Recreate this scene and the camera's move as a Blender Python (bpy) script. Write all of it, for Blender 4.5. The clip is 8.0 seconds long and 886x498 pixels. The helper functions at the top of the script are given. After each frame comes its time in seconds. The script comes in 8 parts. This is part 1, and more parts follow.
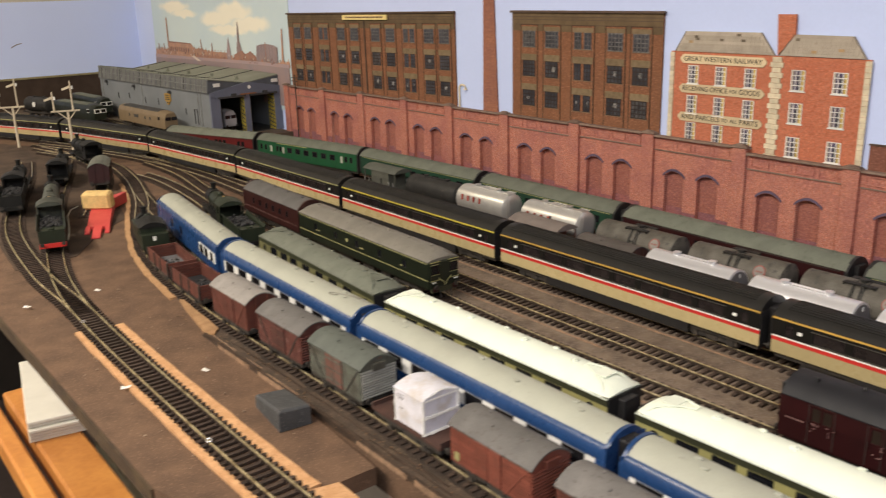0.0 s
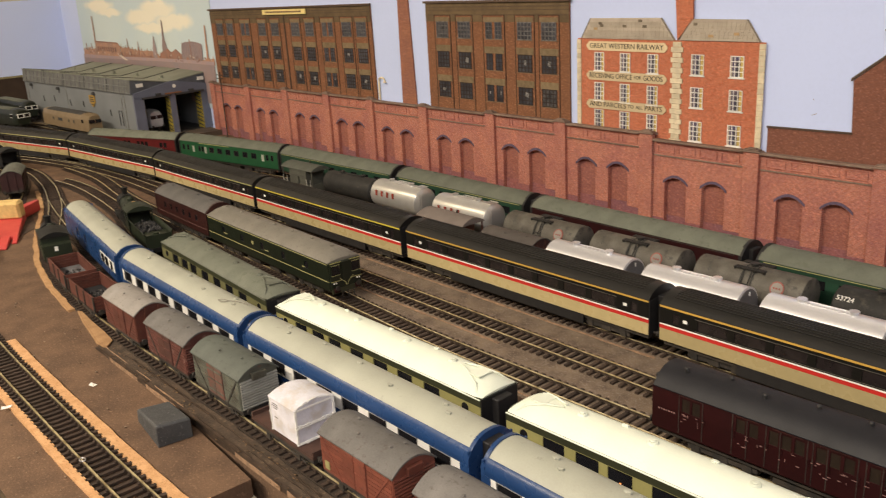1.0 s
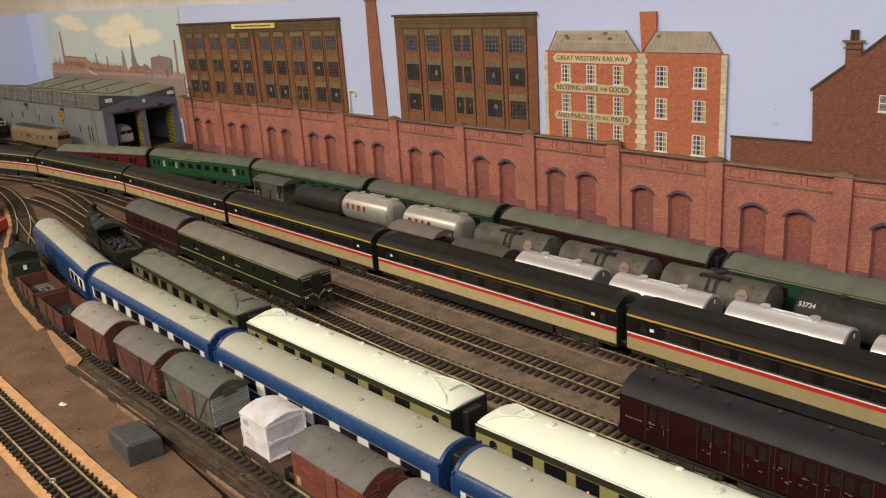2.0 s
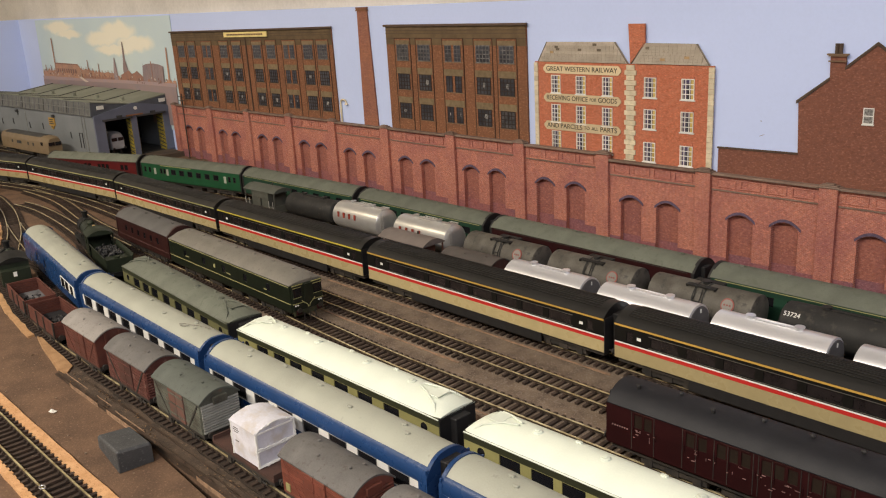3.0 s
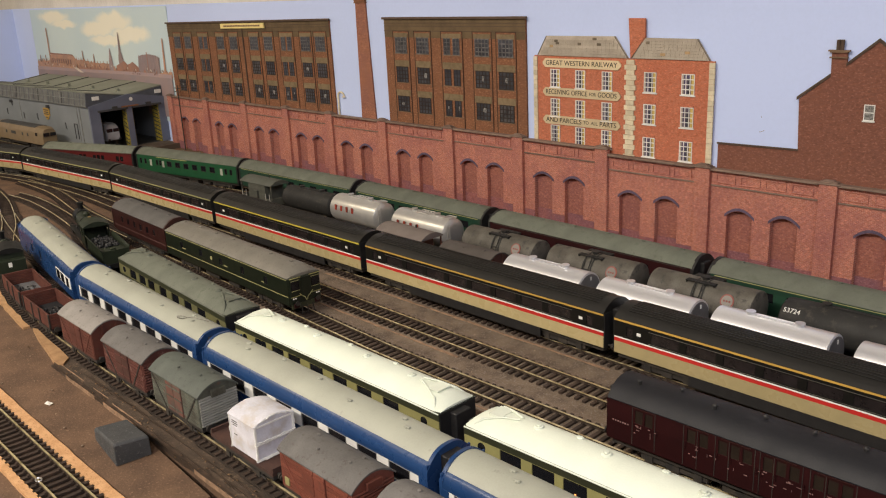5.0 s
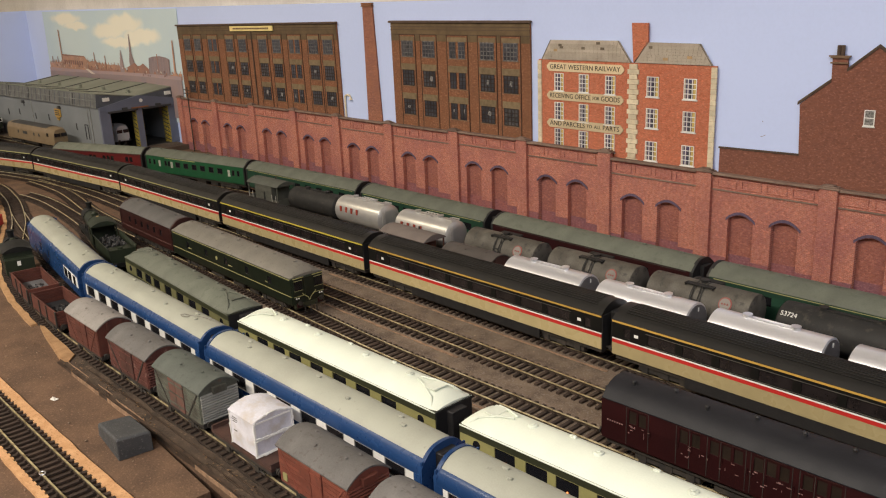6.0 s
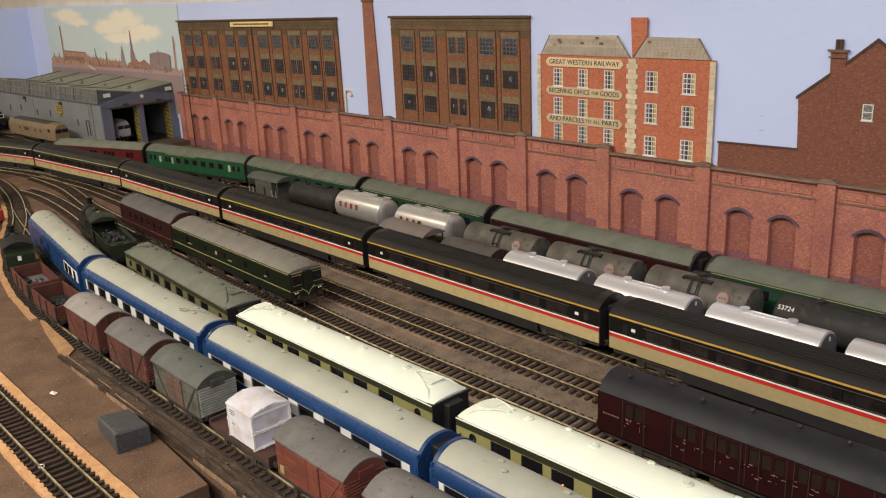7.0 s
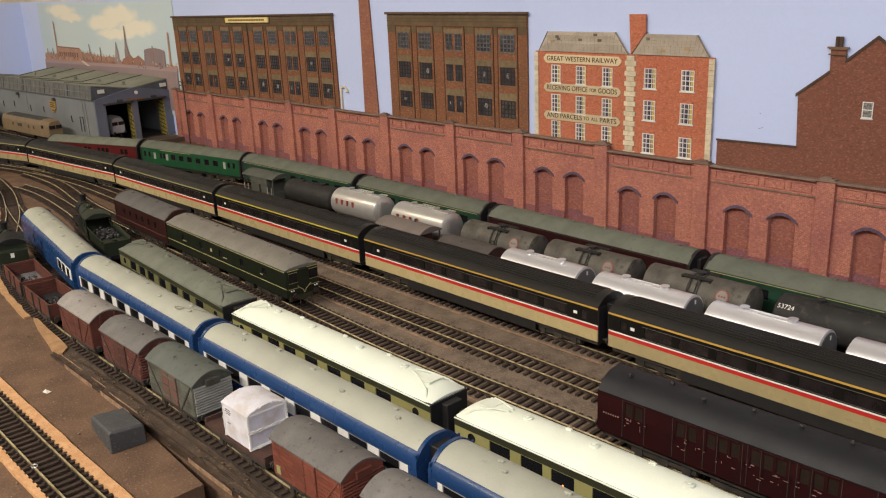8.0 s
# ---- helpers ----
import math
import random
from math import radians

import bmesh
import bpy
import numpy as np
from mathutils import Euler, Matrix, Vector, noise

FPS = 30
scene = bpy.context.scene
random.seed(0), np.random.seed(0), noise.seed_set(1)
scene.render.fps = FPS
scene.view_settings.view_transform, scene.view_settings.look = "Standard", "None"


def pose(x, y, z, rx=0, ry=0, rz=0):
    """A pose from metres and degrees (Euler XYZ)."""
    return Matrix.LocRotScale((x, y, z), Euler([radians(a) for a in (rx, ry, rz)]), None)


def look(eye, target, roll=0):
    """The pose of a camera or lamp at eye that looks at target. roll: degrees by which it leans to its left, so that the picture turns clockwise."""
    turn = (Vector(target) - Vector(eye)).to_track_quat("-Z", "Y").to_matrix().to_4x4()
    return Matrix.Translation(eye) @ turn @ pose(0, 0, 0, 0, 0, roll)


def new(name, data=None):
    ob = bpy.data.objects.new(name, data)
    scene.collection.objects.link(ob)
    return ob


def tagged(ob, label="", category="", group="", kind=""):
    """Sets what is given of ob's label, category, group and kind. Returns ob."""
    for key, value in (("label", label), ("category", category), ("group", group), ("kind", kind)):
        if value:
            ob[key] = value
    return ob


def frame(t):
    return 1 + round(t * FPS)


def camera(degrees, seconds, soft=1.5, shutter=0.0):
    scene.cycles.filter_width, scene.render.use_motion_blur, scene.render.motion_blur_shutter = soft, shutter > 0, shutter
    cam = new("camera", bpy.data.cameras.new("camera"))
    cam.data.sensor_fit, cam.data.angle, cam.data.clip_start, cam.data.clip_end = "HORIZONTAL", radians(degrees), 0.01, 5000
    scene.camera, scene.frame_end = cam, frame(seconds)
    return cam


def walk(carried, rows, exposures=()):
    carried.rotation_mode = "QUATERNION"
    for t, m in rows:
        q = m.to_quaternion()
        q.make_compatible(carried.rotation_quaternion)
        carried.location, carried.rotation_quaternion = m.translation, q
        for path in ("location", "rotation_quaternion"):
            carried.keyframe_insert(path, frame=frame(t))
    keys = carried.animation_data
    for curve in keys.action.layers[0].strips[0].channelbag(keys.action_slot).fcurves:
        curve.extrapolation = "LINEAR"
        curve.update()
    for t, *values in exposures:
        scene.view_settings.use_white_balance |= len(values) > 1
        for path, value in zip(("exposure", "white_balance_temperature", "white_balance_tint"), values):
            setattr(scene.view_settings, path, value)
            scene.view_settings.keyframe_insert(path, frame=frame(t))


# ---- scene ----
cam = camera(54.50, 8.0, soft=1.15, shutter=0.5)
PATH = [
    (0, (0.4638, 0.4082, 0.2929), (0.3123, 0.5250, 0.2346), -1.60),
    (0.5, (0.4904, 0.4548, 0.2987), (0.3400, 0.5728, 0.2399), -2.90),
    (1, (0.4953, 0.4632, 0.2973), (0.3494, 0.5854, 0.2359), -3.30),
    (1.5, (0.4954, 0.4600, 0.2973), (0.3532, 0.5857, 0.2343), -3.40),
    (2, (0.5026, 0.4640, 0.3018), (0.3600, 0.5909, 0.2421), -3.70),
    (3.5, (0.5077, 0.4589, 0.3042), (0.3666, 0.5882, 0.2460), -3.10),
    (4, (0.5023, 0.4577, 0.3036), (0.3615, 0.5871, 0.2449), -3.00),
    (4.5, (0.4993, 0.4593, 0.3029), (0.3593, 0.5892, 0.2433), -2.80),
    (6, (0.5133, 0.4599, 0.3036), (0.3713, 0.5880, 0.2450), -2.50),
    (6.5, (0.5159, 0.4590, 0.3027), (0.3733, 0.5863, 0.2440), -2.50),
    (7, (0.5174, 0.4614, 0.3025), (0.3752, 0.5888, 0.2431), -2.60),
    (7.5, (0.5147, 0.4646, 0.3006), (0.3730, 0.5926, 0.2409), -2.50),
    (8, (0.5114, 0.4635, 0.3009), (0.3701, 0.5917, 0.2409), -2.40),
]
EXPOSURES = [(0.0, 0.55, 6350, 10), (0.5, 0.55, 6750, 10), (1.0, 0.54, 6900, 10), (1.6, 0.42, 7050, 10), (2.0, 0.29, 6650, 10), (3.0, 0.36, 6400, 10), (8.0, 0.36, 6350, 10)]
walk(cam, [(t, look(eye, target, roll)) for t, eye, target, roll in PATH], EXPOSURES)

# ---- light: a warm strip-lit railway room, no window in view ----
world = bpy.data.worlds.new("room_air")
scene.world = world
world.use_nodes = True
world.node_tree.nodes["Background"].inputs[0].default_value = (1.0, 0.89, 0.74, 1)
world.node_tree.nodes["Background"].inputs[1].default_value = 0.20


def strip_lamp(x, y, z, length, watts, width=0.10, turn=0, tone=(1.0, 0.893, 0.75)):
    lamp = bpy.data.lights.new("strip_light", "AREA")
    lamp.shape, lamp.size, lamp.size_y, lamp.energy, lamp.color = "RECTANGLE", length, width, watts, tone
    new("strip_light", lamp).matrix_basis = pose(x, y, z, 0, 0, turn)


CEIL = 1.35
strip_lamp(-0.25, -0.50, CEIL - 0.06, 1.5, 41.5)
strip_lamp(-1.75, 0.00, CEIL - 0.06, 0.9, 8, tone=(1.0, 0.83, 0.60))
strip_lamp(1.6, -0.30, CEIL - 0.06, 1.2, 21, tone=(0.93, 0.92, 1.0))


# ---- materials ----
def mat(name, rgb, rough=0.6, metal=0.0, var=0.25, scale=60.0, bump=0.15, fine=900.0, alt=None, spread=0.12, spec=0.4, speck=None, speck_size=500.0, speck_at=(0.56, 0.66)):
    """A painted or raw surface: two scales of tone, fine relief, slight change from piece to piece."""
    m = bpy.data.materials.new(name)
    m.use_nodes = True
    t = m.node_tree
    n, link = t.nodes, t.links.new
    b = n["Principled BSDF"]
    co = n.new("ShaderNodeTexCoord")
    big, small = n.new("ShaderNodeTexNoise"), n.new("ShaderNodeTexNoise")
    big.inputs["Scale"].default_value, big.inputs["Detail"].default_value = scale, 5
    small.inputs["Scale"].default_value, small.inputs["Detail"].default_value = fine, 3
    info = n.new("ShaderNodeObjectInfo")
    link(co.outputs["Object"], big.inputs["Vector"])
    link(co.outputs["Object"], small.inputs["Vector"])
    mix = n.new("ShaderNodeMix")
    mix.data_type = "RGBA"
    other = alt or tuple(c * (1 - var) for c in rgb)
    mix.inputs["A"].default_value, mix.inputs["B"].default_value = (*rgb, 1), (*other, 1)
    ramp = n.new("ShaderNodeMapRange")
    ramp.inputs["From Min"].default_value, ramp.inputs["From Max"].default_value = 0.35, 0.7
    add = n.new("ShaderNodeMath")
    add.operation, add.inputs[1].default_value = "MULTIPLY_ADD", 0.35
    link(small.outputs["Fac"], add.inputs[0])
    link(big.outputs["Fac"], add.inputs[2])
    sub = n.new("ShaderNodeMath")
    sub.operation, sub.inputs[1].default_value = "SUBTRACT", 0.175
    link(add.outputs[0], sub.inputs[0])
    link(sub.outputs[0], ramp.inputs["Value"])
    link(ramp.outputs["Result"], mix.inputs["Factor"])
    hsv = n.new("ShaderNodeHueSaturation")
    v = n.new("ShaderNodeMapRange")
    v.inputs["To Min"].default_value, v.inputs["To Max"].default_value = 1 - spread, 1 + spread
    link(info.outputs["Random"], v.inputs["Value"])
    link(v.outputs["Result"], hsv.inputs["Value"])
    link(mix.outputs["Result"], hsv.inputs["Color"])
    tone = hsv.outputs["Color"]
    if speck:
        sn, sr, sm = n.new("ShaderNodeTexNoise"), n.new("ShaderNodeMapRange"), n.new("ShaderNodeMix")
        sn.inputs["Scale"].default_value, sn.inputs["Detail"].default_value, sn.inputs["Roughness"].default_value = speck_size, 6, 0.65
        sr.inputs["From Min"].default_value, sr.inputs["From Max"].default_value, sr.inputs["To Max"].default_value = *speck_at, 0.85
        sm.data_type = "RGBA"
        sm.inputs["B"].default_value = (*speck, 1)
        link(co.outputs["Object"], sn.inputs["Vector"])
        link(sn.outputs["Fac"], sr.inputs["Value"])
        link(sr.outputs["Result"], sm.inputs["Factor"])
        link(tone, sm.inputs["A"])
        tone = sm.outputs["Result"]
    link(tone, b.inputs["Base Color"])
    rr = n.new("ShaderNodeMapRange")
    rr.inputs["To Min"].default_value, rr.inputs["To Max"].default_value = max(0.05, rough - 0.1), min(1, rough + 0.12)
    link(big.outputs["Fac"], rr.inputs["Value"])
    link(rr.outputs["Result"], b.inputs["Roughness"])
    b.inputs["Metallic"].default_value, b.inputs["Specular IOR Level"].default_value = metal, spec
    if bump:
        bp = n.new("ShaderNodeBump")
        bp.inputs["Strength"].default_value, bp.inputs["Distance"].default_value = bump, 0.0006
        link(small.outputs["Fac"], bp.inputs["Height"])
        link(bp.outputs["Normal"], b.inputs["Normal"])
    return m


def brick_mat(name, a, b_, joint, course=0.0012, rough=0.85, stain=(0.1, 0.05, 0.08), stain_amount=0.35):
    """Printed brick paper: courses about a millimetre high, blotched with darker and bluer bricks."""
    m = mat(name, a, rough, bump=0)
    t = m.node_tree
    n, link = t.nodes, t.links.new
    p = n["Principled BSDF"]
    co = n.new("ShaderNodeTexCoord")
    mp = n.new("ShaderNodeMapping")
    mp.inputs["Rotation"].default_value = (radians(-90), 0, 0)
    br = n.new("ShaderNodeTexBrick")
    br.inputs["Scale"].default_value = 1.0
    br.inputs["Brick Width"].default_value, br.inputs["Row Height"].default_value = course * 3, course
    br.inputs["Mortar Size"].default_value = course * 0.13
    br.inputs["Color1"].default_value, br.inputs["Color2"].default_value, br.inputs["Mortar"].default_value = (*a, 1), (*b_, 1), (*joint, 1)
    link(co.outputs["Object"], mp.inputs["Vector"])
    link(mp.outputs["Vector"], br.inputs["Vector"])
    nz = n.new("ShaderNodeTexNoise")
    nz.inputs["Scale"].default_value, nz.inputs["Detail"].default_value = 26, 6
    link(co.outputs["Object"], nz.inputs["Vector"])
    rg = n.new("ShaderNodeMapRange")
    rg.inputs["From Min"].default_value, rg.inputs["From Max"].default_value, rg.inputs["To Max"].default_value = 0.40, 0.72, stain_amount
    link(nz.outputs["Fac"], rg.inputs["Value"])
    mx = n.new("ShaderNodeMix")
    mx.data_type = "RGBA"
    mx.inputs["B"].default_value = (*stain, 1)
    link(rg.outputs["Result"], mx.inputs["Factor"])
    link(br.outputs["Color"], mx.inputs["A"])
    # single bricks burnt darker, bluer or paler than the rest
    last = mx.outputs["Result"]
    for dark, lo, hi, most, sc in ((tuple(c * 0.55 for c in a), 0.49, 0.66, 0.50, 430), (tuple(min(1, c * 1.5 + 0.05) for c in a), 0.53, 0.70, 0.50, 520)):
        mp2, n2, r2, m2 = n.new("ShaderNodeMapping"), n.new("ShaderNodeTexNoise"), n.new("ShaderNodeMapRange"), n.new("ShaderNodeMix")
        mp2.inputs["Scale"].default_value = (0.75, 1, 1.15)
        mp2.inputs["Location"].default_value = (sc, 0, 0)
        n2.inputs["Scale"].default_value, n2.inputs["Detail"].default_value = sc, 4
        r2.inputs["From Min"].default_value, r2.inputs["From Max"].default_value, r2.inputs["To Max"].default_value = lo, hi, most
        m2.data_type = "RGBA"
        m2.inputs["B"].default_value = (*dark, 1)
        link(co.outputs["Object"], mp2.inputs["Vector"])
        link(mp2.outputs["Vector"], n2.inputs["Vector"])
        link(n2.outputs["Fac"], r2.inputs["Value"])
        link(r2.outputs["Result"], m2.inputs["Factor"])
        link(last, m2.inputs["A"])
        last = m2.outputs["Result"]
    link(last, p.inputs["Base Color"])
    bp = n.new("ShaderNodeBump")
    bp.inputs["Strength"].default_value, bp.inputs["Distance"].default_value = 0.25, 0.0002
    link(br.outputs["Fac"], bp.inputs["Height"])
    bp.invert = True
    link(bp.outputs["Normal"], p.inputs["Normal"])
    return m


M = {}
M["board"] = mat("painted_chipboard", (0.145, 0.084, 0.049), 0.85, var=0.35, scale=38, fine=600, bump=0.8, alt=(0.088, 0.052, 0.032), speck=(0.25, 0.155, 0.095), speck_size=430, speck_at=(0.55, 0.70))
M["ballast"] = mat("track_ballast_paint", (0.190, 0.140, 0.098), 0.9, scale=55, fine=900, bump=1.0, alt=(0.095, 0.067, 0.047), speck=(0.26, 0.215, 0.18), speck_size=700, speck_at=(0.52, 0.66))
M["cork"] = mat("bare_cork", (0.62, 0.36, 0.18), 0.85, scale=120, fine=1500, bump=0.7, alt=(0.50, 0.27, 0.12), speck=(0.37, 0.185, 0.075), speck_size=650, speck_at=(0.53, 0.68))
M["sleeper"] = mat("sleeper_plastic", (0.052, 0.033, 0.023), 0.75, scale=200, bump=0.2, spread=0.3)
M["rail"] = mat("rail_steel", (0.062, 0.042, 0.026), 0.6, metal=0.2, scale=70, bump=0.05, alt=(0.038, 0.026, 0.017))
# Worn rail top; its raised base colour also paints in the lamps' glints.
M["rail_head"] = mat("worn_glint_rail_head", (0.80, 0.68, 0.40), 0.22, metal=0.5, scale=150, bump=0.03, alt=(0.32, 0.24, 0.125))
M["wall_brick"] = brick_mat("red_brick_paper", (0.478, 0.163, 0.097), (0.325, 0.099, 0.071), (0.52, 0.29, 0.23), stain=(0.25, 0.085, 0.095), stain_amount=0.6)
# Darker copy of the wall brick: the arches' recess shade is in its colour.
M["arch_brick"] = brick_mat("arch_shade_brick", (0.34, 0.112, 0.072), (0.27, 0.085, 0.064), (0.30, 0.145, 0.115), stain=(0.20, 0.08, 0.09), stain_amount=0.5)
M["blue_brick"] = mat("blue_engineering_brick", (0.12, 0.085, 0.13), 0.8, scale=300)
M["coping"] = mat("grey_stone_coping", (0.235, 0.165, 0.125), 0.8, scale=120, alt=(0.17, 0.11, 0.085))
M["mill_brick"] = brick_mat("brown_mill_brick", (0.272, 0.108, 0.046), (0.215, 0.085, 0.039), (0.15, 0.08, 0.047), stain=(0.10, 0.05, 0.03))
M["mill_trim"] = mat("mill_stone_band", (0.20, 0.125, 0.075), 0.85, scale=100)
M["mill_dark"] = mat("sooty_cornice", (0.10, 0.065, 0.045), 0.85, scale=100)
M["pane_dark"] = mat("dark_window_print", (0.025, 0.024, 0.03), 0.35, scale=60, alt=(0.06, 0.06, 0.07))
M["pane_sky"] = mat("window_reflection_print", (0.30, 0.29, 0.27), 0.5, scale=500, alt=(0.06, 0.055, 0.05))
M["goods_brick"] = brick_mat("orange_brick_paper", (0.530, 0.150, 0.068), (0.44, 0.118, 0.055), (0.48, 0.23, 0.15), stain=(0.37, 0.10, 0.055), stain_amount=0.3)
M["quoin"] = mat("cream_quoin_print", (0.72, 0.62, 0.44), 0.8, scale=150)
M["slate"] = mat("slate_roof_print", (0.47, 0.405, 0.325), 0.8, scale=70, alt=(0.38, 0.325, 0.255), speck=(0.30, 0.24, 0.17), speck_size=220, speck_at=(0.60, 0.74))
M["slate_dark"] = mat("dark_slate_print", (0.17, 0.135, 0.095), 0.8, scale=150)
M["slate_tan"] = mat("tan_slate_print", (0.45, 0.30, 0.15), 0.8, scale=150)
M["sign_cream"] = mat("cream_signboard", (0.66, 0.53, 0.33), 0.7, scale=60, var=0.1)
M["ink"] = mat("black_lettering", (0.03, 0.025, 0.02), 0.7)
M["house_brick"] = brick_mat("dull_brown_brick_paper", (0.235, 0.085, 0.048), (0.19, 0.07, 0.045), (0.18, 0.085, 0.06), stain=(0.15, 0.06, 0.045))
M["chim_brick"] = brick_mat("chimney_brick_paper", (0.36, 0.14, 0.075), (0.28, 0.11, 0.06), (0.28, 0.13, 0.09))
M["skyblue"] = mat("sky_blue_emulsion", (0.545, 0.635, 0.92), 0.85, scale=3, var=0.06, fine=300, bump=0.12)
M["plaster"] = mat("white_room_plaster", (0.72, 0.68, 0.62), 0.9, scale=6, fine=200)
M["black"] = mat("black_plastic", (0.018, 0.017, 0.017), 0.55, scale=150)
M["under"] = mat("underframe_black", (0.022, 0.020, 0.018), 0.7, scale=150, alt=(0.05, 0.04, 0.03))
M["wheel"] = mat("wheel_metal", (0.10, 0.09, 0.08), 0.45, metal=0.6)
M["white"] = mat("white_paint", (0.80, 0.79, 0.74), 0.6, var=0.1)


# ---- mesh helpers ----
def box(bm, x, y, z, sx, sy, sz):
    """A block with its centre at x, y and its foot at z."""
    vs = [bm.verts.new((x + i * sx / 2, y + j * sy / 2, z + k * sz)) for i in (-1, 1) for j in (-1, 1) for k in (0, 1)]
    for f in ((0, 1, 3, 2), (4, 6, 7, 5), (0, 4, 5, 1), (2, 3, 7, 6), (0, 2, 6, 4), (1, 5, 7, 3)):
        bm.faces.new([vs[i] for i in f])
    return vs


def prism(bm, profile, x0, x1, axis="x"):
    """A closed profile drawn out from x0 to x1; the profile is in (y, z), or for axis y in (x, z), for z in (x, y)."""
    put = {"x": lambda u, p: (u, p[0], p[1]), "y": lambda u, p: (p[0], u, p[1]), "z": lambda u, p: (p[0], p[1], u)}[axis]
    a = [bm.verts.new(put(x0, p)) for p in profile]
    b = [bm.verts.new(put(x1, p)) for p in profile]
    n = len(profile)
    for i in range(n):
        bm.faces.new((a[i], a[(i + 1) % n], b[(i + 1) % n], b[i]))
    bm.faces.new(a[::-1])
    bm.faces.new(b)


def plate(bm, xs, zs, holes, y0, y1):
    """An upright plate with openings, all of one piece; holes are cells (column, row) left out."""
    solid = {(i, k) for i in range(len(xs) - 1) for k in range(len(zs) - 1)} - set(holes)
    vert = {}

    def v(i, k, y):
        if (i, k, y) not in vert:
            vert[i, k, y] = bm.verts.new((xs[i], y, zs[k]))
        return vert[i, k, y]
    for i, k in solid:
        for y in (y0, y1):
            bm.faces.new((v(i, k, y), v(i + 1, k, y), v(i + 1, k + 1, y), v(i, k + 1, y)))
        for (di, dk), (a, b) in (((-1, 0), ((0, 0), (0, 1))), ((1, 0), ((1, 0), (1, 1))), ((0, -1), ((0, 0), (1, 0))), ((0, 1), ((0, 1), (1, 1)))):
            if (i + di, k + dk) not in solid:
                bm.faces.new((v(i + a[0], k + a[1], y0), v(i + b[0], k + b[1], y0), v(i + b[0], k + b[1], y1), v(i + a[0], k + a[1], y1)))


def rod(bm, p, q, r, sides=10, r2=None):
    """A round bar, or a cone, from p to q."""
    p, q = Vector(p), Vector(q)
    turn = (q - p).to_track_quat("Z", "Y")
    rings = []
    for c, rad in ((p, r), (q, r if r2 is None else r2)):
        rings.append([bm.verts.new(c + turn @ Vector((rad * math.cos(2 * math.pi * i / sides), rad * math.sin(2 * math.pi * i / sides), 0))) for i in range(sides)])
    for i in range(sides):
        j = (i + 1) % sides
        bm.faces.new((rings[0][i], rings[0][j], rings[1][j], rings[1][i]))
    bm.faces.new(rings[0][::-1])
    bm.faces.new(rings[1])


def lathe_x(bm, outline, cy, cz, sides=28, squash=1.0):
    """A body of revolution about a line along x; outline is (x, radius)."""
    rings = []
    for x, r in outline:
        rings.append([bm.verts.new((x, cy + r * math.sin(2 * math.pi * i / sides), cz + squash * r * math.cos(2 * math.pi * i / sides))) for i in range(sides)])
    for a, b in zip(rings, rings[1:]):
        for i in range(sides):
            j = (i + 1) % sides
            bm.faces.new((a[i], b[i], b[j], a[j]))
    bm.faces.new(rings[0])
    bm.faces.new(rings[-1][::-1])


def arc_profile(half, eave, top, steps=14, drop=0.0006, power=2.0):
    """A roof's cross-section: a flattened arc from eave to eave."""
    pts = []
    for i in range(steps + 1):
        u = -1 + 2 * i / steps
        pts.append((half * u, eave + (top - eave) * (1 - abs(u) ** power)))
    return pts + [(half, eave - drop), (-half, eave - drop)]


def part(name, bm, material, parent=None, label="", smooth=False, bevel=0.0):
    bmesh.ops.recalc_face_normals(bm, faces=bm.faces)
    if bevel:
        bmesh.ops.bevel(bm, geom=[e for e in bm.edges if e.calc_face_angle(0) > 0.6], offset=bevel, segments=1, affect="EDGES")
    me = bpy.data.meshes.new(name)
    bm.to_mesh(me)
    bm.free()
    if smooth:
        me.shade_smooth()
        me.set_sharp_from_angle(angle=radians(38))
    me.materials.append(material)
    ob = new(name, me)
    ob.parent = parent
    if label:
        ob["label"] = label
    return ob


def again(ob, parent, x=0, y=0, z=0, rz=0):
    """One more piece on the same mesh."""
    o = ob.copy()
    scene.collection.objects.link(o)
    o.parent = parent
    o.matrix_basis = pose(x, y, z, 0, 0, rz)
    return o


def thing(name, label, category, group="", kind="", m=None):
    e = tagged(new(name), label, category, group, kind)
    e.empty_display_size = 0.02
    if m is not None:
        e.matrix_basis = m
    return e


def solo(name, bm, material, label, category, group="", kind="", smooth=False, bevel=0.0):
    return tagged(part(name, bm, material, None, smooth=smooth, bevel=bevel), label, category, group, kind)


def lettering(name, text, size, material, parent, m, label="", deep=0.0001):
    cu = bpy.data.curves.new(name, "FONT")
    cu.body, cu.size, cu.align_x, cu.align_y, cu.extrude = text, size, "CENTER", "CENTER", deep
    tmp = bpy.data.objects.new(name, cu)
    scene.collection.objects.link(tmp)
    dg = bpy.context.evaluated_depsgraph_get()
    me = bpy.data.meshes.new_from_object(tmp.evaluated_get(dg))
    bpy.data.objects.remove(tmp)
    me.materials.clear()
    me.materials.append(material)
    ob = new(name, me)
    ob.parent, ob.matrix_basis = parent, m
    if label:
        ob["label"] = label
    return ob


# ---- lines of track ----
RAIL = 0.005


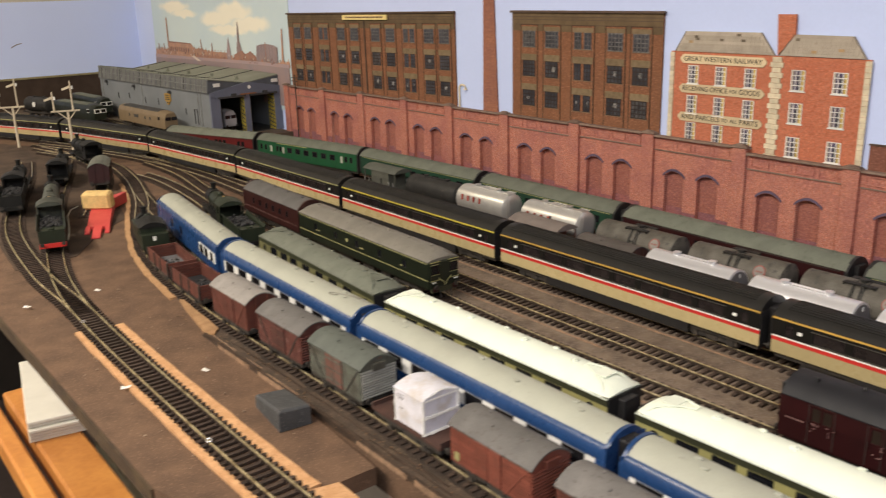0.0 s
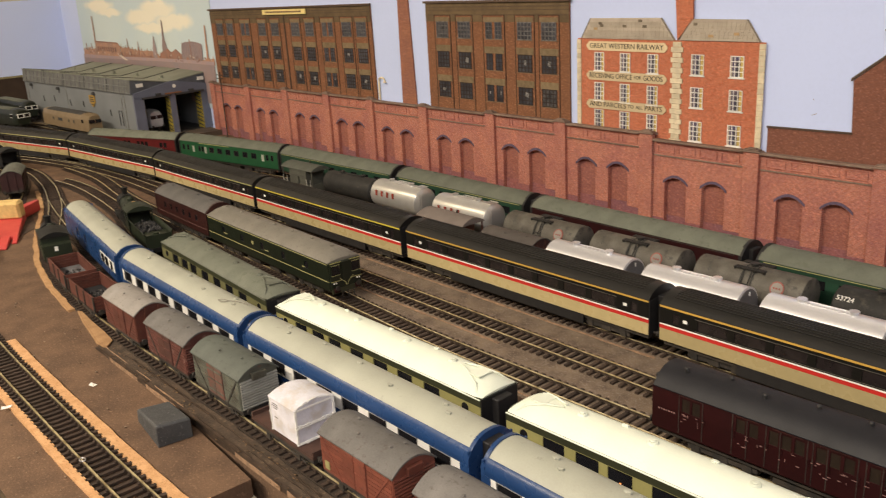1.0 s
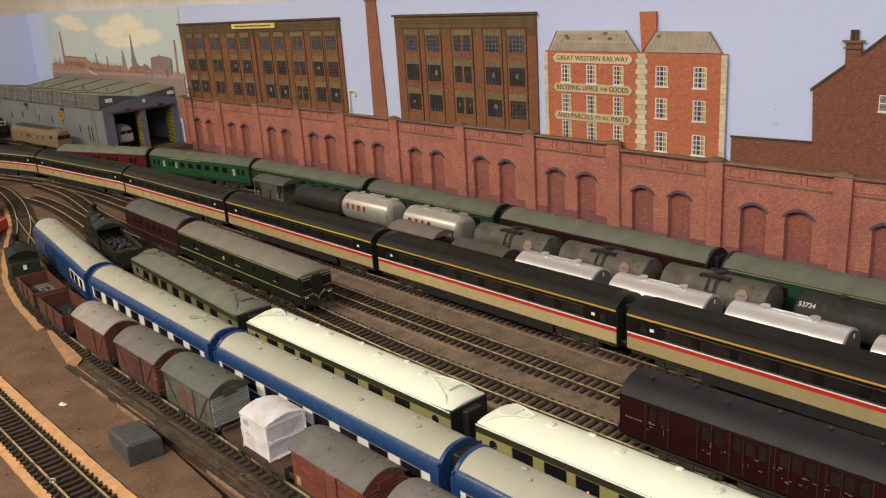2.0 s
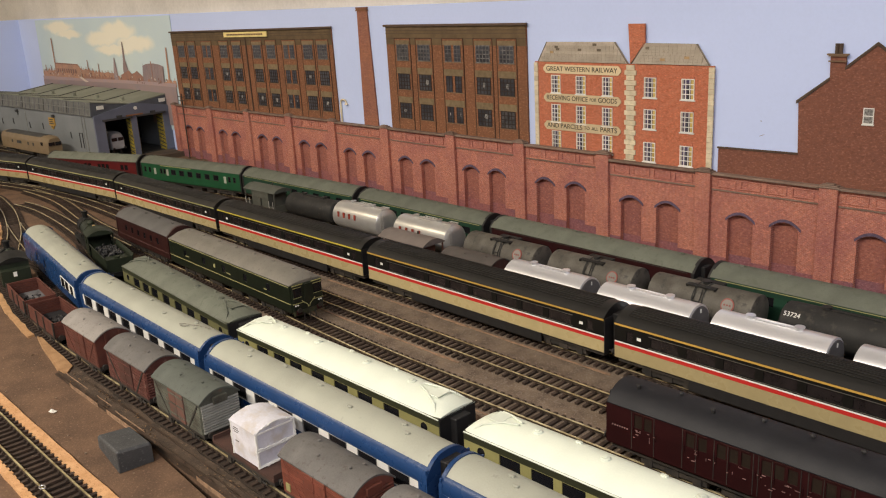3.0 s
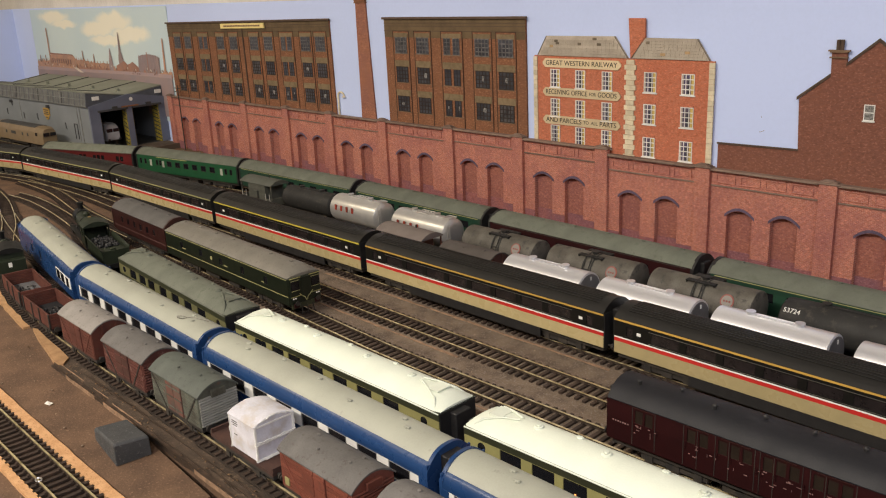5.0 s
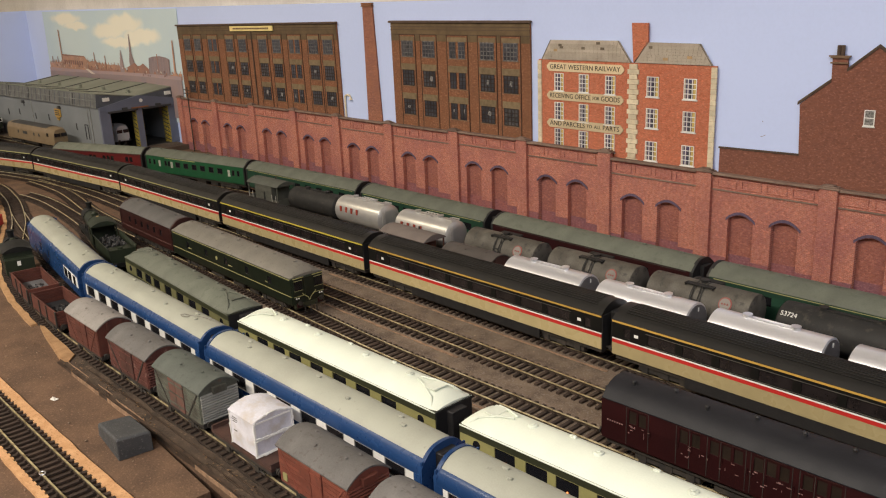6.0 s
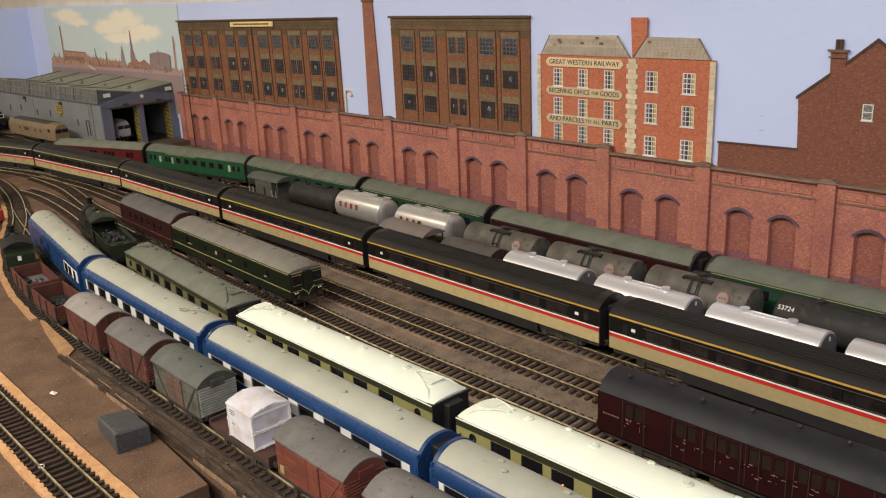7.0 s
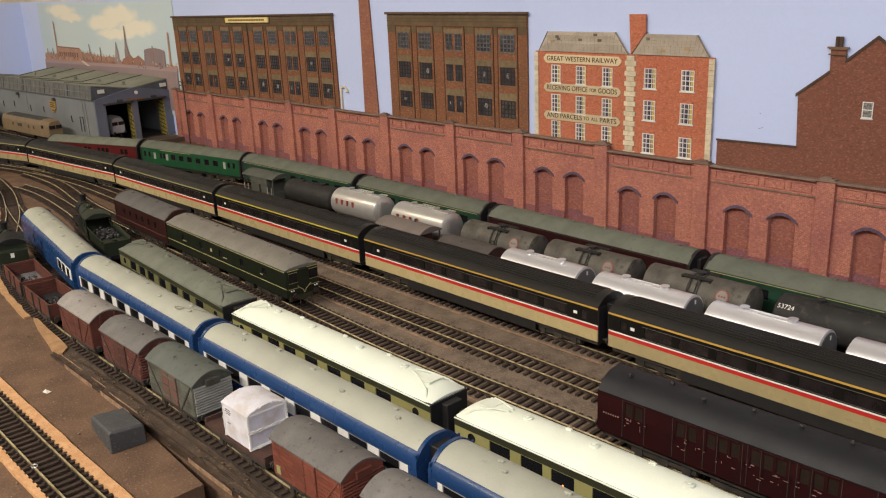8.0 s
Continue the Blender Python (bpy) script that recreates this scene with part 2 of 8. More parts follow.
class Line:
    """A smooth way through a few places on the board, by arc length."""
    def __init__(self, pts):
        p = [Vector((*q, 0)) for q in pts]
        p = [2 * p[0] - p[1], *p, 2 * p[-1] - p[-2]]
        out = []
        for a, b, c, d in zip(p, p[1:], p[2:], p[3:]):
            for i in range(24):
                u = i / 24
                out.append(0.5 * ((2 * b) + (c - a) * u + (2 * a - 5 * b + 4 * c - d) * u * u + (3 * b - a - 3 * c + d) * u ** 3))
        out.append(p[-2])
        self.p = out
        self.s = [0.0]
        for a, b in zip(out, out[1:]):
            self.s.append(self.s[-1] + (b - a).length)
        self.length = self.s[-1]

    def at(self, s):
        s = min(max(s, 0), self.length - 1e-6)
        i = max(0, int(np.searchsorted(self.s, s, side="right")) - 1)
        i = min(i, len(self.p) - 2)
        u = (s - self.s[i]) / max(1e-9, self.s[i + 1] - self.s[i])
        return self.p[i].lerp(self.p[i + 1], u)

    def near_x(self, x):
        return float(np.interp(x, [q.x for q in self.p], self.s))

    def seat(self, x, length, back=False):
        """The pose of a vehicle whose middle stands about x, with its ends on the line."""
        s = self.near_x(x)
        a, b = self.at(s - 0.35 * length), self.at(s + 0.35 * length)
        c, d = (a + b) / 2, b - a
        return pose(c.x, c.y, 0, 0, 0, math.degrees(math.atan2(d.y, d.x)) + (180 if back else 0))


TRACKS = {
    "Z": Line([(-1.30, 0.850), (-1.10, 0.792), (-0.86, 0.712), (-0.60, 0.643), (-0.45, 0.614), (-0.30, 0.605), (-0.05, 0.605), (0.12, 0.609)]),
    "X": Line([(-1.30, 0.775), (-1.10, 0.728), (-0.90, 0.668), (-0.72, 0.624), (-0.52, 0.606), (-0.40, 0.607), (-0.30, 0.605)]),
    "Y": Line([(-1.50, 0.80), (-1.25, 0.845), (-1.05, 0.838), (-0.88, 0.783), (-0.74, 0.725)]),
    "T": Line([(-1.40, 0.80), (-1.15, 0.868), (-0.98, 0.860), (-0.80, 0.818), (-0.66, 0.770), (-0.50, 0.727), (-0.31, 0.708), (-0.02, 0.709), (0.25, 0.711), (0.60, 0.72)]),
    "B": Line([(-1.05, 0.872), (-0.95, 0.856), (-0.83, 0.828), (-0.72, 0.808), (-0.56, 0.783), (-0.34, 0.757), (-0.06, 0.751), (0.20, 0.753), (0.60, 0.757)]),
    "W": Line([(-1.20, 0.868), (-1.05, 0.875), (-0.90, 0.890), (-0.70, 0.874), (-0.56, 0.843), (-0.38, 0.812), (-0.10, 0.796), (0.15, 0.799), (0.35, 0.806), (0.60, 0.813)]),
    "P": Line([(-1.50, 0.81), (-1.20, 0.912), (-0.97, 0.934), (-0.75, 0.909), (-0.55, 0.898), (-0.40, 0.893), (-0.25, 0.890), (-0.12, 0.884), (0.0, 0.881), (0.20, 0.886), (0.60, 0.897)]),
    "Q": Line([(-1.50, 0.81), (-1.20, 0.915), (-0.95, 0.955), (-0.70, 0.955), (-0.40, 0.942), (-0.1, 0.935), (0.60, 0.938)]),
    "R": Line([(-2.00, 0.54), (-1.75, 0.735), (-1.505, 0.850), (-1.22, 0.938), (-0.91, 0.983), (-0.615, 0.994), (-0.3, 0.996), (0.60, 0.998)]),
    "S": Line([(-1.45, 0.905), (-1.15, 0.985), (-0.85, 1.028), (-0.5, 1.040), (0.0, 1.042), (0.60, 1.044)]),
    "U": Line([(-1.50, 0.915), (-1.15, 1.015), (-0.85, 1.065), (-0.5, 1.088), (-0.2, 1.092), (0.60, 1.094)]),
    "V": Line([(-1.42, 0.875), (-1.150, 1.008), (-0.939, 1.085), (-0.80, 1.116), (-0.64, 1.137), (-0.40, 1.147), (-0.15, 1.146), (0.12, 1.141), (0.60, 1.138)]),
    "D": Line([(-1.95, 0.98), (-1.60, 1.035), (-1.30, 1.060), (-1.10, 1.075)]),
    "E": Line([(-2.00, 0.86), (-1.75, 0.955), (-1.50, 1.000)]),
}

# ---- the room and the board ----
BACK = 1.2755
LEFT = -2.05


def slab(name, x0, x1, y0, y1, z0, z1, material, label, category):
    bm = bmesh.new()
    box(bm, (x0 + x1) / 2, (y0 + y1) / 2, z0, x1 - x0, y1 - y0, z1 - z0)
    return solo(name, bm, material, label, category, kind="structure")


slab("floor", -2.6, 3.2, -1.6, 1.6, -1.0, -0.96, mat("dark_carpet", (0.05, 0.035, 0.03), 0.95, scale=20), "dark carpeted floor below the layout", "floor")
slab("ceiling", -2.6, 3.2, -1.6, 1.6, CEIL, CEIL + 0.05, M["plaster"], "plain white plaster ceiling", "ceiling")
slab("wall_north", -2.55, 3.2, BACK + 0.012, BACK + 0.11, -0.96, CEIL, M["plaster"], "white plastered wall behind the layout", "wall")
# Lower end wall is coloured near black to stand in for under-layout shadow.
slab("wall_west_dado", LEFT - 0.50, LEFT - 0.40, -1.6, BACK + 0.012, -0.96, -0.06, mat("under_layout_shade", (0.020, 0.015, 0.012), 0.95, scale=20), "lower end wall coloured dark for the shade under the layout", "wall")
slab("wall_west", LEFT - 0.50, LEFT - 0.40, -1.6, BACK + 0.012, -0.06, CEIL, M["plaster"], "plain white plastered end wall", "wall")
slab("wall_east", 3.1, 3.2, -1.6, BACK + 0.012, -0.96, CEIL, M["plaster"], "plain white plastered end wall", "wall")
slab("wall_south", -2.45, 3.1, -1.6, -1.5, -0.96, CEIL, M["plaster"], "plain white plastered wall behind the operator", "wall")
slab("backdrop_north", LEFT, 1.2, BACK, BACK + 0.012, -0.02, 0.284, M["skyblue"], "sky-blue painted backscene board along the wall", "backdrop")
slab("backdrop_west", LEFT - 0.012, LEFT, -0.4, BACK + 0.012, -0.02, 0.284, M["skyblue"], "sky-blue painted backscene board on the end wall", "backdrop")

bm = bmesh.new()
prism(bm, [(LEFT, 0.30), (-1.10, 0.56), (-0.47, 0.543), (-0.02, 0.549), (0.040, 0.566), (0.050, 0.640), (0.050, 0.668), (-0.10, 0.676), (-0.10, BACK), (LEFT, BACK)], -0.0125, 0.0, "z")
solo("baseboard", bm, M["board"], "brown painted chipboard baseboard with worn edges", "baseboard", kind="structure")
# Strip over the front edge; the face's shade is put into its dark colour.
bm = bmesh.new()
prism(bm, [(-1.10, 0.560), (-0.47, 0.543), (-0.02, 0.549), (-0.02, 0.547), (-0.47, 0.541), (-1.10, 0.558)], -0.0128, -0.0006, "z")
solo("board_edge", bm, mat("shaded_worn_board_edge", (0.050, 0.032, 0.019), 0.85, scale=80, bump=0.8, alt=(0.09, 0.06, 0.03)), "frayed front edge of the baseboard, coloured dark for its shade", "board edge", kind="structure")
bm = bmesh.new()
prism(bm, [(0.0410, 0.556), (0.300, 0.556), (0.300, 0.640), (0.0512, 0.640)], -0.0128, -0.0004, "z")
solo("baseboard", bm, M["board"], "brown chipboard of the neighbouring baseboard", "baseboard", kind="structure")
bm = bmesh.new()
prism(bm, [(-0.10, 0.6765), (0.60, 0.676), (1.2, 0.676), (1.2, BACK), (-0.10, BACK)], -0.024, -0.0003, "z")
solo("baseboard", bm, M["board"], "brown painted chipboard baseboard under the goods siding", "baseboard", kind="structure")
bm = bmesh.new()
prism(bm, [(-0.30, 0.862), (1.2, 0.862), (1.2, 1.16), (-0.45, 1.155), (-0.43, 1.02), (-0.36, 0.94)], -0.001, 0.0008, "z")
solo("ballast_bed", bm, M["ballast"], "grey-brown painted trackbed between the running lines", "trackbed", kind="structure")


# ---- retaining wall and the card buildings behind it ----
WALL = 1.268


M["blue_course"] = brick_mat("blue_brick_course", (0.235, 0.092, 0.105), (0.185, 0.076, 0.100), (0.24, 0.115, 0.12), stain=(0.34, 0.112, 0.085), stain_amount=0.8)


# each length of the kit stands a little higher or lower than its neighbour
PIER_AT = {-9: -1.1680, -8: -1.0225, -7: -0.8835, -6: -0.7475, -5: -0.6230, -4: -0.4905, -3: -0.3480, -2: -0.2215, -1: -0.0915, 0: 0.0392, 1: 0.1715, 2: 0.3038, 3: 0.4363}
PANEL_LIFT = {-9: 0.0030, -8: 0.0045, -7: 0.0070, -6: 0.0078, -5: 0.0065, -4: 0.0070, -3: 0.0085, -2: 0.0070, -1: 0.0010, 0: 0.0005, 1: 0.0005, 2: 0.0005}
ARCH_MID = {-9: -1.0970, -8: -0.9590, -7: -0.8180, -6: -0.6860, -5: -0.5600, -4: -0.4250, -3: -0.2890, -2: -0.1580, -1: -0.0295, 0: 0.1055, 1: 0.2380, 2: 0.3700}


def retaining_wall():
    root = thing("wall_retaining", "red brick-paper retaining wall with blind arches and piers", "wall", kind="structure")
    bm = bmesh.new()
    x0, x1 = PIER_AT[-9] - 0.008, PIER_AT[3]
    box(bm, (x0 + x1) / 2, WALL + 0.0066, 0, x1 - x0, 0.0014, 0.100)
    part("backing", bm, M["arch_brick"], root, "darker brick inside the blind arches, recess shade in its colour")
    for k in range(-9, 3):
        xa, xb, up, mid = PIER_AT[k], PIER_AT[k + 1], PANEL_LIFT[k], ARCH_MID[k]
        c, wide = (xa + xb) / 2, xb - xa
        holes = [(mid - 0.0240, 0.0142), (mid + 0.0240, 0.0142)]
        spring, top = 0.0550 + up, 0.0640 + up
        # panel front: legs between the arches, and the spandrel over them
        bm = bmesh.new()
        edges = [xa] + [v for h, w in holes for v in (h - w, h + w)] + [xb]
        for a, b in zip(edges[::2], edges[1::2]):
            box(bm, (a + b) / 2, WALL + 0.00275, 0, b - a, 0.0055, top)
        steps = 8
        for h, w in holes:
            for i in range(steps):
                u0, u1 = -1 + 2 * i / steps, -1 + 2 * (i + 1) / steps
                z0, z1 = spring + 0.006 * (1 - u0 * u0), spring + 0.006 * (1 - u1 * u1)
                prism(bm, [(h + w * u0, z0), (h + w * u1, z1), (h + w * u1, top), (h + w * u0, top)], WALL, WALL + 0.0055, "y")
        box(bm, c, WALL + 0.00275, top, wide, 0.0055, 0.0370)
        part("panel", bm, M["wall_brick"], root)
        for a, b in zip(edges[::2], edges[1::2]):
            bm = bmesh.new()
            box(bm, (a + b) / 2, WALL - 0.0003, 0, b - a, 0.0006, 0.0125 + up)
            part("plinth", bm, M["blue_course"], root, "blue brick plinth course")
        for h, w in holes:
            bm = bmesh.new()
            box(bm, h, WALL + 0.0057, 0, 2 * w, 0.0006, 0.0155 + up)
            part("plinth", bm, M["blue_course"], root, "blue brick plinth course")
            bm = bmesh.new()
            for i in range(steps):
                u0, u1 = -1.16 + 2.32 * i / steps, -1.16 + 2.32 * (i + 1) / steps
                z0, z1 = spring + 0.0005 + 0.006 * (1 - u0 * u0), spring + 0.0005 + 0.006 * (1 - u1 * u1)
                prism(bm, [(h + w * u0, z0), (h + w * u1, z1), (h + w * u1, z1 + 0.0030), (h + w * u0, z0 + 0.0030)], WALL - 0.0006, WALL + 0.001, "y")
            part("arch_ring", bm, M["blue_brick"], root, "blue engineering-brick arch ring")
        bm = bmesh.new()
        box(bm, c, WALL - 0.0005, 0.0847 + up, wide - 0.0185, 0.0020, 0.0013)
        part("string_course", bm, M["coping"], root)
        # four sunk panels in the parapet
        for i in range(4):
            xx = c + (i - 1.5) * (wide - 0.024) / 4
            bm = bmesh.new()
            for (dx, dz, sx, sz) in ((0, 0, 0.0215, 0.0009), (0, 0.0085, 0.0215, 0.0009), (-0.0103, 0.0009, 0.0009, 0.0076), (0.0103, 0.0009, 0.0009, 0.0076)):
                box(bm, xx + dx, WALL - 0.0004, 0.0885 + up + dz, sx, 0.0012, sz)
            part("parapet_panel", bm, M["wall_brick"], root)
        bm = bmesh.new()
        box(bm, c, WALL - 0.0008, 0.1010 + up, wide - 0.0185, 0.0075, 0.0026)
        part("coping_stone", bm, M["coping"], root, bevel=0.0004)
    for k in range(-9, 4):
        x = PIER_AT[k]
        up = max(PANEL_LIFT.get(k, 0), PANEL_LIFT.get(k - 1, 0)) + 0.001
        bm = bmesh.new()
        box(bm, x, WALL - 0.0015, 0, 0.0175, 0.006, 0.1015 + up)
        part("pier", bm, M["wall_brick"], root, bevel=0.0003)
        bm = bmesh.new()
        for z, sx, sy, sz in ((0.1015, 0.0215, 0.0095, 0.0016), (0.1031, 0.0170, 0.0075, 0.0014), (0.1045, 0.0100, 0.0050, 0.0012)):
            box(bm, x, WALL - 0.0012, z + up, sx, sy, sz)
        part("pier_cap", bm, M["coping"], root, bevel=0.0003)
    return root


retaining_wall()
CARD = BACK - 0.0028    # front face of the card buildings


def card(bm, pts, front=CARD, thick=0.0024):
    prism(bm, pts, front, front + thick, "y")


def window_print(parent, x, z, w, h, frame_m, pane_m, cols=2, rows=3, front=CARD, sill=True, depth=0.0006, curtain=None, bars=0.085):
    bm = bmesh.new()
    box(bm, x, front - depth * 0.25, z, w, depth, h)
    win = part("window", bm, pane_m, parent)
    if curtain:
        bm = bmesh.new()
        box(bm, x + w * 0.37, front - depth * 0.6, z, w * 0.22, depth * 0.8, h)
        part("curtain", bm, curtain, win, "yellow curtain")
        for dx, ww, mm in ((-0.42, 0.14, M["slate"]), (0.06, 0.17, M["pane_dark"])):
            bm = bmesh.new()
            box(bm, x + w * dx, front - depth * 0.6, z, w * ww, depth * 0.8, h * (1.0 if dx < 0 else 0.8))
            part("blind" if dx < 0 else "dark_pane", bm, mm, win)
    bm = bmesh.new()
    bar = w * bars
    for i in range(cols + 1):
        box(bm, x - w / 2 + w * i / cols, front - depth * 0.9, z, bar, depth * 0.7, h)
    for i in range(rows + 1):
        box(bm, x, front - depth * 0.9, z + h * i / rows - bar / 2, w + bar, depth * 0.7, bar)
    part("sash", bm, frame_m, win)
    if sill:
        bm = bmesh.new()
        box(bm, x, front - depth, z - bar * 2.2, w * 1.22, depth * 2.4, bar * 1.6)
        part("sill", bm, frame_m, win)


def mill(name, label, x0, x1, z1, cols, rows, w, h, lean=0.0, sign=None, pipe=None):
    """cols: window centres, with a pair of narrow lights where the second value is 2; lean: the card's tilt in degrees."""
    xm = (x0 + x1) / 2
    root = thing(name, label, "mill building", m=Matrix.Translation((xm, 0, 0)) @ pose(0, 0, 0, 0, -lean, 0) @ Matrix.Translation((-xm, 0, 0)))
    foot = 0.086
    bm = bmesh.new()
    card(bm, [(x0, foot), (x1, foot), (x1, z1), (x0, z1)])
    part("front", bm, M["mill_brick"], root)
    bm = bmesh.new()
    box(bm, xm, CARD - 0.0012, z1 - 0.003, x1 - x0 + 0.005, 0.004, 0.003)
    part("cornice", bm, M["mill_dark"], root, bevel=0.0004)
    bm = bmesh.new()
    box(bm, xm, CARD - 0.0001, z1 - 0.0275, x1 - x0 - 0.001, 0.0009, 0.0245)
    part("frieze", bm, M["mill_olive"], root, "sooty olive frieze")
    for z in (z1 - 0.0085, z1 - 0.0125, z1 - 0.0190):
        bm = bmesh.new()
        box(bm, xm, CARD - 0.0005, z, x1 - x0, 0.0009, 0.0007)
        part("frieze_moulding", bm, M["mill_dark"], root)
    rng = random.Random(int(-x0 * 1000))
    for x, lights in cols:
        half = w * (0.70 if lights == 1 else 0.84)
        # the bay behind each tier of windows is sunk and edged by a dark line
        bm = bmesh.new()
        box(bm, x, CARD - 0.0006, foot, 2 * half - 0.0012, 0.0002, z1 - 0.0185 - foot)
        part("bay", bm, M["mill_brick"], root)
        for dx in (-half, half):
            bm = bmesh.new()
            box(bm, x + dx, CARD - 0.0007, foot, 0.0011, 0.0008, z1 - 0.0185 - foot)
            part("panel_line", bm, M["mill_line"], root)
        bm = bmesh.new()
        box(bm, x, CARD - 0.0007, z1 - 0.0195, 2 * half + 0.0011, 0.0008, 0.0012)
        part("panel_line", bm, M["mill_line"], root)
        for n, zc in enumerate(rows):
            for i in range(lights):
                ww = w if lights == 1 else w * 0.50
                xx = x + (i - 0.5) * w * 0.74 if lights == 2 else x
                pane = rng.choice((M["pane_dark"], M["pane_dark"], M["pane_dark"], M["pane_dim"]))
                window_print(root, xx, zc - h / 2, ww, h, M["mill_bars"] if n == 0 else M["mill_sash"], pane, 4 if lights == 1 else 2, 4, front=CARD - 0.0007, sill=False, bars=0.055)
                if n and rng.random() < 0.5:
                    bm = bmesh.new()
                    gw, gh = ww * rng.uniform(0.16, 0.34), h * rng.uniform(0.16, 0.40)
                    gx, gz = xx + ww * rng.uniform(-0.05, 0.18), zc + h * rng.uniform(-0.02, 0.10)
                    prism(bm, [(gx - gw / 2, gz - gh * 0.3), (gx + gw * 0.3, gz - gh / 2), (gx + gw / 2, gz + gh * 0.4), (gx - gw * 0.2, gz + gh / 2)], CARD - 0.0016, CARD - 0.0013, "y")
                    part("window_reflection", bm, M["pane_sky"], root, "pale sky caught in the printed window")
            bm = bmesh.new()
            box(bm, x, CARD - 0.0008, zc + h / 2 + 0.0004, 2 * half - 0.0035, 0.0008, 0.0058 if n == 0 else 0.0088)
            part("lintel", bm, M["mill_lintel"], root)
            bm = bmesh.new()
            box(bm, x, CARD - 0.0009, zc - h / 2 - 0.0016, 2 * half - 0.0050, 0.0010, 0.0014)
            part("sill", bm, M["mill_trim"], root)
    if pipe:
        bm = bmesh.new()
        rod(bm, (pipe, CARD - 0.0010, foot), (pipe, CARD - 0.0010, z1 - 0.003), 0.0013, 6)
        part("downpipe", bm, M["mill_dark"], root, "dark iron downpipe")
    if sign:
        a, b, za, zb, bars = sign
        bm = bmesh.new()
        box(bm, (a + b) / 2, CARD - 0.003, za, b - a, 0.002, zb - za)
        board = part("signboard", bm, mat("yellow_signboard", (0.78, 0.62, 0.25), 0.6, var=0.12), root, "yellow signboard with an unreadable line")
        for i in range(bars):
            bm = bmesh.new()
            box(bm, a + (b - a) * (0.08 + 0.84 * (i + 0.5) / bars), CARD - 0.0042, za + (zb - za) * 0.35, (b - a) * 0.6 / bars, 0.0006, (zb - za) * 0.32)
            part("letter_bar", bm, M["mill_trim"], board)
    return root


M["mill_olive"] = mat("sooty_olive_frieze", (0.150, 0.100, 0.050), 0.85, scale=60, alt=(0.10, 0.068, 0.036))
M["pane_dim"] = mat("half_lit_window_print", (0.085, 0.08, 0.08), 0.35, scale=160, alt=(0.02, 0.02, 0.025))
M["mill_sash"] = mat("brown_window_frame_print", (0.045, 0.033, 0.027), 0.7, scale=100)
M["mill_lintel"] = mat("brown_lintel_print", (0.215, 0.155, 0.085), 0.85, scale=200)
M["mill_bars"] = mat("grey_lattice_print", (0.17, 0.165, 0.16), 0.7, scale=200, alt=(0.07, 0.06, 0.055))
M["mill_line"] = mat("dark_brick_joint_print", (0.085, 0.045, 0.026), 0.85, scale=100)
mill("mill_building", "long brown brick mill with three rows of dark windows", -1.150, -0.610, 0.2535,
     [(-1.112, 1), (-1.070, 1), (-1.010, 2), (-0.946, 1), (-0.900, 1), (-0.831, 1), (-0.786, 1), (-0.731, 2), (-0.676, 1), (-0.636, 1)],
     (0.2150, 0.1740, 0.1330), 0.0245, 0.0215, 0.65, (-0.934, -0.790, 0.2405, 0.2490, 22), -0.866)
mill("mill_building", "tall brown brick mill with sooty cornice and dark windows", -0.4795, -0.2115, 0.2580,
     [(-0.4440, 1), (-0.3990, 1), (-0.3415, 2), (-0.2855, 1), (-0.2440, 1)], (0.2195, 0.1790, 0.1375), 0.0240, 0.0212)

chim = thing("mill_chimney", "tall red brick factory chimney cut from card", "chimney")
bm = bmesh.new()
card(bm, [(-0.5465, 0.09), (-0.512, 0.09), (-0.5205, 0.2790), (-0.5435, 0.2790)])
part("shaft", bm, M["chim_brick"], chim)
bm = bmesh.new()
for z, hw, hh in ((0.2780, 0.0130, 0.0015), (0.2795, 0.0118, 0.0022), (0.2817, 0.0128, 0.0018)):
    box(bm, -0.5320, CARD + 0.0004, z, 2 * hw, 0.0040, hh)
part("cap", bm, M["mill_brick"], chim, "sooty corbelled chimney cap")

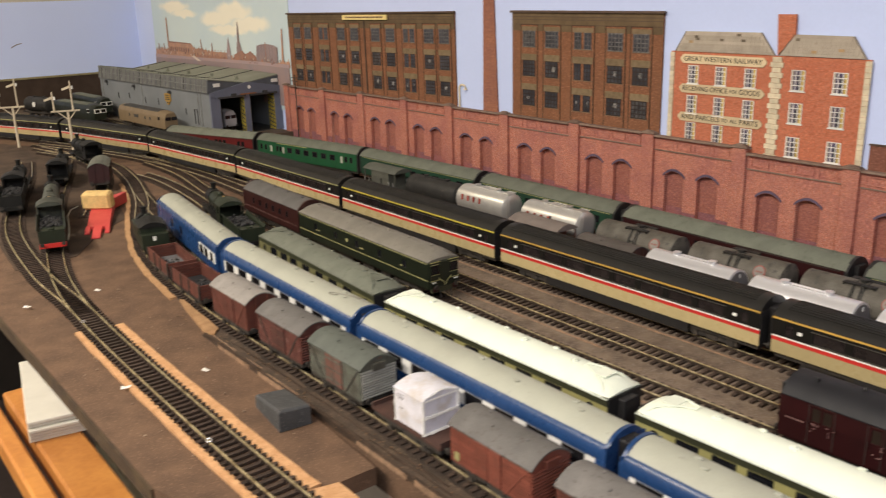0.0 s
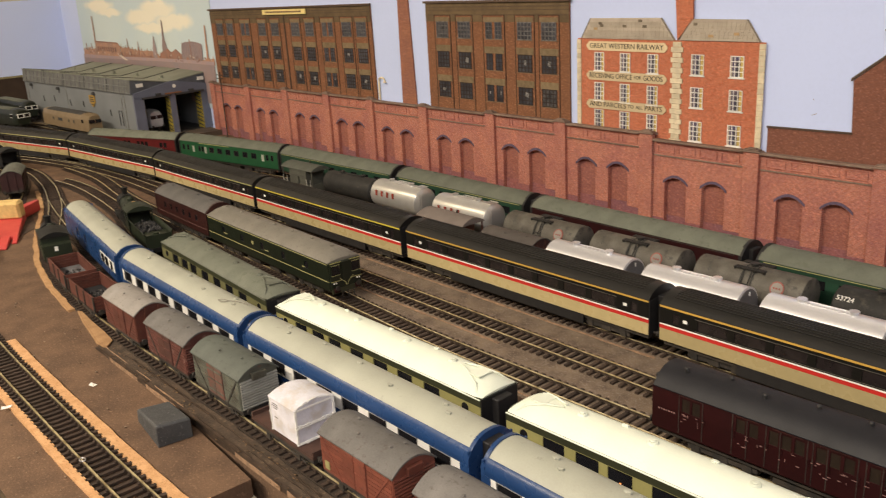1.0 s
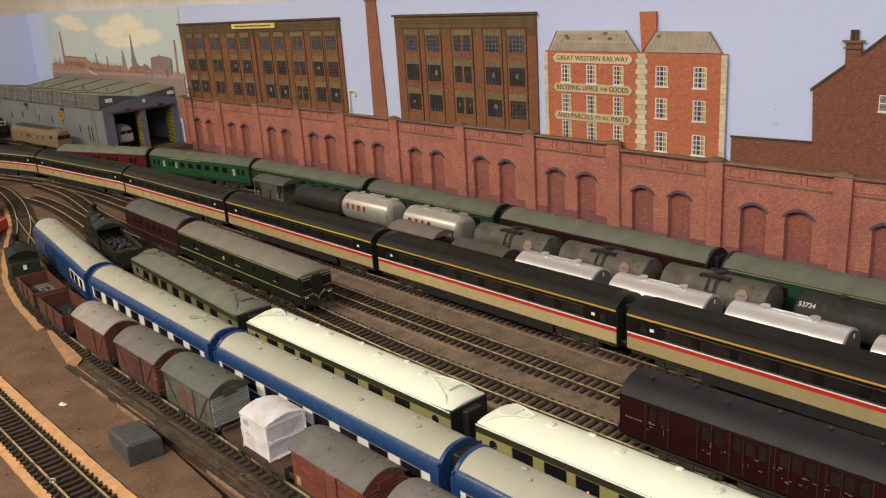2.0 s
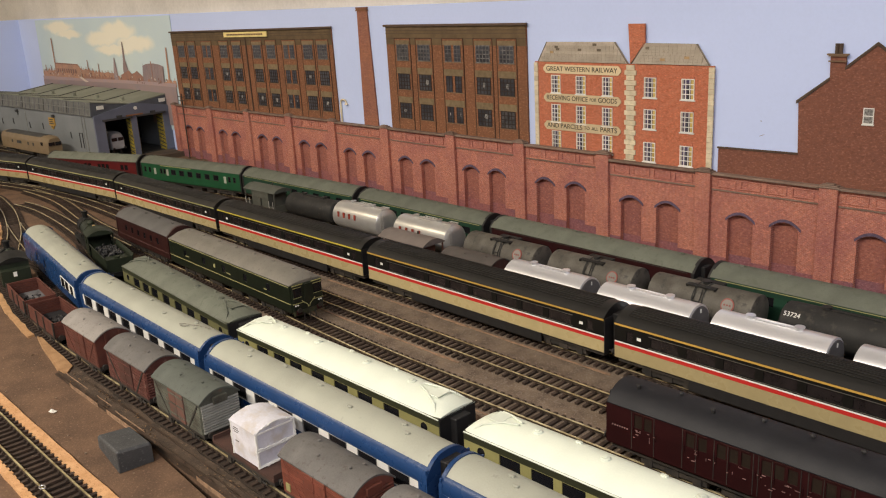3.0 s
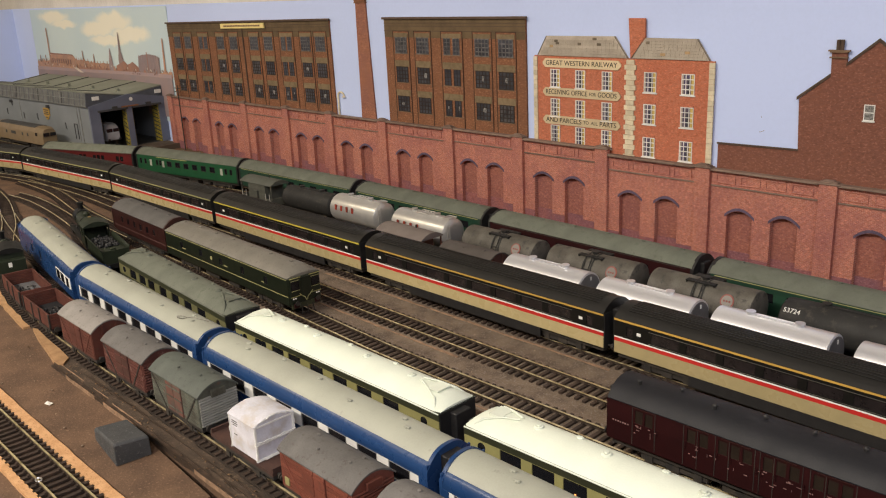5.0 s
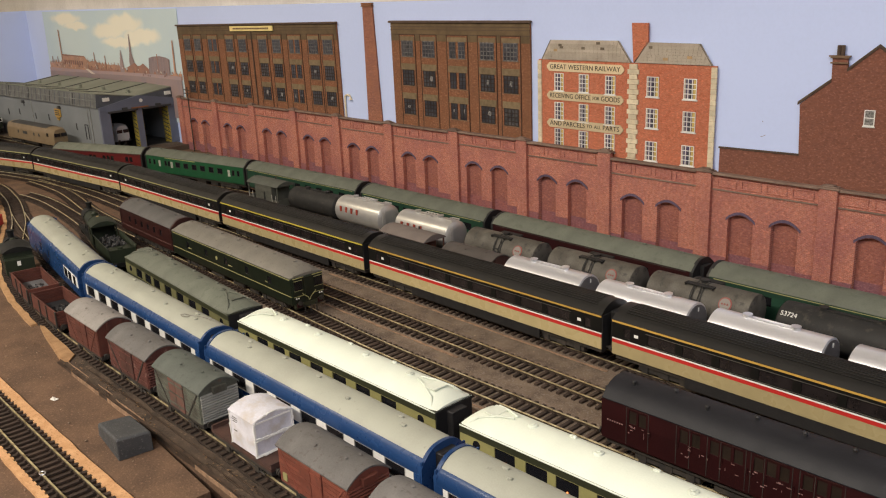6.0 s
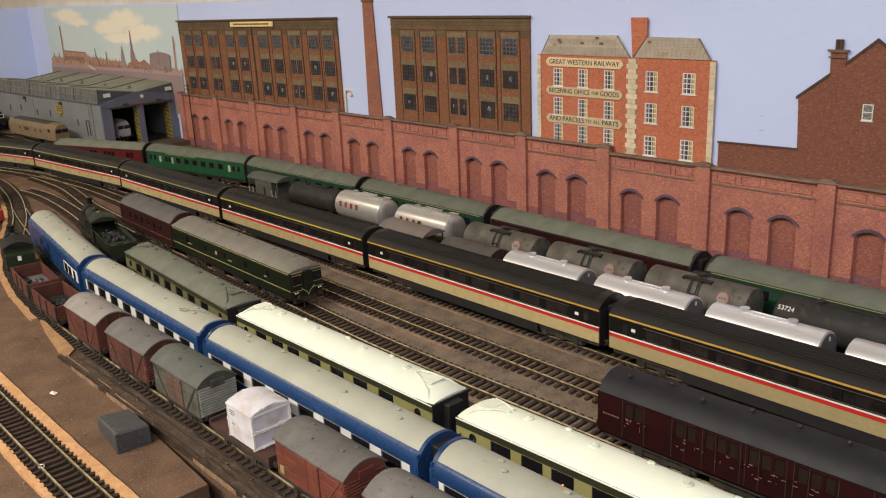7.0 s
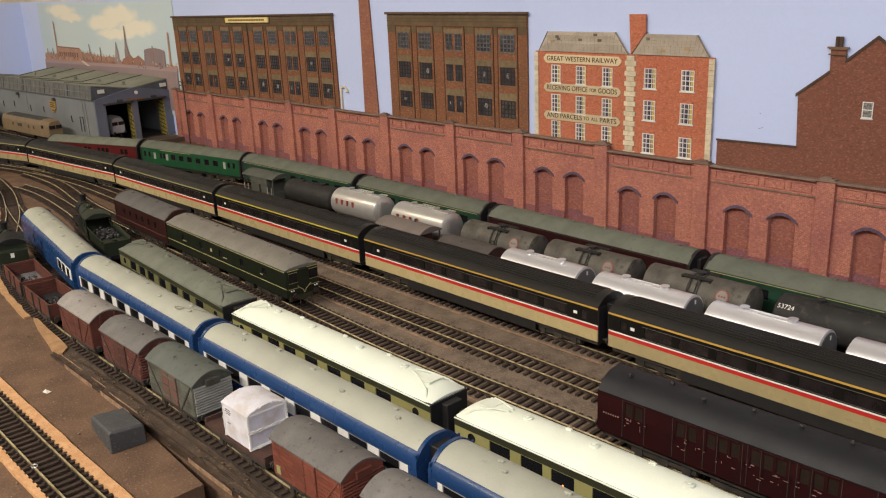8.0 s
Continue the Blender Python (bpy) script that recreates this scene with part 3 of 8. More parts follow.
# goods office: two fronts, slate roofs, quoins and painted signs
office = thing("goods_office", "orange brick railway goods office with cream signs and quoins", "office building")
bm = bmesh.new()
card(bm, [(-0.198, 0.09), (0.043, 0.09), (0.043, 0.2125), (-0.198, 0.2125)])
part("front", bm, M["goods_brick"], office)
for pts in ([(-0.192, 0.2125), (-0.062, 0.2125), (-0.080, 0.2360), (-0.178, 0.2355)], [(-0.057, 0.2130), (0.038, 0.2130), (0.023, 0.2345), (-0.041, 0.2350)]):
    bm = bmesh.new()
    card(bm, pts, CARD - 0.0008)
    rf = part("roof", bm, M["slate"], office, "weathered slate roof")
    for i in range(7):
        z = 0.2130 + i * 0.0031
        u = (z + 0.0029 - 0.2125) / 0.0232
        bm = bmesh.new()
        a, b = pts[0][0] + (pts[3][0] - pts[0][0]) * u, pts[1][0] + (pts[2][0] - pts[1][0]) * u
        n = int((b - a) / 0.0052)
        for k in range(n):
            x = a + (b - a) * (k + 0.5 + (0.25 if i % 2 else -0.25)) / n
            if a + 0.002 < x < b - 0.002:
                box(bm, x, CARD - 0.0011, z, (b - a) / n - 0.00016, 0.0008, 0.0029)
        tagged(part("slate_course", bm, M["slate"], rf), kind="stuff")
    for x, z, w, mm in ((-0.163, 0.2285, 0.0050, "slate_dark"), (-0.161, 0.2260, 0.0050, "slate_dark"), (-0.107, 0.2315, 0.0055, "slate_dark"), (-0.101, 0.2255, 0.0055, "slate_dark"), (-0.1285, 0.2255, 0.0050, "slate_dark"), (-0.0175, 0.2165, 0.0060, "slate_tan"), (0.0120, 0.2190, 0.0060, "slate_tan"), (-0.0365, 0.2285, 0.0045, "slate_dark"), (-0.1700, 0.2225, 0.0050, "slate_tan")):
        if pts[0][0] < x < pts[1][0]:
            bm = bmesh.new()
            box(bm, x, CARD - 0.0013, z, w, 0.0008, 0.0028)
            part("slate", bm, M[mm], rf)
    for (xa, za), (xb, zb) in ((pts[0], pts[3]), (pts[1], pts[2])):
        bm = bmesh.new()
        rod(bm, (xa, CARD - 0.0012, za), (xb, CARD - 0.0012, zb), 0.0004, 6)
        part("ridge_edge", bm, M["slate_dark"], rf)
bm = bmesh.new()
card(bm, [(-0.0585, 0.213), (-0.0400, 0.2345), (-0.0405, 0.2555), (-0.0615, 0.2555)], CARD - 0.0014)
part("chimney", bm, M["goods_brick"], office)
for i in range(20):
    bm = bmesh.new()
    box(bm, -0.1957, CARD - 0.0006, 0.1005 + i * 0.00555, 0.0058, 0.0016, 0.0052)
    part("quoin", bm, M["quoin"], office)
for i in range(20):
    bm = bmesh.new()
    box(bm, -0.0585, CARD - 0.0006, 0.1005 + i * 0.00555, 0.0105 if i % 2 else 0.0150, 0.0016, 0.0052)
    part("quoin", bm, M["quoin"], office)
for i in range(20):
    bm = bmesh.new()
    box(bm, 0.0410, CARD - 0.0006, 0.1005 + i * 0.00555, 0.0064, 0.0016, 0.0052)
    part("quoin", bm, M["quoin"], office)
M["curtain"] = mat("yellow_curtain_print", (0.62, 0.45, 0.14), 0.8, scale=200)
M["pane_blue"] = mat("blue_window_print", (0.055, 0.045, 0.11), 0.4, scale=260, alt=(0.14, 0.10, 0.11))
for zc, text, wide in ((0.2043, "GREAT WESTERN RAILWAY", 0.113), (0.1700, "RECEIVING OFFICE FOR GOODS", 0.113), (0.1365, "AND PARCELS TO ALL PARTS", 0.113)):
    bm = bmesh.new()
    h, r = 0.0052, 0.004
    prism(bm, [(-0.1275 - wide / 2 + r, zc - h), (-0.1275 + wide / 2 - r, zc - h), (-0.1275 + wide / 2, zc - h + r), (-0.1275 + wide / 2, zc + h - r), (-0.1275 + wide / 2 - r, zc + h), (-0.1275 - wide / 2 + r, zc + h), (-0.1275 - wide / 2, zc + h - r), (-0.1275 - wide / 2, zc - h + r)], CARD - 0.0012, CARD + 0.0004, "y")
    board = part("signboard", bm, M["sign_cream"], office, "cream painted signboard with black capitals")
    at, words = -0.1275 - wide * 0.455, text.split()
    size = [0.0056 if q in ("FOR", "TO", "ALL") else 0.0080 for q in words]
    made = [lettering("lettering", q, k, M["ink"], board, pose(0, CARD - 0.0014, zc, 90)) for q, k in zip(words, size)]
    gap = 0.0030
    fit = (wide * 0.91 - gap * (len(words) - 1)) / sum(q.dimensions.x for q in made)
    for q in made:
        w = q.dimensions.x * fit
        q.matrix_basis = pose(at + w / 2, CARD - 0.0014, zc, 90)
        q.scale = (fit, 1, 1)
        at += w + gap
for zc in (0.1863, 0.1515, 0.1195):
    for xw in (-0.1655, -0.1280, -0.0900):
        window_print(office, xw, zc - 0.0100, 0.0136, 0.0203, M["white"], M["pane_blue"], 3, 4, curtain=M["curtain"], bars=0.055)
for zc in (0.1877, 0.1530, 0.1165):
    for xw in (-0.0330, 0.0135):
        window_print(office, xw, zc - 0.0105, 0.0148, 0.0210, M["white"], M["pane_blue"], 3, 4, curtain=M["curtain"], bars=0.055)
        bm = bmesh.new()
        box(bm, xw, CARD - 0.0003, zc + 0.0110, 0.0150, 0.0012, 0.0020)
        part("lintel", bm, M["goods_brick"], office)

# brown brick house with a yard wall
house = thing("brick_house", "dull brown brick gable house with a low yard wall", "house")
bm = bmesh.new()
card(bm, [(0.051, 0.09), (0.56, 0.09), (0.56, 0.182), (0.275, 0.182), (0.2015, 0.2345), (0.1750, 0.2130), (0.1745, 0.2255), (0.1605, 0.2255), (0.1612, 0.2025), (0.133, 0.1805), (0.1355, 0.1305), (0.051, 0.1290)])
part("front", bm, M["house_brick"], house)
bm = bmesh.new()
for a, b in (((0.131, 0.1795), (0.1612, 0.2025)), ((0.1748, 0.2125), (0.2015, 0.2345)), ((0.2015, 0.2345), (0.277, 0.1795))):
    prism(bm, [a, b, (b[0], b[1] + 0.003), (a[0], a[1] + 0.003)], CARD - 0.001, CARD + 0.001, "y")
prism(bm, [(0.050, 0.1288), (0.1360, 0.1303), (0.1360, 0.1320), (0.050, 0.1305)], CARD - 0.001, CARD + 0.001, "y")
part("roof_edge", bm, M["mill_dark"], house, "dark roof verge and wall coping")
bm = bmesh.new()
box(bm, 0.1675, CARD - 0.0006, 0.2255, 0.0195, 0.003, 0.0014)
box(bm, 0.1675, CARD - 0.0006, 0.2195, 0.0165, 0.0026, 0.0012)
box(bm, 0.1675, CARD - 0.0006, 0.2245, 0.0165, 0.0026, 0.0010)
part("chimney_cap", bm, M["mill_trim"], house)
for xx in (0.1660, 0.1695):
    bm = bmesh.new()
    rod(bm, (xx, CARD, 0.2268), (xx, CARD, 0.2360), 0.0019, 8)
    part("chimney_pot", bm, M["mill_dark"], house)
window_print(house, 0.1988, 0.1650, 0.0088, 0.0138, M["white"], M["pane_sky"], 1, 2)

# ---- rolling stock ----
M["glass"] = mat("coach_window_glass", (0.012, 0.012, 0.014), 0.15, var=0.3, bump=0, spec=0.5)
M["roof_grey"] = mat("pale_grey_roof", (0.365, 0.372, 0.305), 0.55, var=0.12, scale=30, alt=(0.315, 0.318, 0.262), speck=(0.22, 0.22, 0.19), speck_size=160, speck_at=(0.62, 0.76))
M["roof_railcar"] = mat("dusty_railcar_roof", (0.205, 0.19, 0.16), 0.42, var=0.2, scale=40, speck=(0.12, 0.11, 0.09), speck_size=200)
M["roof_white"] = mat("cream_white_roof", (0.71, 0.755, 0.64), 0.5, var=0.08, scale=40)
M["roof_dull"] = mat("dusty_grey_green_roof", (0.140, 0.150, 0.116), 0.7, var=0.25, scale=40, speck=(0.10, 0.11, 0.08), speck_size=180)
M["roof_dark"] = mat("dark_grey_roof", (0.0129, 0.0129, 0.0159), 0.55, spec=0.3, var=0.25, scale=40, speck=(0.035, 0.035, 0.040), speck_size=150, speck_at=(0.64, 0.78))
M["roof_van"] = mat("weathered_van_roof", (0.165, 0.155, 0.145), 0.7, var=0.3, scale=50, speck=(0.09, 0.075, 0.065), speck_size=220)
M["blue"] = mat("deep_blue", (0.017, 0.052, 0.150), 0.28, var=0.1, bump=0.03)
M["frame_silver"] = mat("silver_window_frame", (0.46, 0.45, 0.42), 0.35, metal=0.5, bump=0.02)
M["umber"] = mat("dark_umber_green", (0.040, 0.042, 0.022), 0.45, var=0.2)
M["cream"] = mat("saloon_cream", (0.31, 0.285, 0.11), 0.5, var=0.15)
# Deeper tone of the saloon cream, for the grey-roofed coach.
M["dull_cream"] = mat("dull_saloon_cream", (0.150, 0.142, 0.062), 0.6, var=0.2)
M["lining"] = mat("cream_lining", (0.36, 0.34, 0.15), 0.5, var=0.15)
M["maroon"] = mat("crimson_maroon", (0.025, 0.0052, 0.0056), 0.5, spec=0.2, var=0.2)
M["oxblood"] = mat("dull_oxblood", (0.034, 0.010, 0.0085), 0.45, var=0.25)
M["chip"] = mat("chipped_pale_primer", (0.27, 0.15, 0.135), 0.7)
M["red"] = mat("parcels_red", (0.105, 0.013, 0.013), 0.4, var=0.15)
M["dull_green"] = mat("dull_coach_green", (0.014, 0.050, 0.028), 0.5, var=0.2)
M["sr_green"] = mat("coach_green", (0.014, 0.080, 0.032), 0.45, var=0.15)
M["br_green"] = mat("railcar_dark_green", (0.0115, 0.0155, 0.0088), 0.4, var=0.15)
M["bauxite"] = mat("bauxite_brown", (0.118, 0.037, 0.025), 0.65, var=0.35, scale=70, speck=(0.09, 0.04, 0.03), speck_size=260)
M["rust"] = mat("dusty_red_oxide", (0.108, 0.035, 0.026), 0.7, var=0.35, scale=70, speck=(0.20, 0.11, 0.09), speck_size=300)
M["grey_van"] = mat("weathered_grey_wood", (0.105, 0.112, 0.088), 0.75, var=0.35, scale=70, alt=(0.055, 0.048, 0.036), speck=(0.13, 0.06, 0.04), speck_size=120, speck_at=(0.60, 0.72))
M["ic_dark"] = mat("executive_dark_grey", (0.0070, 0.0062, 0.0050), 0.55, var=0.15, bump=0.03, spec=0.22)
M["ic_roof"] = mat("ribbed_dark_roof", (0.0125, 0.0118, 0.0105), 0.42, var=0.25, bump=0.03, spec=0.4)
M["tinted"] = mat("tinted_coach_window", (0.024, 0.019, 0.019), 0.12, var=0.5, scale=90, bump=0, spec=0.5)
M["trim_grey"] = mat("thin_aluminium_trim", (0.22, 0.20, 0.17), 0.35, metal=0.5, bump=0)
M["ic_beige"] = mat("executive_beige", (0.44, 0.355, 0.180), 0.28, var=0.12, bump=0.03)
M["ic_red"] = mat("red_stripe", (0.55, 0.03, 0.025), 0.4, var=0.05, bump=0)
M["ic_white"] = mat("white_stripe", (0.80, 0.78, 0.72), 0.4, var=0.05, bump=0)
M["pale_gold"] = mat("bright_yellow_line", (0.62, 0.50, 0.07), 0.45, var=0.1, bump=0)
M["gold"] = mat("yellow_line", (0.54, 0.33, 0.07), 0.45, var=0.1, bump=0)
M["end_grey"] = mat("dull_tank_end", (0.17, 0.165, 0.165), 0.55, metal=0.2, scale=60)
M["silver"] = mat("silver_tank_paint", (0.72, 0.72, 0.74), 0.34, metal=0.60, var=0.06, scale=60, bump=0.04)
M["pale_silver"] = mat("pale_silver_paint", (0.60, 0.59, 0.56), 0.32, metal=0.6, var=0.12, scale=60, bump=0.04)
M["tank_dirty"] = mat("grimy_tank_grey", (0.125, 0.115, 0.095), 0.6, metal=0.1, var=0.35, scale=50, alt=(0.066, 0.058, 0.046), speck=(0.045, 0.042, 0.038), speck_size=150)
M["tank_black"] = mat("tank_black", (0.026, 0.025, 0.023), 0.62, var=0.3, spec=0.3, speck=(0.055, 0.048, 0.040), speck_size=130)
M["coal"] = mat("coal", (0.016, 0.016, 0.018), 0.45, scale=300, bump=0.9)
M["loco_green"] = mat("engine_green", (0.020, 0.027, 0.015), 0.5, var=0.3, spec=0.3)
M["loco_black"] = mat("engine_black", (0.011, 0.011, 0.010), 0.55, var=0.4, spec=0.25)
M["brass"] = mat("brass", (0.75, 0.50, 0.16), 0.3, metal=0.9)
M["lampglow"] = bpy.data.materials.new("table_lamp_glow")
M["lampglow"].use_nodes = True
g = M["lampglow"].node_tree.nodes["Principled BSDF"]
g.inputs["Base Color"].default_value, g.inputs["Emission Color"].default_value, g.inputs["Emission Strength"].default_value = (0.8, 0.3, 0.1, 1), (1, 0.25, 0.05, 1), 2.0

WHEEL = None


def wheelset(parent, x, r=0.0062, name="wheelset"):
    bm = bmesh.new()
    for y in (-0.0078, 0.0078):
        rod(bm, (x, y - 0.0013, RAIL + r - 0.0004), (x, y + 0.0013, RAIL + r - 0.0004), r, 16)
        rod(bm, (x, y * 1.02 - math.copysign(0.0016, y), RAIL + r - 0.0004), (x, y - math.copysign(0.0004, y), RAIL + r - 0.0004), r + 0.0009, 16)
    rod(bm, (x, -0.0085, RAIL + r), (x, 0.0085, RAIL + r), 0.001, 8)
    return part(name, bm, M["wheel"], parent, smooth=True)


def bogie(root, x, wheelbase=0.034, material=None):
    bm = bmesh.new()
    for y in (-0.0118, 0.0118):
        box(bm, x, y, 0.0082, wheelbase + 0.012, 0.0016, 0.0042)
        for dx in (-wheelbase / 2, wheelbase / 2):
            box(bm, x + dx, y * 1.06, 0.0072, 0.0058, 0.0022, 0.0062)
        box(bm, x, y * 1.05, 0.0075, 0.009, 0.002, 0.005)
    box(bm, x, 0, 0.0105, 0.010, 0.024, 0.003)
    b = part("bogie", bm, material or M["under"], root, bevel=0.0003)
    for dx in (-wheelbase / 2, wheelbase / 2):
        wheelset(b, x + dx)


def buffers(root, half_len, z=0.0185, material=None):
    for s in (-1, 1):
        for y in (-0.0115, 0.0115):
            bm = bmesh.new()
            rod(bm, (s * half_len, y, z), (s * (half_len + 0.0042), y, z), 0.0010, 8)
            rod(bm, (s * (half_len + 0.0042), y, z), (s * (half_len + 0.0052), y, z), 0.0024, 12)
            part("buffer", bm, material or M["under"], root)


def carriage(name, label, category, m, L, bands, wins, wz, pillar, roof, end, half=0.0178, eave=0.0450, top=0.0540, vents=(), group="", dome=0.0, roof_half=None, lamps=False, gangway=True, frame_m=None, skirt=None, roof_power=2.2, ribs=0, rainstrip=None, hood=None, pane=None, gangway_top=0.0480):
    """A bogie coach. bands: (z0, z1, material, part); wins: (x0, x1) of each window; wz: the window band's heights."""
    root = thing(name, label, category, group, m=m)
    for z0, z1, mm, pn in bands:
        bm = bmesh.new()
        box(bm, 0, 0, z0, L, 2 * half, z1 - z0)
        part(pn, bm, mm, root)
    z0, z1 = wz
    bm = bmesh.new()
    box(bm, 0, 0, z0, L - 0.002, 2 * half - 0.0022, z1 - z0)
    part("interior", bm, M["black"], root)
    xs = sorted({-L / 2, L / 2, *(v for w in wins for v in w)})
    holes = [(xs.index(a), 1) for a, b in wins]
    for y in (-1, 1):
        bm = bmesh.new()
        plate(bm, xs, [z0, z0 + 0.0003, z1 - 0.0003, z1], holes, y * half, y * (half - 0.0011))
        part("window_side", bm, pillar, root)
    for sx in (-1, 1):
        bm = bmesh.new()
        box(bm, sx * (L / 2 - 0.0006), 0, z0, 0.001, 2 * half - 0.0024, z1 - z0)
        part("end_wall", bm, pillar, root)
    for a, b in wins:
        for y in (-1, 1):
            bm = bmesh.new()
            box(bm, (a + b) / 2, y * (half - 0.00075), z0, b - a, 0.0003, z1 - z0)
            w = part("window", bm, pane or M["glass"], root)
            if frame_m:
                bm = bmesh.new()
                t = 0.0005
                for (dx, dz, sx, sz) in ((0, 0, b - a, t), (0, z1 - z0 - t, b - a, t), (-(b - a - t) / 2, 0, t, z1 - z0), ((b - a - t) / 2, 0, t, z1 - z0)):
                    box(bm, (a + b) / 2 + dx, y * (half - 0.0001), z0 + dz, sx, 0.0006, sz)
                part("window_frame", bm, frame_m, w)
            if lamps and y < 0 and wins.index((a, b)) % 3 != 1:
                bm = bmesh.new()
                rod(bm, ((a + b) / 2, y * (half - 0.0003), z0 + 0.0005), ((a + b) / 2, y * (half - 0.0003), z0 + 0.0024), 0.0008, 8, 0.0004)
                part("table_lamp", bm, M["lampglow"], w, "lit orange table lamp")
    # roof, with domed or square ends
    rh = roof_half or half + 0.0003
    bm = bmesh.new()
    prof = arc_profile(rh, eave, top, power=roof_power)
    secs = [(-L / 2, 1.0), (L / 2, 1.0)]
    if dome:
        secs = [(-L / 2, 0.25), (-L / 2 + dome * 0.35, 0.72), (-L / 2 + dome, 1.0), (L / 2 - dome, 1.0), (L / 2 - dome * 0.35, 0.72), (L / 2, 0.25)]
    rings = [[bm.verts.new((x, y, eave + (z - eave) * k if z > eave else z)) for y, z in prof] for x, k in secs]
    for a, b in zip(rings, rings[1:]):
        for i in range(len(prof)):
            j = (i + 1) % len(prof)
            bm.faces.new((a[i], a[j], b[j], b[i]))
    bm.faces.new(rings[0][::-1])
    bm.faces.new(rings[-1])
    rf = part("roof", bm, roof, root, smooth=True)
    if ribs:
        for i in range(ribs):
            u = -0.62 + 1.24 * i / (ribs - 1)
            bm = bmesh.new()
            z = eave + (top - eave) * (1 - abs(u) ** roof_power)
            box(bm, 0, rh * u, z - 0.0003, L * 0.94, 0.0006, 0.0007)
            part("roof_rib", bm, roof, rf)
    for vx, vy, kind in vents:
        bm = bmesh.new()
        z = eave + (top - eave) * (1 - abs(vy / rh) ** roof_power) - 0.0004
        if kind == "torpedo":
            box(bm, vx, vy, z, 0.0042, 0.0020, 0.0016)
            box(bm, vx, vy, z, 0.0016, 0.0032, 0.0013)
        elif kind == "round":
            rod(bm, (vx, vy, z), (vx, vy, z + 0.0016), 0.0032, 14, 0.0027)
            rod(bm, (vx, vy, z + 0.0016), (vx, vy, z + 0.0022), 0.0016, 10)
        else:
            box(bm, vx, vy, z, 0.016, 0.010, 0.0012)
        part("roof_vent", bm, roof if kind != "dark" else M["roof_dark"], rf, bevel=0.0003)
    if rainstrip:
        bm = bmesh.new()
        for y in (-1, 1):
            box(bm, 0, y * (half + 0.0002), eave - 0.0018, L, 0.0006, 0.0015)
        part("cantrail_line", bm, rainstrip, root)
    # ends
    for s in (-1, 1):
        if hood:
            bm = bmesh.new()
            prism(bm, arc_profile(half + 0.0004, eave - 0.001, top + 0.0006, 16, eave - 0.0190, roof_power), s * (L / 2 - 0.0012), s * (L / 2 + 0.0022))
            part("end_hood", bm, hood, root, smooth=True)
        bm = bmesh.new()
        box(bm, s * (L / 2 + 0.0002), 0, bands[0][0] + 0.0005, 0.0012, 2 * half - 0.0008, eave - bands[0][0] - 0.0008)
        e = part("end_panel", bm, end, root)
        if gangway:
            bm = bmesh.new()
            box(bm, s * (L / 2 + 0.003), 0, 0.018, 0.006, 0.0135, gangway_top - 0.018)
            part("gangway", bm, M["black"], e, bevel=0.0005)
    bm = bmesh.new()
    box(bm, 0, 0, 0.0135, L - 0.004, 2 * half - 0.006, 0.0032)
    uf = part("underframe", bm, M["under"], root)
    for x, w in ((-0.035, 0.030), (0.012, 0.022), (0.045, 0.018)):
        bm = bmesh.new()
        box(bm, x * L / 0.26, -0.004, 0.0070, w, 0.016, 0.0066)
        part("battery_box", bm, M["under"], uf, bevel=0.0004)
    # Real skirt, lengthened in black to stand in for shadow beneath the coach.
    if skirt:
        bm = bmesh.new()
        for y in (-1, 1):
            box(bm, 0, y * (half - 0.001), 0.0090, L * 0.56, 0.0012, bands[0][0] - 0.0090)
        part("skirt", bm, skirt, uf)
    for s in (-1, 1):
        bogie(root, s * (L / 2 - 0.045))
    buffers(root, L / 2)
    return root


def even(L, n, w, margin):
    """n windows of width w spread between the margins."""
    step = (L - 2 * margin) / n
    return [(-L / 2 + margin + step * (i + 0.5) - w / 2, -L / 2 + margin + step * (i + 0.5) + w / 2) for i in range(n)]


def mid_vents(L, n, y=0.0, kind="torpedo"):
    return [(-L / 2 + L * (i + 0.5) / n, y, kind) for i in range(n)]


# executive express: seven long coaches threading the main line
def express_coach(m, first, line):
    L = 0.300
    wins = even(L, 8 if first else 9, 0.024 if first else 0.0215, 0.030)
    wins = [(-L / 2 + 0.011, -L / 2 + 0.017), *wins, (L / 2 - 0.017, L / 2 - 0.011)]
    c = carriage("express_coach", "dark grey and beige express coach with red and white stripes", "coach", m, L,
                 [(0.0178, 0.0278, M["ic_beige"], "lower_panel"), (0.0278, 0.0308, M["ic_red"], "red_stripe"), (0.0308, 0.0320, M["ic_white"], "white_stripe"),
                  (0.0320, 0.0335, M["ic_dark"], "waist_panel"), (0.0422, 0.0470, M["ic_dark"], "upper_panel")],
                 wins, (0.0335, 0.0422), M["ic_dark"], M["ic_roof"], M["black"], half=0.0180, eave=0.0470, top=0.0555, group="express train", gangway=True, skirt=M["black"], ribs=11,
                 rainstrip=M[line], pane=M["tinted"])
    for y in (-1, 1):
        for z in (0.0329, 0.0424):
            bm = bmesh.new()
            box(bm, 0, y * 0.0180, z, L - 0.062, 0.0006, 0.0003)
            part("window_trim", bm, M["trim_grey"], c, "thin grey window-band trim")
    for s in (-1, 1):
        bm = bmesh.new()
        box(bm, s * (L / 2 - 0.0225), -0.0180, 0.0368, 0.0036, 0.0006, 0.0024)
        part("door_notice", bm, M["white"], c, "small white door notice")
    return c


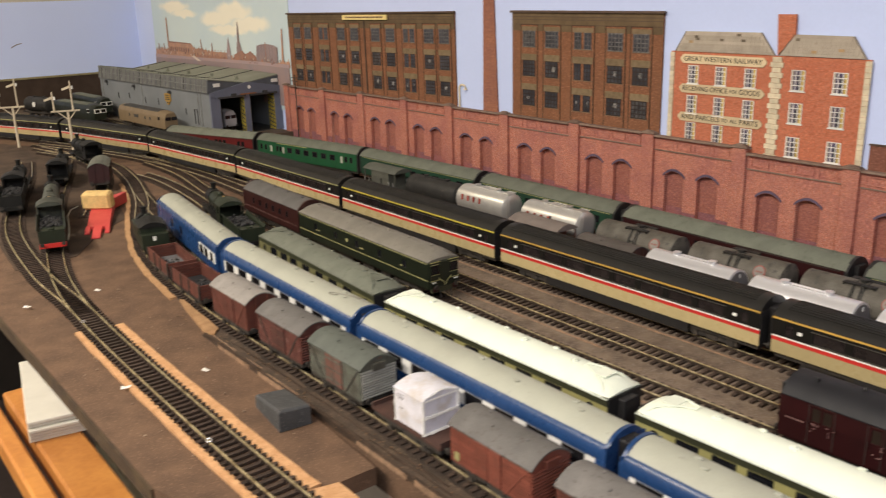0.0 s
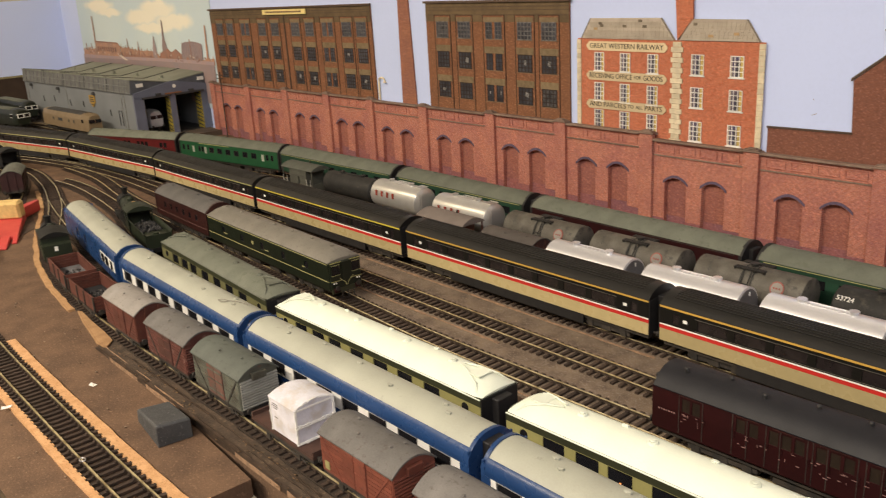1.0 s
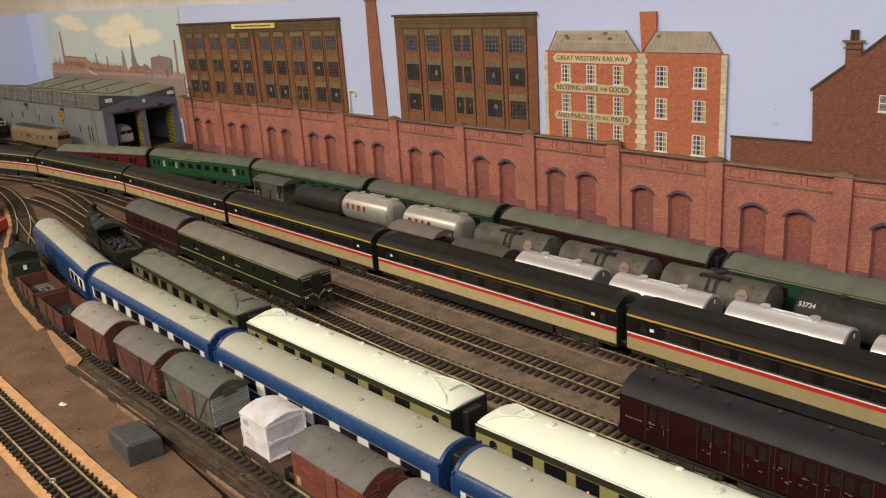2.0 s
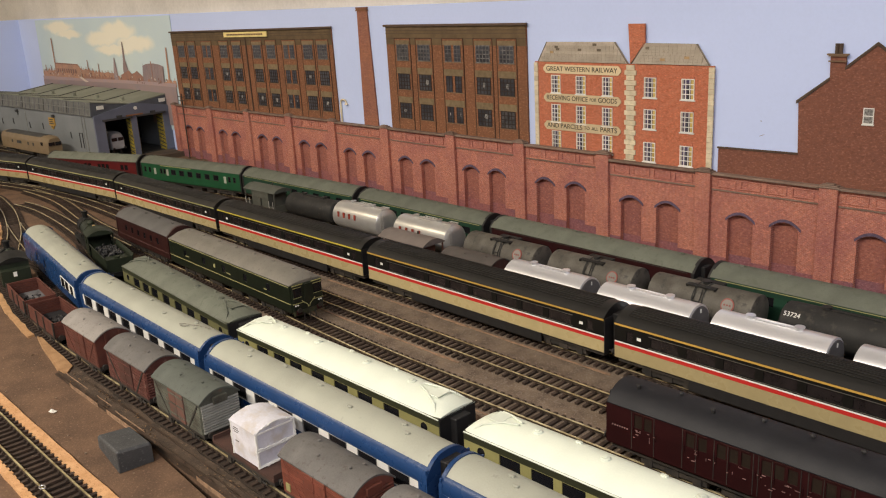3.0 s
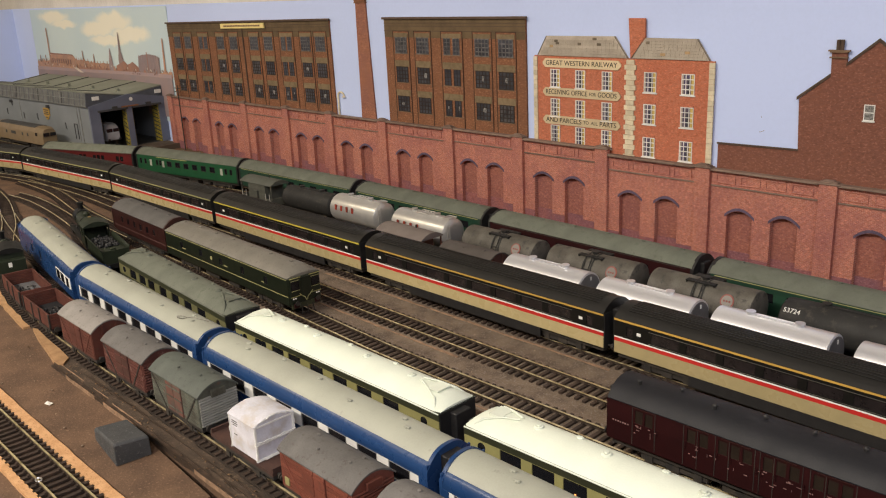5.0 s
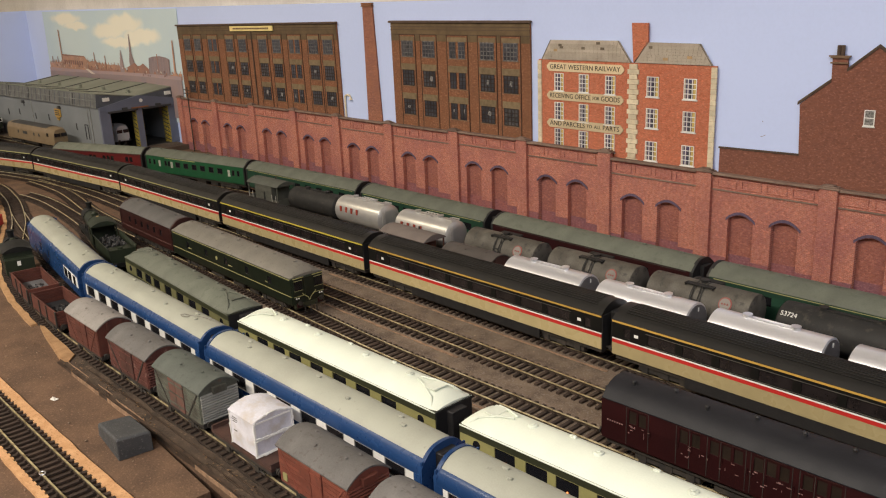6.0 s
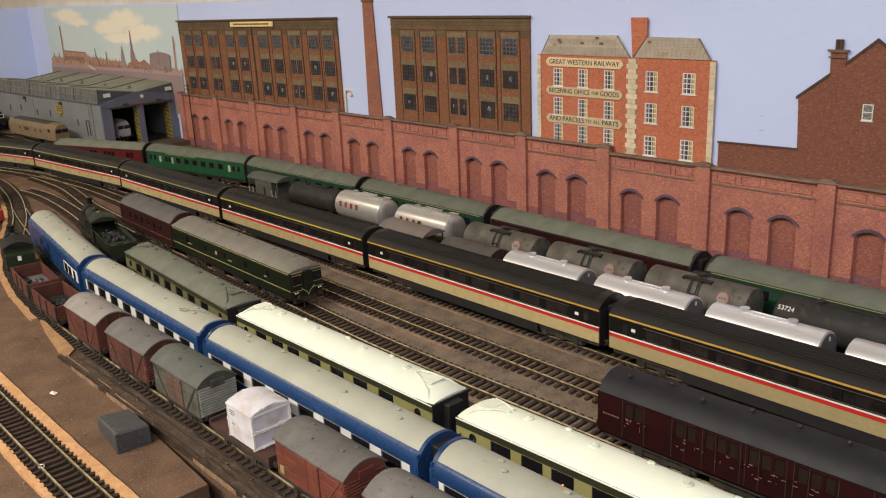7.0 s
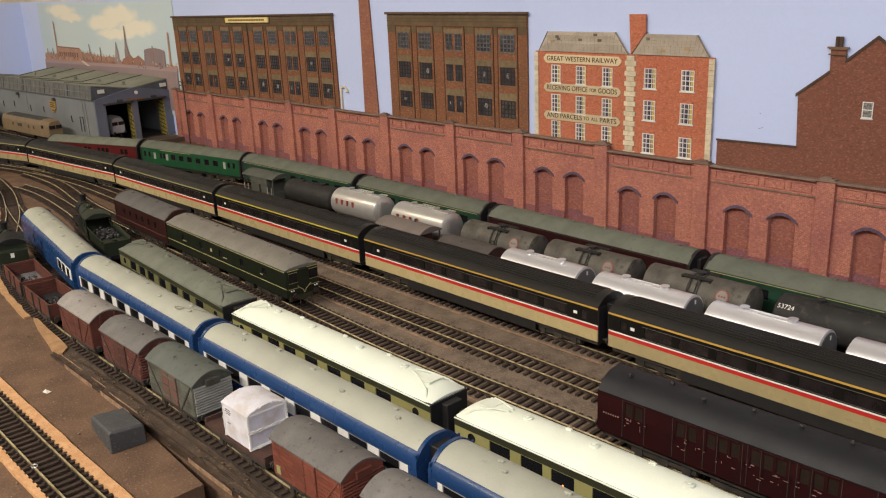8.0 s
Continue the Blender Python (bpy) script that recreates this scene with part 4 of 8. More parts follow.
LINE = TRACKS["R"]
s_gap = LINE.near_x(0.128)
for k, first, line in ((1, True, "gold"), (0, True, "gold"), (-1, True, "pale_gold"), (-2, False, "lining"), (-3, False, "lining"), (-4, False, "lining"), (-5, False, "lining"), (-6, False, "lining")):
    s = s_gap + (k - 0.5) * 0.3105
    if s < 0.13 or s > LINE.length - 0.05:
        continue
    express_coach(LINE.seat(LINE.at(s).x, 0.30), first, line)

# blue and white train
def blue_coach(m, leading=False):
    L, half = 0.2500, 0.0178
    wins = [(-0.1147 + 0.0296 * i, -0.0960 + 0.0296 * i) for i in range(8)]
    if leading:
        wins = [(-0.060, -0.048), (-0.02, -0.008)]
    c = carriage("blue_express_coach", "deep blue leading coach with a rounded nose and grey roof" if leading else "deep blue coach with white window band and grey roof", "coach", m, L,
                 [(0.0165, 0.0256, M["blue"], "lower_panel")],
                 wins, (0.0256, 0.0366), M["blue"] if leading else M["white"], M["roof_grey"], M["blue"], eave=0.0456, top=0.0520, roof_half=0.0143, frame_m=None if leading else M["frame_silver"], half=half, group="blue express train", roof_power=2.4,
                 vents=[(-0.09, 0.003, "torpedo"), (-0.082, -0.003, "torpedo"), (0.0, 0.002, "torpedo"), (0.085, 0.003, "torpedo"), (0.094, -0.003, "torpedo"), (0.04, -0.004, "torpedo"), (-0.045, 0.004, "torpedo")])
    bm = bmesh.new()
    shoulder = [(half, 0.0366), (half + 0.0001, 0.0388), (half - 0.0002, 0.0408), (half - 0.0008, 0.0426), (half - 0.0016, 0.0440), (half - 0.0026, 0.0451), (half - 0.0036, 0.0459)]
    prism(bm, shoulder + [(-y, z) for y, z in shoulder[::-1]], -L / 2, L / 2)
    part("cantrail", bm, M["blue"], c, "rounded blue cantrail", smooth=True)
    for s in (-1, 1):
        for y in ((-1, 1) if not leading else ()):
            bm = bmesh.new()
            box(bm, s * (L / 2 - 0.0030), y * (half + 0.0001), 0.0254, 0.0060, 0.0006, 0.0114)
            part("end_corner", bm, M["blue"], c, "blue corner panel beside the white band")
        if leading and s < 0:
            continue
        bm = bmesh.new()
        prof = arc_profile(half + 0.0002, 0.0415, 0.0526, 16, 0.018, 2.6)
        prism(bm, prof, s * (L / 2 - 0.0015), s * (L / 2 + 0.0012))
        part("end_hood", bm, M["blue"], c, "blue arched end hood", smooth=True)
    if leading:
        bm = bmesh.new()
        rings = []
        for x, k, d in ((-L / 2, 1.0, 0), (-L / 2 - 0.006, 0.93, 0.0), (-L / 2 - 0.011, 0.78, 0.0), (-L / 2 - 0.014, 0.55, 0.0)):
            pts = [(-half, 0.0175), (half, 0.0175), (half, 0.0420), (half - 0.002, 0.0462), (0.008, 0.0505), (-0.008, 0.0505), (-half + 0.002, 0.0462), (-half, 0.0420)]
            rings.append([bm.verts.new((x, y * k, 0.030 + (z - 0.030) * (0.35 + 0.65 * k))) for y, z in pts])
        for a, b in zip(rings, rings[1:]):
            for i in range(8):
                bm.faces.new((a[i], a[(i + 1) % 8], b[(i + 1) % 8], b[i]))
        bm.faces.new(rings[-1])
        part("nose", bm, M["blue"], c, "rounded blue driving nose", smooth=True)
        for y in (-0.0075, 0.0075):
            bm = bmesh.new()
            box(bm, -L / 2 - 0.0125, y * 0.8, 0.0345, 0.0030, 0.0085, 0.0062)
            part("cab_window", bm, M["glass"], c)
        for y in (-1, 1):
            bm = bmesh.new()
            box(bm, 0.0915, y * (half + 0.0001), 0.0254, 0.058, 0.0005, 0.0112)
            wb = part("white_band", bm, M["white"], c, "white panel round the end windows")
            for a, b in ((0.066, 0.079), (0.083, 0.096), (0.104, 0.114)):
                bm = bmesh.new()
                box(bm, (a + b) / 2, y * (half + 0.0004), 0.0260, b - a, 0.0004, 0.0098)
                part("window", bm, M["glass"], wb)
    return c


LB = TRACKS["B"]
for x in (-0.2050, 0.0560, 0.3180):
    blue_coach(LB.seat(x, 0.264))
blue_coach(LB.seat(-0.4665, 0.264), True)
wire = thing("loose_wire", "bent loop of thin grey wire lying on a coach roof", "wire", m=LB.seat(-0.118, 0.05) @ Matrix.Translation((0, -0.001, 0.0520)))
bm = bmesh.new()
q = [Vector((x, y, 0.0003)) for x, y in ((0.020, 0.0055), (0.012, 0.0042), (0.004, 0.0020), (-0.002, -0.0012), (-0.009, -0.0030), (-0.012, -0.0058), (-0.008, -0.0072), (-0.003, -0.0052), (-0.002, -0.0022))]
for a, b in zip(q, q[1:]):
    rod(bm, a, b, 0.00028, 6)
part("strand", bm, M["roof_railcar"], wire)

# saloon coachs
def saloon(m, roof, label, lit=True):
    L = 0.240
    wins = [(a, a + 0.0160) for a in (-0.0915, -0.0675, -0.0455, -0.0175, 0.0105, 0.0375, 0.0655)]
    c = carriage("saloon_coach", label, "coach", m, L,
                    [(0.0175, 0.0290, M["umber"], "lower_panel"), (0.0392, 0.0450, M["umber"], "upper_panel")],
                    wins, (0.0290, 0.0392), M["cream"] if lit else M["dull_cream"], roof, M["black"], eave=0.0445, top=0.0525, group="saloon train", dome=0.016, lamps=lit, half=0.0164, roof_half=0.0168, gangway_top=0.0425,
                    vents=[(x, 0.0, "round") for x in (-0.075, -0.028, 0.030, 0.078)] + [(x, 0.006, "torpedo") for x in (-0.05, 0.005, 0.055)])
    # bent conduits and a hatch board at each end of the roof
    for sx in (-1, 1):
        xe = sx * (L / 2 - 0.006)
        for y in (-1, 1):
            bm = bmesh.new()
            q = [Vector((xe, y * 0.0135, 0.0462)), Vector((xe - sx * 0.004, y * 0.0100, 0.0500)), Vector((xe - sx * 0.016, y * 0.0050, 0.0530)), Vector((xe - sx * 0.026, y * 0.0015, 0.0534))]
            for a, b in zip(q, q[1:]):
                rod(bm, a, b, 0.0007, 6)
            part("roof_conduit", bm, roof, c)
        bm = bmesh.new()
        box(bm, xe - sx * 0.010, 0, 0.0519, 0.010, 0.0120, 0.0009)
        part("roof_hatch", bm, roof, c, bevel=0.0002)
        bm = bmesh.new()
        rod(bm, (sx * (L / 2 - 0.014), -0.0163, 0.0350), (sx * (L / 2 - 0.014), -0.0167, 0.0350), 0.0030, 16)
        part("oval_window", bm, M["glass"], c)
    return c


LW = TRACKS["W"]
for x in (0.0215, 0.2830):
    saloon(LW.seat(x, 0.25), M["roof_white"], "umber and cream saloon coach with a cream-white roof")
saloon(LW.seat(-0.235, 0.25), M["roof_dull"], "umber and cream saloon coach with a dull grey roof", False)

# railcar, parcels coaches
LP = TRACKS["P"]
def railcar(m):
    L = 0.262
    wins = even(L, 5, 0.0070, 0.018)
    c = carriage("diesel_railcar", "dark green diesel railcar with whiskers and grey roof", "railcar", m, L,
                 [(0.0165, 0.0247, M["br_green"], "lower_panel"), (0.0247, 0.0252, M["lining"], "waist_line"), (0.0252, 0.0292, M["br_green"], "waist_panel"), (0.0375, 0.0430, M["br_green"], "upper_panel"), (0.0430, 0.0435, M["lining"], "cantrail_line")],
                 wins, (0.0292, 0.0375), M["br_green"], M["roof_railcar"], M["br_green"], eave=0.0438, top=0.0530, dome=0.012, gangway=False,
                 vents=mid_vents(L, 7))
    e = L / 2
    bm = bmesh.new()
    box(bm, e + 0.0012, 0, 0.0165, 0.0024, 0.0340, 0.0272)
    fr = part("cab_front", bm, M["br_green"], c, bevel=0.0008)
    for y in (-0.0112, 0.0, 0.0112):
        bm = bmesh.new()
        box(bm, e + 0.0022, y, 0.0310 if y else 0.0300, 0.0012, 0.0088 if y else 0.0070, 0.0095)
        w = part("cab_window", bm, M["glass"], fr)
        if y:
            bm = bmesh.new()
            for dz in (-0.0004, 0.0095):
                box(bm, e + 0.0026, y, 0.0310 + dz, 0.0006, 0.0094, 0.0004)
            part("window_trim", bm, M["lining"], w)
    bm = bmesh.new()
    box(bm, e + 0.0026, 0, 0.0180, 0.0010, 0.0086, 0.0245)
    part("gangway_door", bm, M["br_green"], fr)
    for z in (0.0247, 0.0428):
        bm = bmesh.new()
        for y in (-0.0108, 0.0108):
            box(bm, e + 0.0024, y, z, 0.0008, 0.0120, 0.0006)
        part("lining", bm, M["cream"], fr)
    for y in (-1, 1):
        bm = bmesh.new()
        q = [Vector((e + 0.0030, y * 0.0005, 0.0192))] + [Vector((e + 0.0030, y * (0.0005 + 0.0068 * math.sin(a)), 0.0205 + 0.0068 * (a / 1.5) ** 0.6)) for a in (0.12, 0.3, 0.6, 1.0, 1.5)]
        for a, b in zip(q, q[1:]):
            rod(bm, a, b, 0.0004, 5)
        part("whisker", bm, M["lining"], fr, "cream painted whisker")
        for dy in (0.0118, 0.0142):
            bm = bmesh.new()
            rod(bm, (e + 0.002, y * dy, 0.0232), (e + 0.003, y * dy, 0.0232), 0.0008, 8)
            part("marker_light", bm, M["white"], fr)
    bm = bmesh.new()
    box(bm, e + 0.0014, 0, 0.0130, 0.0030, 0.0320, 0.0048)
    bb = part("buffer_beam", bm, M["umber"], c, "grimy buffer beam")
    for y in (-0.0115, 0.0115):
        bm = bmesh.new()
        box(bm, e + 0.0022, y, 0.0140, 0.0040, 0.0060, 0.0044)
        part("buffer_housing", bm, M["maroon"], bb, "dull red buffer housing", bevel=0.0004)
    for y in (-0.006, 0.0, 0.006):
        bm = bmesh.new()
        rod(bm, (e + 0.0032, y, 0.0150), (e + 0.0040, y * 1.1, 0.0070), 0.0006, 6)
        part("brake_hose", bm, M["under"], bb)
    bm = bmesh.new()
    rod(bm, (-0.020, -0.0180, 0.0330), (-0.020, -0.0183, 0.0330), 0.0022, 14)
    part("crest", bm, M["lining"], c)
    for z in (0.0416, 0.0247):
        bm = bmesh.new()
        for y in (-1, 1):
            box(bm, 0, y * 0.0179, z, L - 0.004, 0.0004, 0.0006)
        part("lining", bm, M["lining"], c, "thin cream lining")
    for x, w in ((0.010, 0.0085), (-0.085, 0.0085), (0.085, 0.005)):
        bm = bmesh.new()
        box(bm, x, -0.0179, 0.0300, w, 0.0004, 0.0009)
        part("letter_bar", bm, M["lining"], c)
    return c


railcar(LP.seat(-0.2885, 0.262))
carriage("parcels_coach", "maroon parcels coach with a grey roof", "coach", LP.seat(-0.5000, 0.155), 0.155,
         [(0.0175, 0.0240, M["oxblood"], "lower_panel"), (0.0240, 0.0244, M["chip"], "waist_line"), (0.0244, 0.0300, M["oxblood"], "middle_panel"), (0.0380, 0.0450, M["oxblood"], "upper_panel")],
         even(0.155, 6, 0.006, 0.02), (0.0300, 0.0380), M["oxblood"], mat("slate_grey_roof", (0.105, 0.10, 0.095), 0.6, var=0.2, scale=40), M["oxblood"], hood=M["oxblood"], vents=mid_vents(0.155, 4))
BRAKE_WINS = (-0.103, -0.096, -0.067, -0.059, -0.047, -0.0395, -0.032, -0.020, -0.0125, -0.005, 0.008, 0.0155, 0.023, 0.050, 0.058, 0.085, 0.093)
carriage("full_brake_coach", "scratched dark maroon brake coach with a black roof", "coach", LP.seat(0.333, 0.25), 0.252,
         [(0.0180, 0.0340, M["maroon"], "lower_panel"), (0.0435, 0.0462, M["maroon"], "upper_panel")],
         [(x - 0.0028, x + 0.0028) for x in BRAKE_WINS], (0.0340, 0.0435), M["maroon"], M["roof_dark"], M["maroon"], eave=0.0462, top=0.0560, roof_power=2.5, pane=mat("brown_dusty_pane", (0.026, 0.018, 0.013), 0.35, var=0.3, scale=200))

brk = [o for o in scene.objects if o.name.startswith("full_brake_coach")][0]
for i, x in enumerate((-0.110, -0.084, -0.059, -0.031, -0.003, 0.024, 0.052, 0.080, 0.108)):
    bm = bmesh.new()
    y = -0.006 if i in (0, 2) else 0.001
    rod(bm, (x, y, 0.0552), (x, y, 0.0576), 0.0012, 10)
    rod(bm, (x, y, 0.0576), (x, y, 0.0584), 0.0017, 10, 0.0009)
    part("roof_vent", bm, M["black"], brk, "small black roof knob")
rng = random.Random(21)
for i in range(46):
    bm = bmesh.new()
    cx = rng.choice(BRAKE_WINS[:13]) + rng.uniform(-0.005, 0.005)
    z = rng.choice((0.0328, 0.0318, 0.0300, 0.0270)) + rng.uniform(-0.0010, 0.0010)
    w, h = (rng.uniform(0.0006, 0.0028), rng.uniform(0.0002, 0.0005)) if rng.random() < 0.7 else (rng.uniform(0.0002, 0.0004), rng.uniform(0.0008, 0.0022))
    box(bm, cx, -0.01795, z, w, 0.0003, h)
    part("paint_chip", bm, M["chip"], brk)
for i in range(7):
    bm = bmesh.new()
    box(bm, -0.1215 + i * 0.0018, -0.01795, 0.0312, 0.0010, 0.0003, 0.0009)
    part("letter_bar", bm, M["chip"], brk)
for x in (-0.1075, -0.0915, -0.072, -0.063, -0.0515, -0.043, -0.0275, -0.0245, -0.0165, -0.0005, 0.0035, 0.0118, 0.0275, 0.045, 0.063, 0.080, 0.098):
    bm = bmesh.new()
    box(bm, x, -0.01785, 0.0190, 0.0004, 0.0003, 0.0260)
    part("door_joint", bm, M["under"], brk)
    bm = bmesh.new()
    rod(bm, (x + 0.0014, -0.0184, 0.0305), (x + 0.0014, -0.0184, 0.0350), 0.0002, 5)
    part("handrail", bm, M["maroon"], brk)
for a, b in ((-0.048, -0.030), (-0.021, -0.004), (0.007, 0.026), (-0.070, -0.056), (-0.107, -0.092)):
    bm = bmesh.new()
    box(bm, (a + b) / 2, -0.0180, 0.0446, b - a, 0.0005, 0.0004)
    part("rain_gutter", bm, M["oxblood"], brk)

# coaches under the wall
LV = TRACKS["V"]
V_SET = ((-1.046, 0.222, "red", "red parcels coach with a grey-green roof"), (-0.803, 0.258, "sr_green", "green corridor coach with a pale roof"), (-0.533, 0.262, "dull_green", "dark green coach with a dusty green roof"),
         (-0.272, 0.230, "dull_green", "dark green coach with a dusty green roof"), (-0.0140, 0.257, "maroon", "maroon coach with a dusty green roof"), (0.260, 0.256, "dull_green", "green coach with a dusty green roof"))
for x, L, colour, label in V_SET:
    if colour == "red":
        wins = [(a, a + 0.0075) for a in (-0.095, -0.052, -0.042, -0.018, -0.008, 0.016, 0.026, 0.036, 0.072, 0.082)]
    elif colour == "sr_green":
        wins = [(a, a + w) for a, w in ((-0.121, 0.006), (-0.108, 0.006), (-0.076, 0.006), (-0.067, 0.006), (-0.046, 0.0125), (-0.024, 0.0125), (-0.002, 0.0125), (0.020, 0.0125), (0.042, 0.0125), (0.064, 0.0125), (0.100, 0.006), (0.112, 0.006))]
    else:
        wins = even(L, 9, 0.0135, 0.016)
    c = carriage("passenger_coach", label, "coach", LV.seat(x, L), L,
                 [(0.0175, 0.0295, M[colour], "lower_panel"), (0.0385, 0.0450, M[colour], "upper_panel")],
                 wins, (0.0295, 0.0385), M[colour], M["roof_dull"], M["black"], group="coaches under the wall", vents=mid_vents(L, 6), frame_m=M["under"] if colour == "sr_green" else None, hood=M["black"])
    bm = bmesh.new()
    if colour == "sr_green":
        box(bm, -0.033, -0.0179, 0.0428, 0.082, 0.0005, 0.0009)
        part("first_class_line", bm, M["lining"], c, "pale yellow first-class line")
        for dx in (-0.090, -0.056, 0.0925):
            bm = bmesh.new()
            box(bm, dx, -0.0179, 0.0275, 0.0058, 0.0005, 0.0105)
            part("door_label", bm, M["roof_grey"], c, "pale door panel")
    else:
        box(bm, 0, -0.0179, 0.0430, L * 0.96, 0.0005, 0.0006)
        part("gutter_line", bm, M["lining"] if colour == "dull_green" else M["under"], c)


# wagons
def wagon_chassis(root, L, axle=0.5, half=0.0145, material=None):
    bm = bmesh.new()
    box(bm, 0, 0, 0.0130, L, 2 * half, 0.0035)
    ch = part("chassis", bm, material or M["under"], root)
    for s in (-1, 1):
        wheelset(root, s * L * axle / 2)
        for y in (-0.0128, 0.0128):
            bm = bmesh.new()
            prism(bm, [(s * L * axle / 2 - 0.005, 0.0130), (s * L * axle / 2 + 0.005, 0.0130), (s * L * axle / 2 + 0.002, 0.0080), (s * L * axle / 2 - 0.002, 0.0080)], y - 0.0008, y + 0.0008, "y")
            box(bm, s * L * axle / 2, y * 1.08, 0.0085, 0.0042, 0.0018, 0.0042)
            part("axle_guard", bm, M["under"], ch)
    for y in (-0.0138, 0.0138):
        bm = bmesh.new()
        rod(bm, (-L * 0.05, y, 0.0120), (L * 0.36, y, 0.0095), 0.0006, 6)
        part("brake_lever", bm, M["under"], ch)
    buffers(root, L / 2, 0.0170)
    return ch


def box_van(m, label, body, roof, ribs=0, hatch=False, L=0.070, group="goods wagons", strap=None, rib_m=None, door_m=None):
    root = thing("box_van", label, "goods wagon", group, m=m)
    half, z0, z1, top = 0.0150, 0.0160, 0.0405, 0.0480
    bm = bmesh.new()
    crown = [(half * u, z1 + (top - 0.0012 - z1) * (1 - u * u)) for u in (1, 0.8, 0.6, 0.4, 0.2, 0, -0.2, -0.4, -0.6, -0.8, -1)]
    prism(bm, [(-half, z0), (half, z0), *crown], -L / 2, L / 2)
    part("body", bm, body, root)
    planks = 9
    for i in range(planks):
        z = z0 + (z1 - z0) * i / planks
        for y in (-1, 1):
            for xa, xb in ((-L / 2 + 0.001, -0.0115), (0.0115, L / 2 - 0.001)):
                bm = bmesh.new()
                box(bm, (xa + xb) / 2, y * (half + 0.0001), z + 0.0002, xb - xa, 0.0006, (z1 - z0) / planks - 0.0004)
                part("plank", bm, body, root)
    for y in (-1, 1):
        for sx in (-1, 1):
            bm = bmesh.new()
            box(bm, sx * 0.0056, y * (half + 0.0005), z0 + 0.0008, 0.0107, 0.0012, z1 - z0 - 0.002)
            d = part("door", bm, door_m or body, root, bevel=0.0002)
            bm = bmesh.new()
            for z in (z0 + 0.004, z0 + 0.0125, z0 + 0.020):
                box(bm, sx * 0.0056, y * (half + 0.0012), z, 0.0100, 0.0006, 0.0009)
            part("hinge_strap", bm, body, d)
            bm = bmesh.new()
            a, b = sx * 0.0135, sx * (L / 2 - 0.002)
            prism(bm, [(a, z0), (a + sx * 0.0016, z0), (b, z1 - 0.002), (b - sx * 0.0016, z1 - 0.002)], y * (half + 0.0004) - 0.0004, y * (half + 0.0004) + 0.0004, "y")
            part("diagonal_strap", bm, strap or body, root)
    for s in (-1, 1):
        if ribs:
            for i in range(ribs):
                bm = bmesh.new()
                z = z0 + 0.001 + (z1 - z0 - 0.003) * i / ribs
                w = half - 0.0005
                rod(bm, (s * (L / 2 + 0.0002), -w, z + 0.0008), (s * (L / 2 + 0.0002), w, z + 0.0008), 0.0009, 6)
                part("end_rib", bm, rib_m or body, root)
        else:
            for y in (-0.006, 0.006):
                bm = bmesh.new()
                box(bm, s * (L / 2 + 0.0006), y, z0, 0.0014, 0.0018, z1 - z0 + 0.004)
                part("end_stanchion", bm, body, root)
        if hatch:
            bm = bmesh.new()
            box(bm, s * (L / 2 + 0.001), 0, z1 - 0.0035, 0.0026, 0.0110, 0.0055)
            part("vent_hood", bm, body, root, bevel=0.0004)
    bm = bmesh.new()
    outer = [((half + 0.0011) * (-1 + i / 8), z1 - 0.0002 + (top - z1) * (1 - (-1 + i / 8) ** 2)) for i in range(17)]
    prism(bm, outer + [(y * 0.985, z - 0.0011) for y, z in outer[::-1]], -L / 2 - 0.0012, L / 2 + 0.0012)
    rf = part("roof", bm, roof, root, smooth=True)
    for x, y in ((-L * 0.28, 0.004), (L * 0.28, -0.003), (-L * 0.10, -0.006), (L * 0.30, 0.006)):
        bm = bmesh.new()
        z = z1 + (top - z1) * (1 - (y / half) ** 2)
        rod(bm, (x, y, z - 0.0008), (x, y, z + 0.0005), 0.0009, 10)
        rod(bm, (x, y, z + 0.0005), (x, y, z + 0.0008), 0.0012, 10, 0.0007)
        part("roof_vent", bm, roof, rf)
    wagon_chassis(root, L)
    return root


LT = TRACKS["T"]
fresh = mat("fresh_bauxite", (0.185, 0.056, 0.036), 0.55, var=0.25, scale=70, speck=(0.10, 0.04, 0.03), speck_size=260)
van = box_van(LT.seat(0.1300, 0.068), "bauxite red box van with ribbed ends and grey roof", fresh, M["roof_van"], ribs=10, hatch=True)
bm = bmesh.new()
box(bm, -0.0285, -0.0157, 0.0185, 0.0042, 0.0006, 0.0052)
part("label_plate", bm, M["lining"], van, "small cream label plate")
box_van(LT.seat(0.2190, 0.068), "box van with a weathered grey roof", M["bauxite"], M["roof_van"], ribs=10, hatch=True)
box_van(LT.seat(-0.0400, 0.068), "weathered grey fruit van with ribbed ends", M["grey_van"], mat("green_grey_roof", (0.095, 0.105, 0.090), 0.7, scale=50, speck=(0.06, 0.065, 0.055), speck_size=200), ribs=11, hatch=True, strap=M["under"], rib_m=mat("pale_louvre_grey", (0.30, 0.30, 0.27), 0.7, scale=80), door_m=mat("stained_door", (0.150, 0.062, 0.045), 0.75, scale=90, alt=(0.085, 0.07, 0.055)))
box_van(LT.seat(-0.1240, 0.068), "faded red-brown box van with a grey roof", M["rust"], M["roof_van"], ribs=10, strap=M["under"], door_m=mat("dark_van_door", (0.075, 0.030, 0.022), 0.75, scale=90))
box_van(LT.seat(-0.2150, 0.068), "red-brown box van with a pale grey roof", M["bauxite"], mat("pale_roof", (0.255, 0.235, 0.215), 0.7, scale=50, speck=(0.17, 0.15, 0.13), speck_size=220))


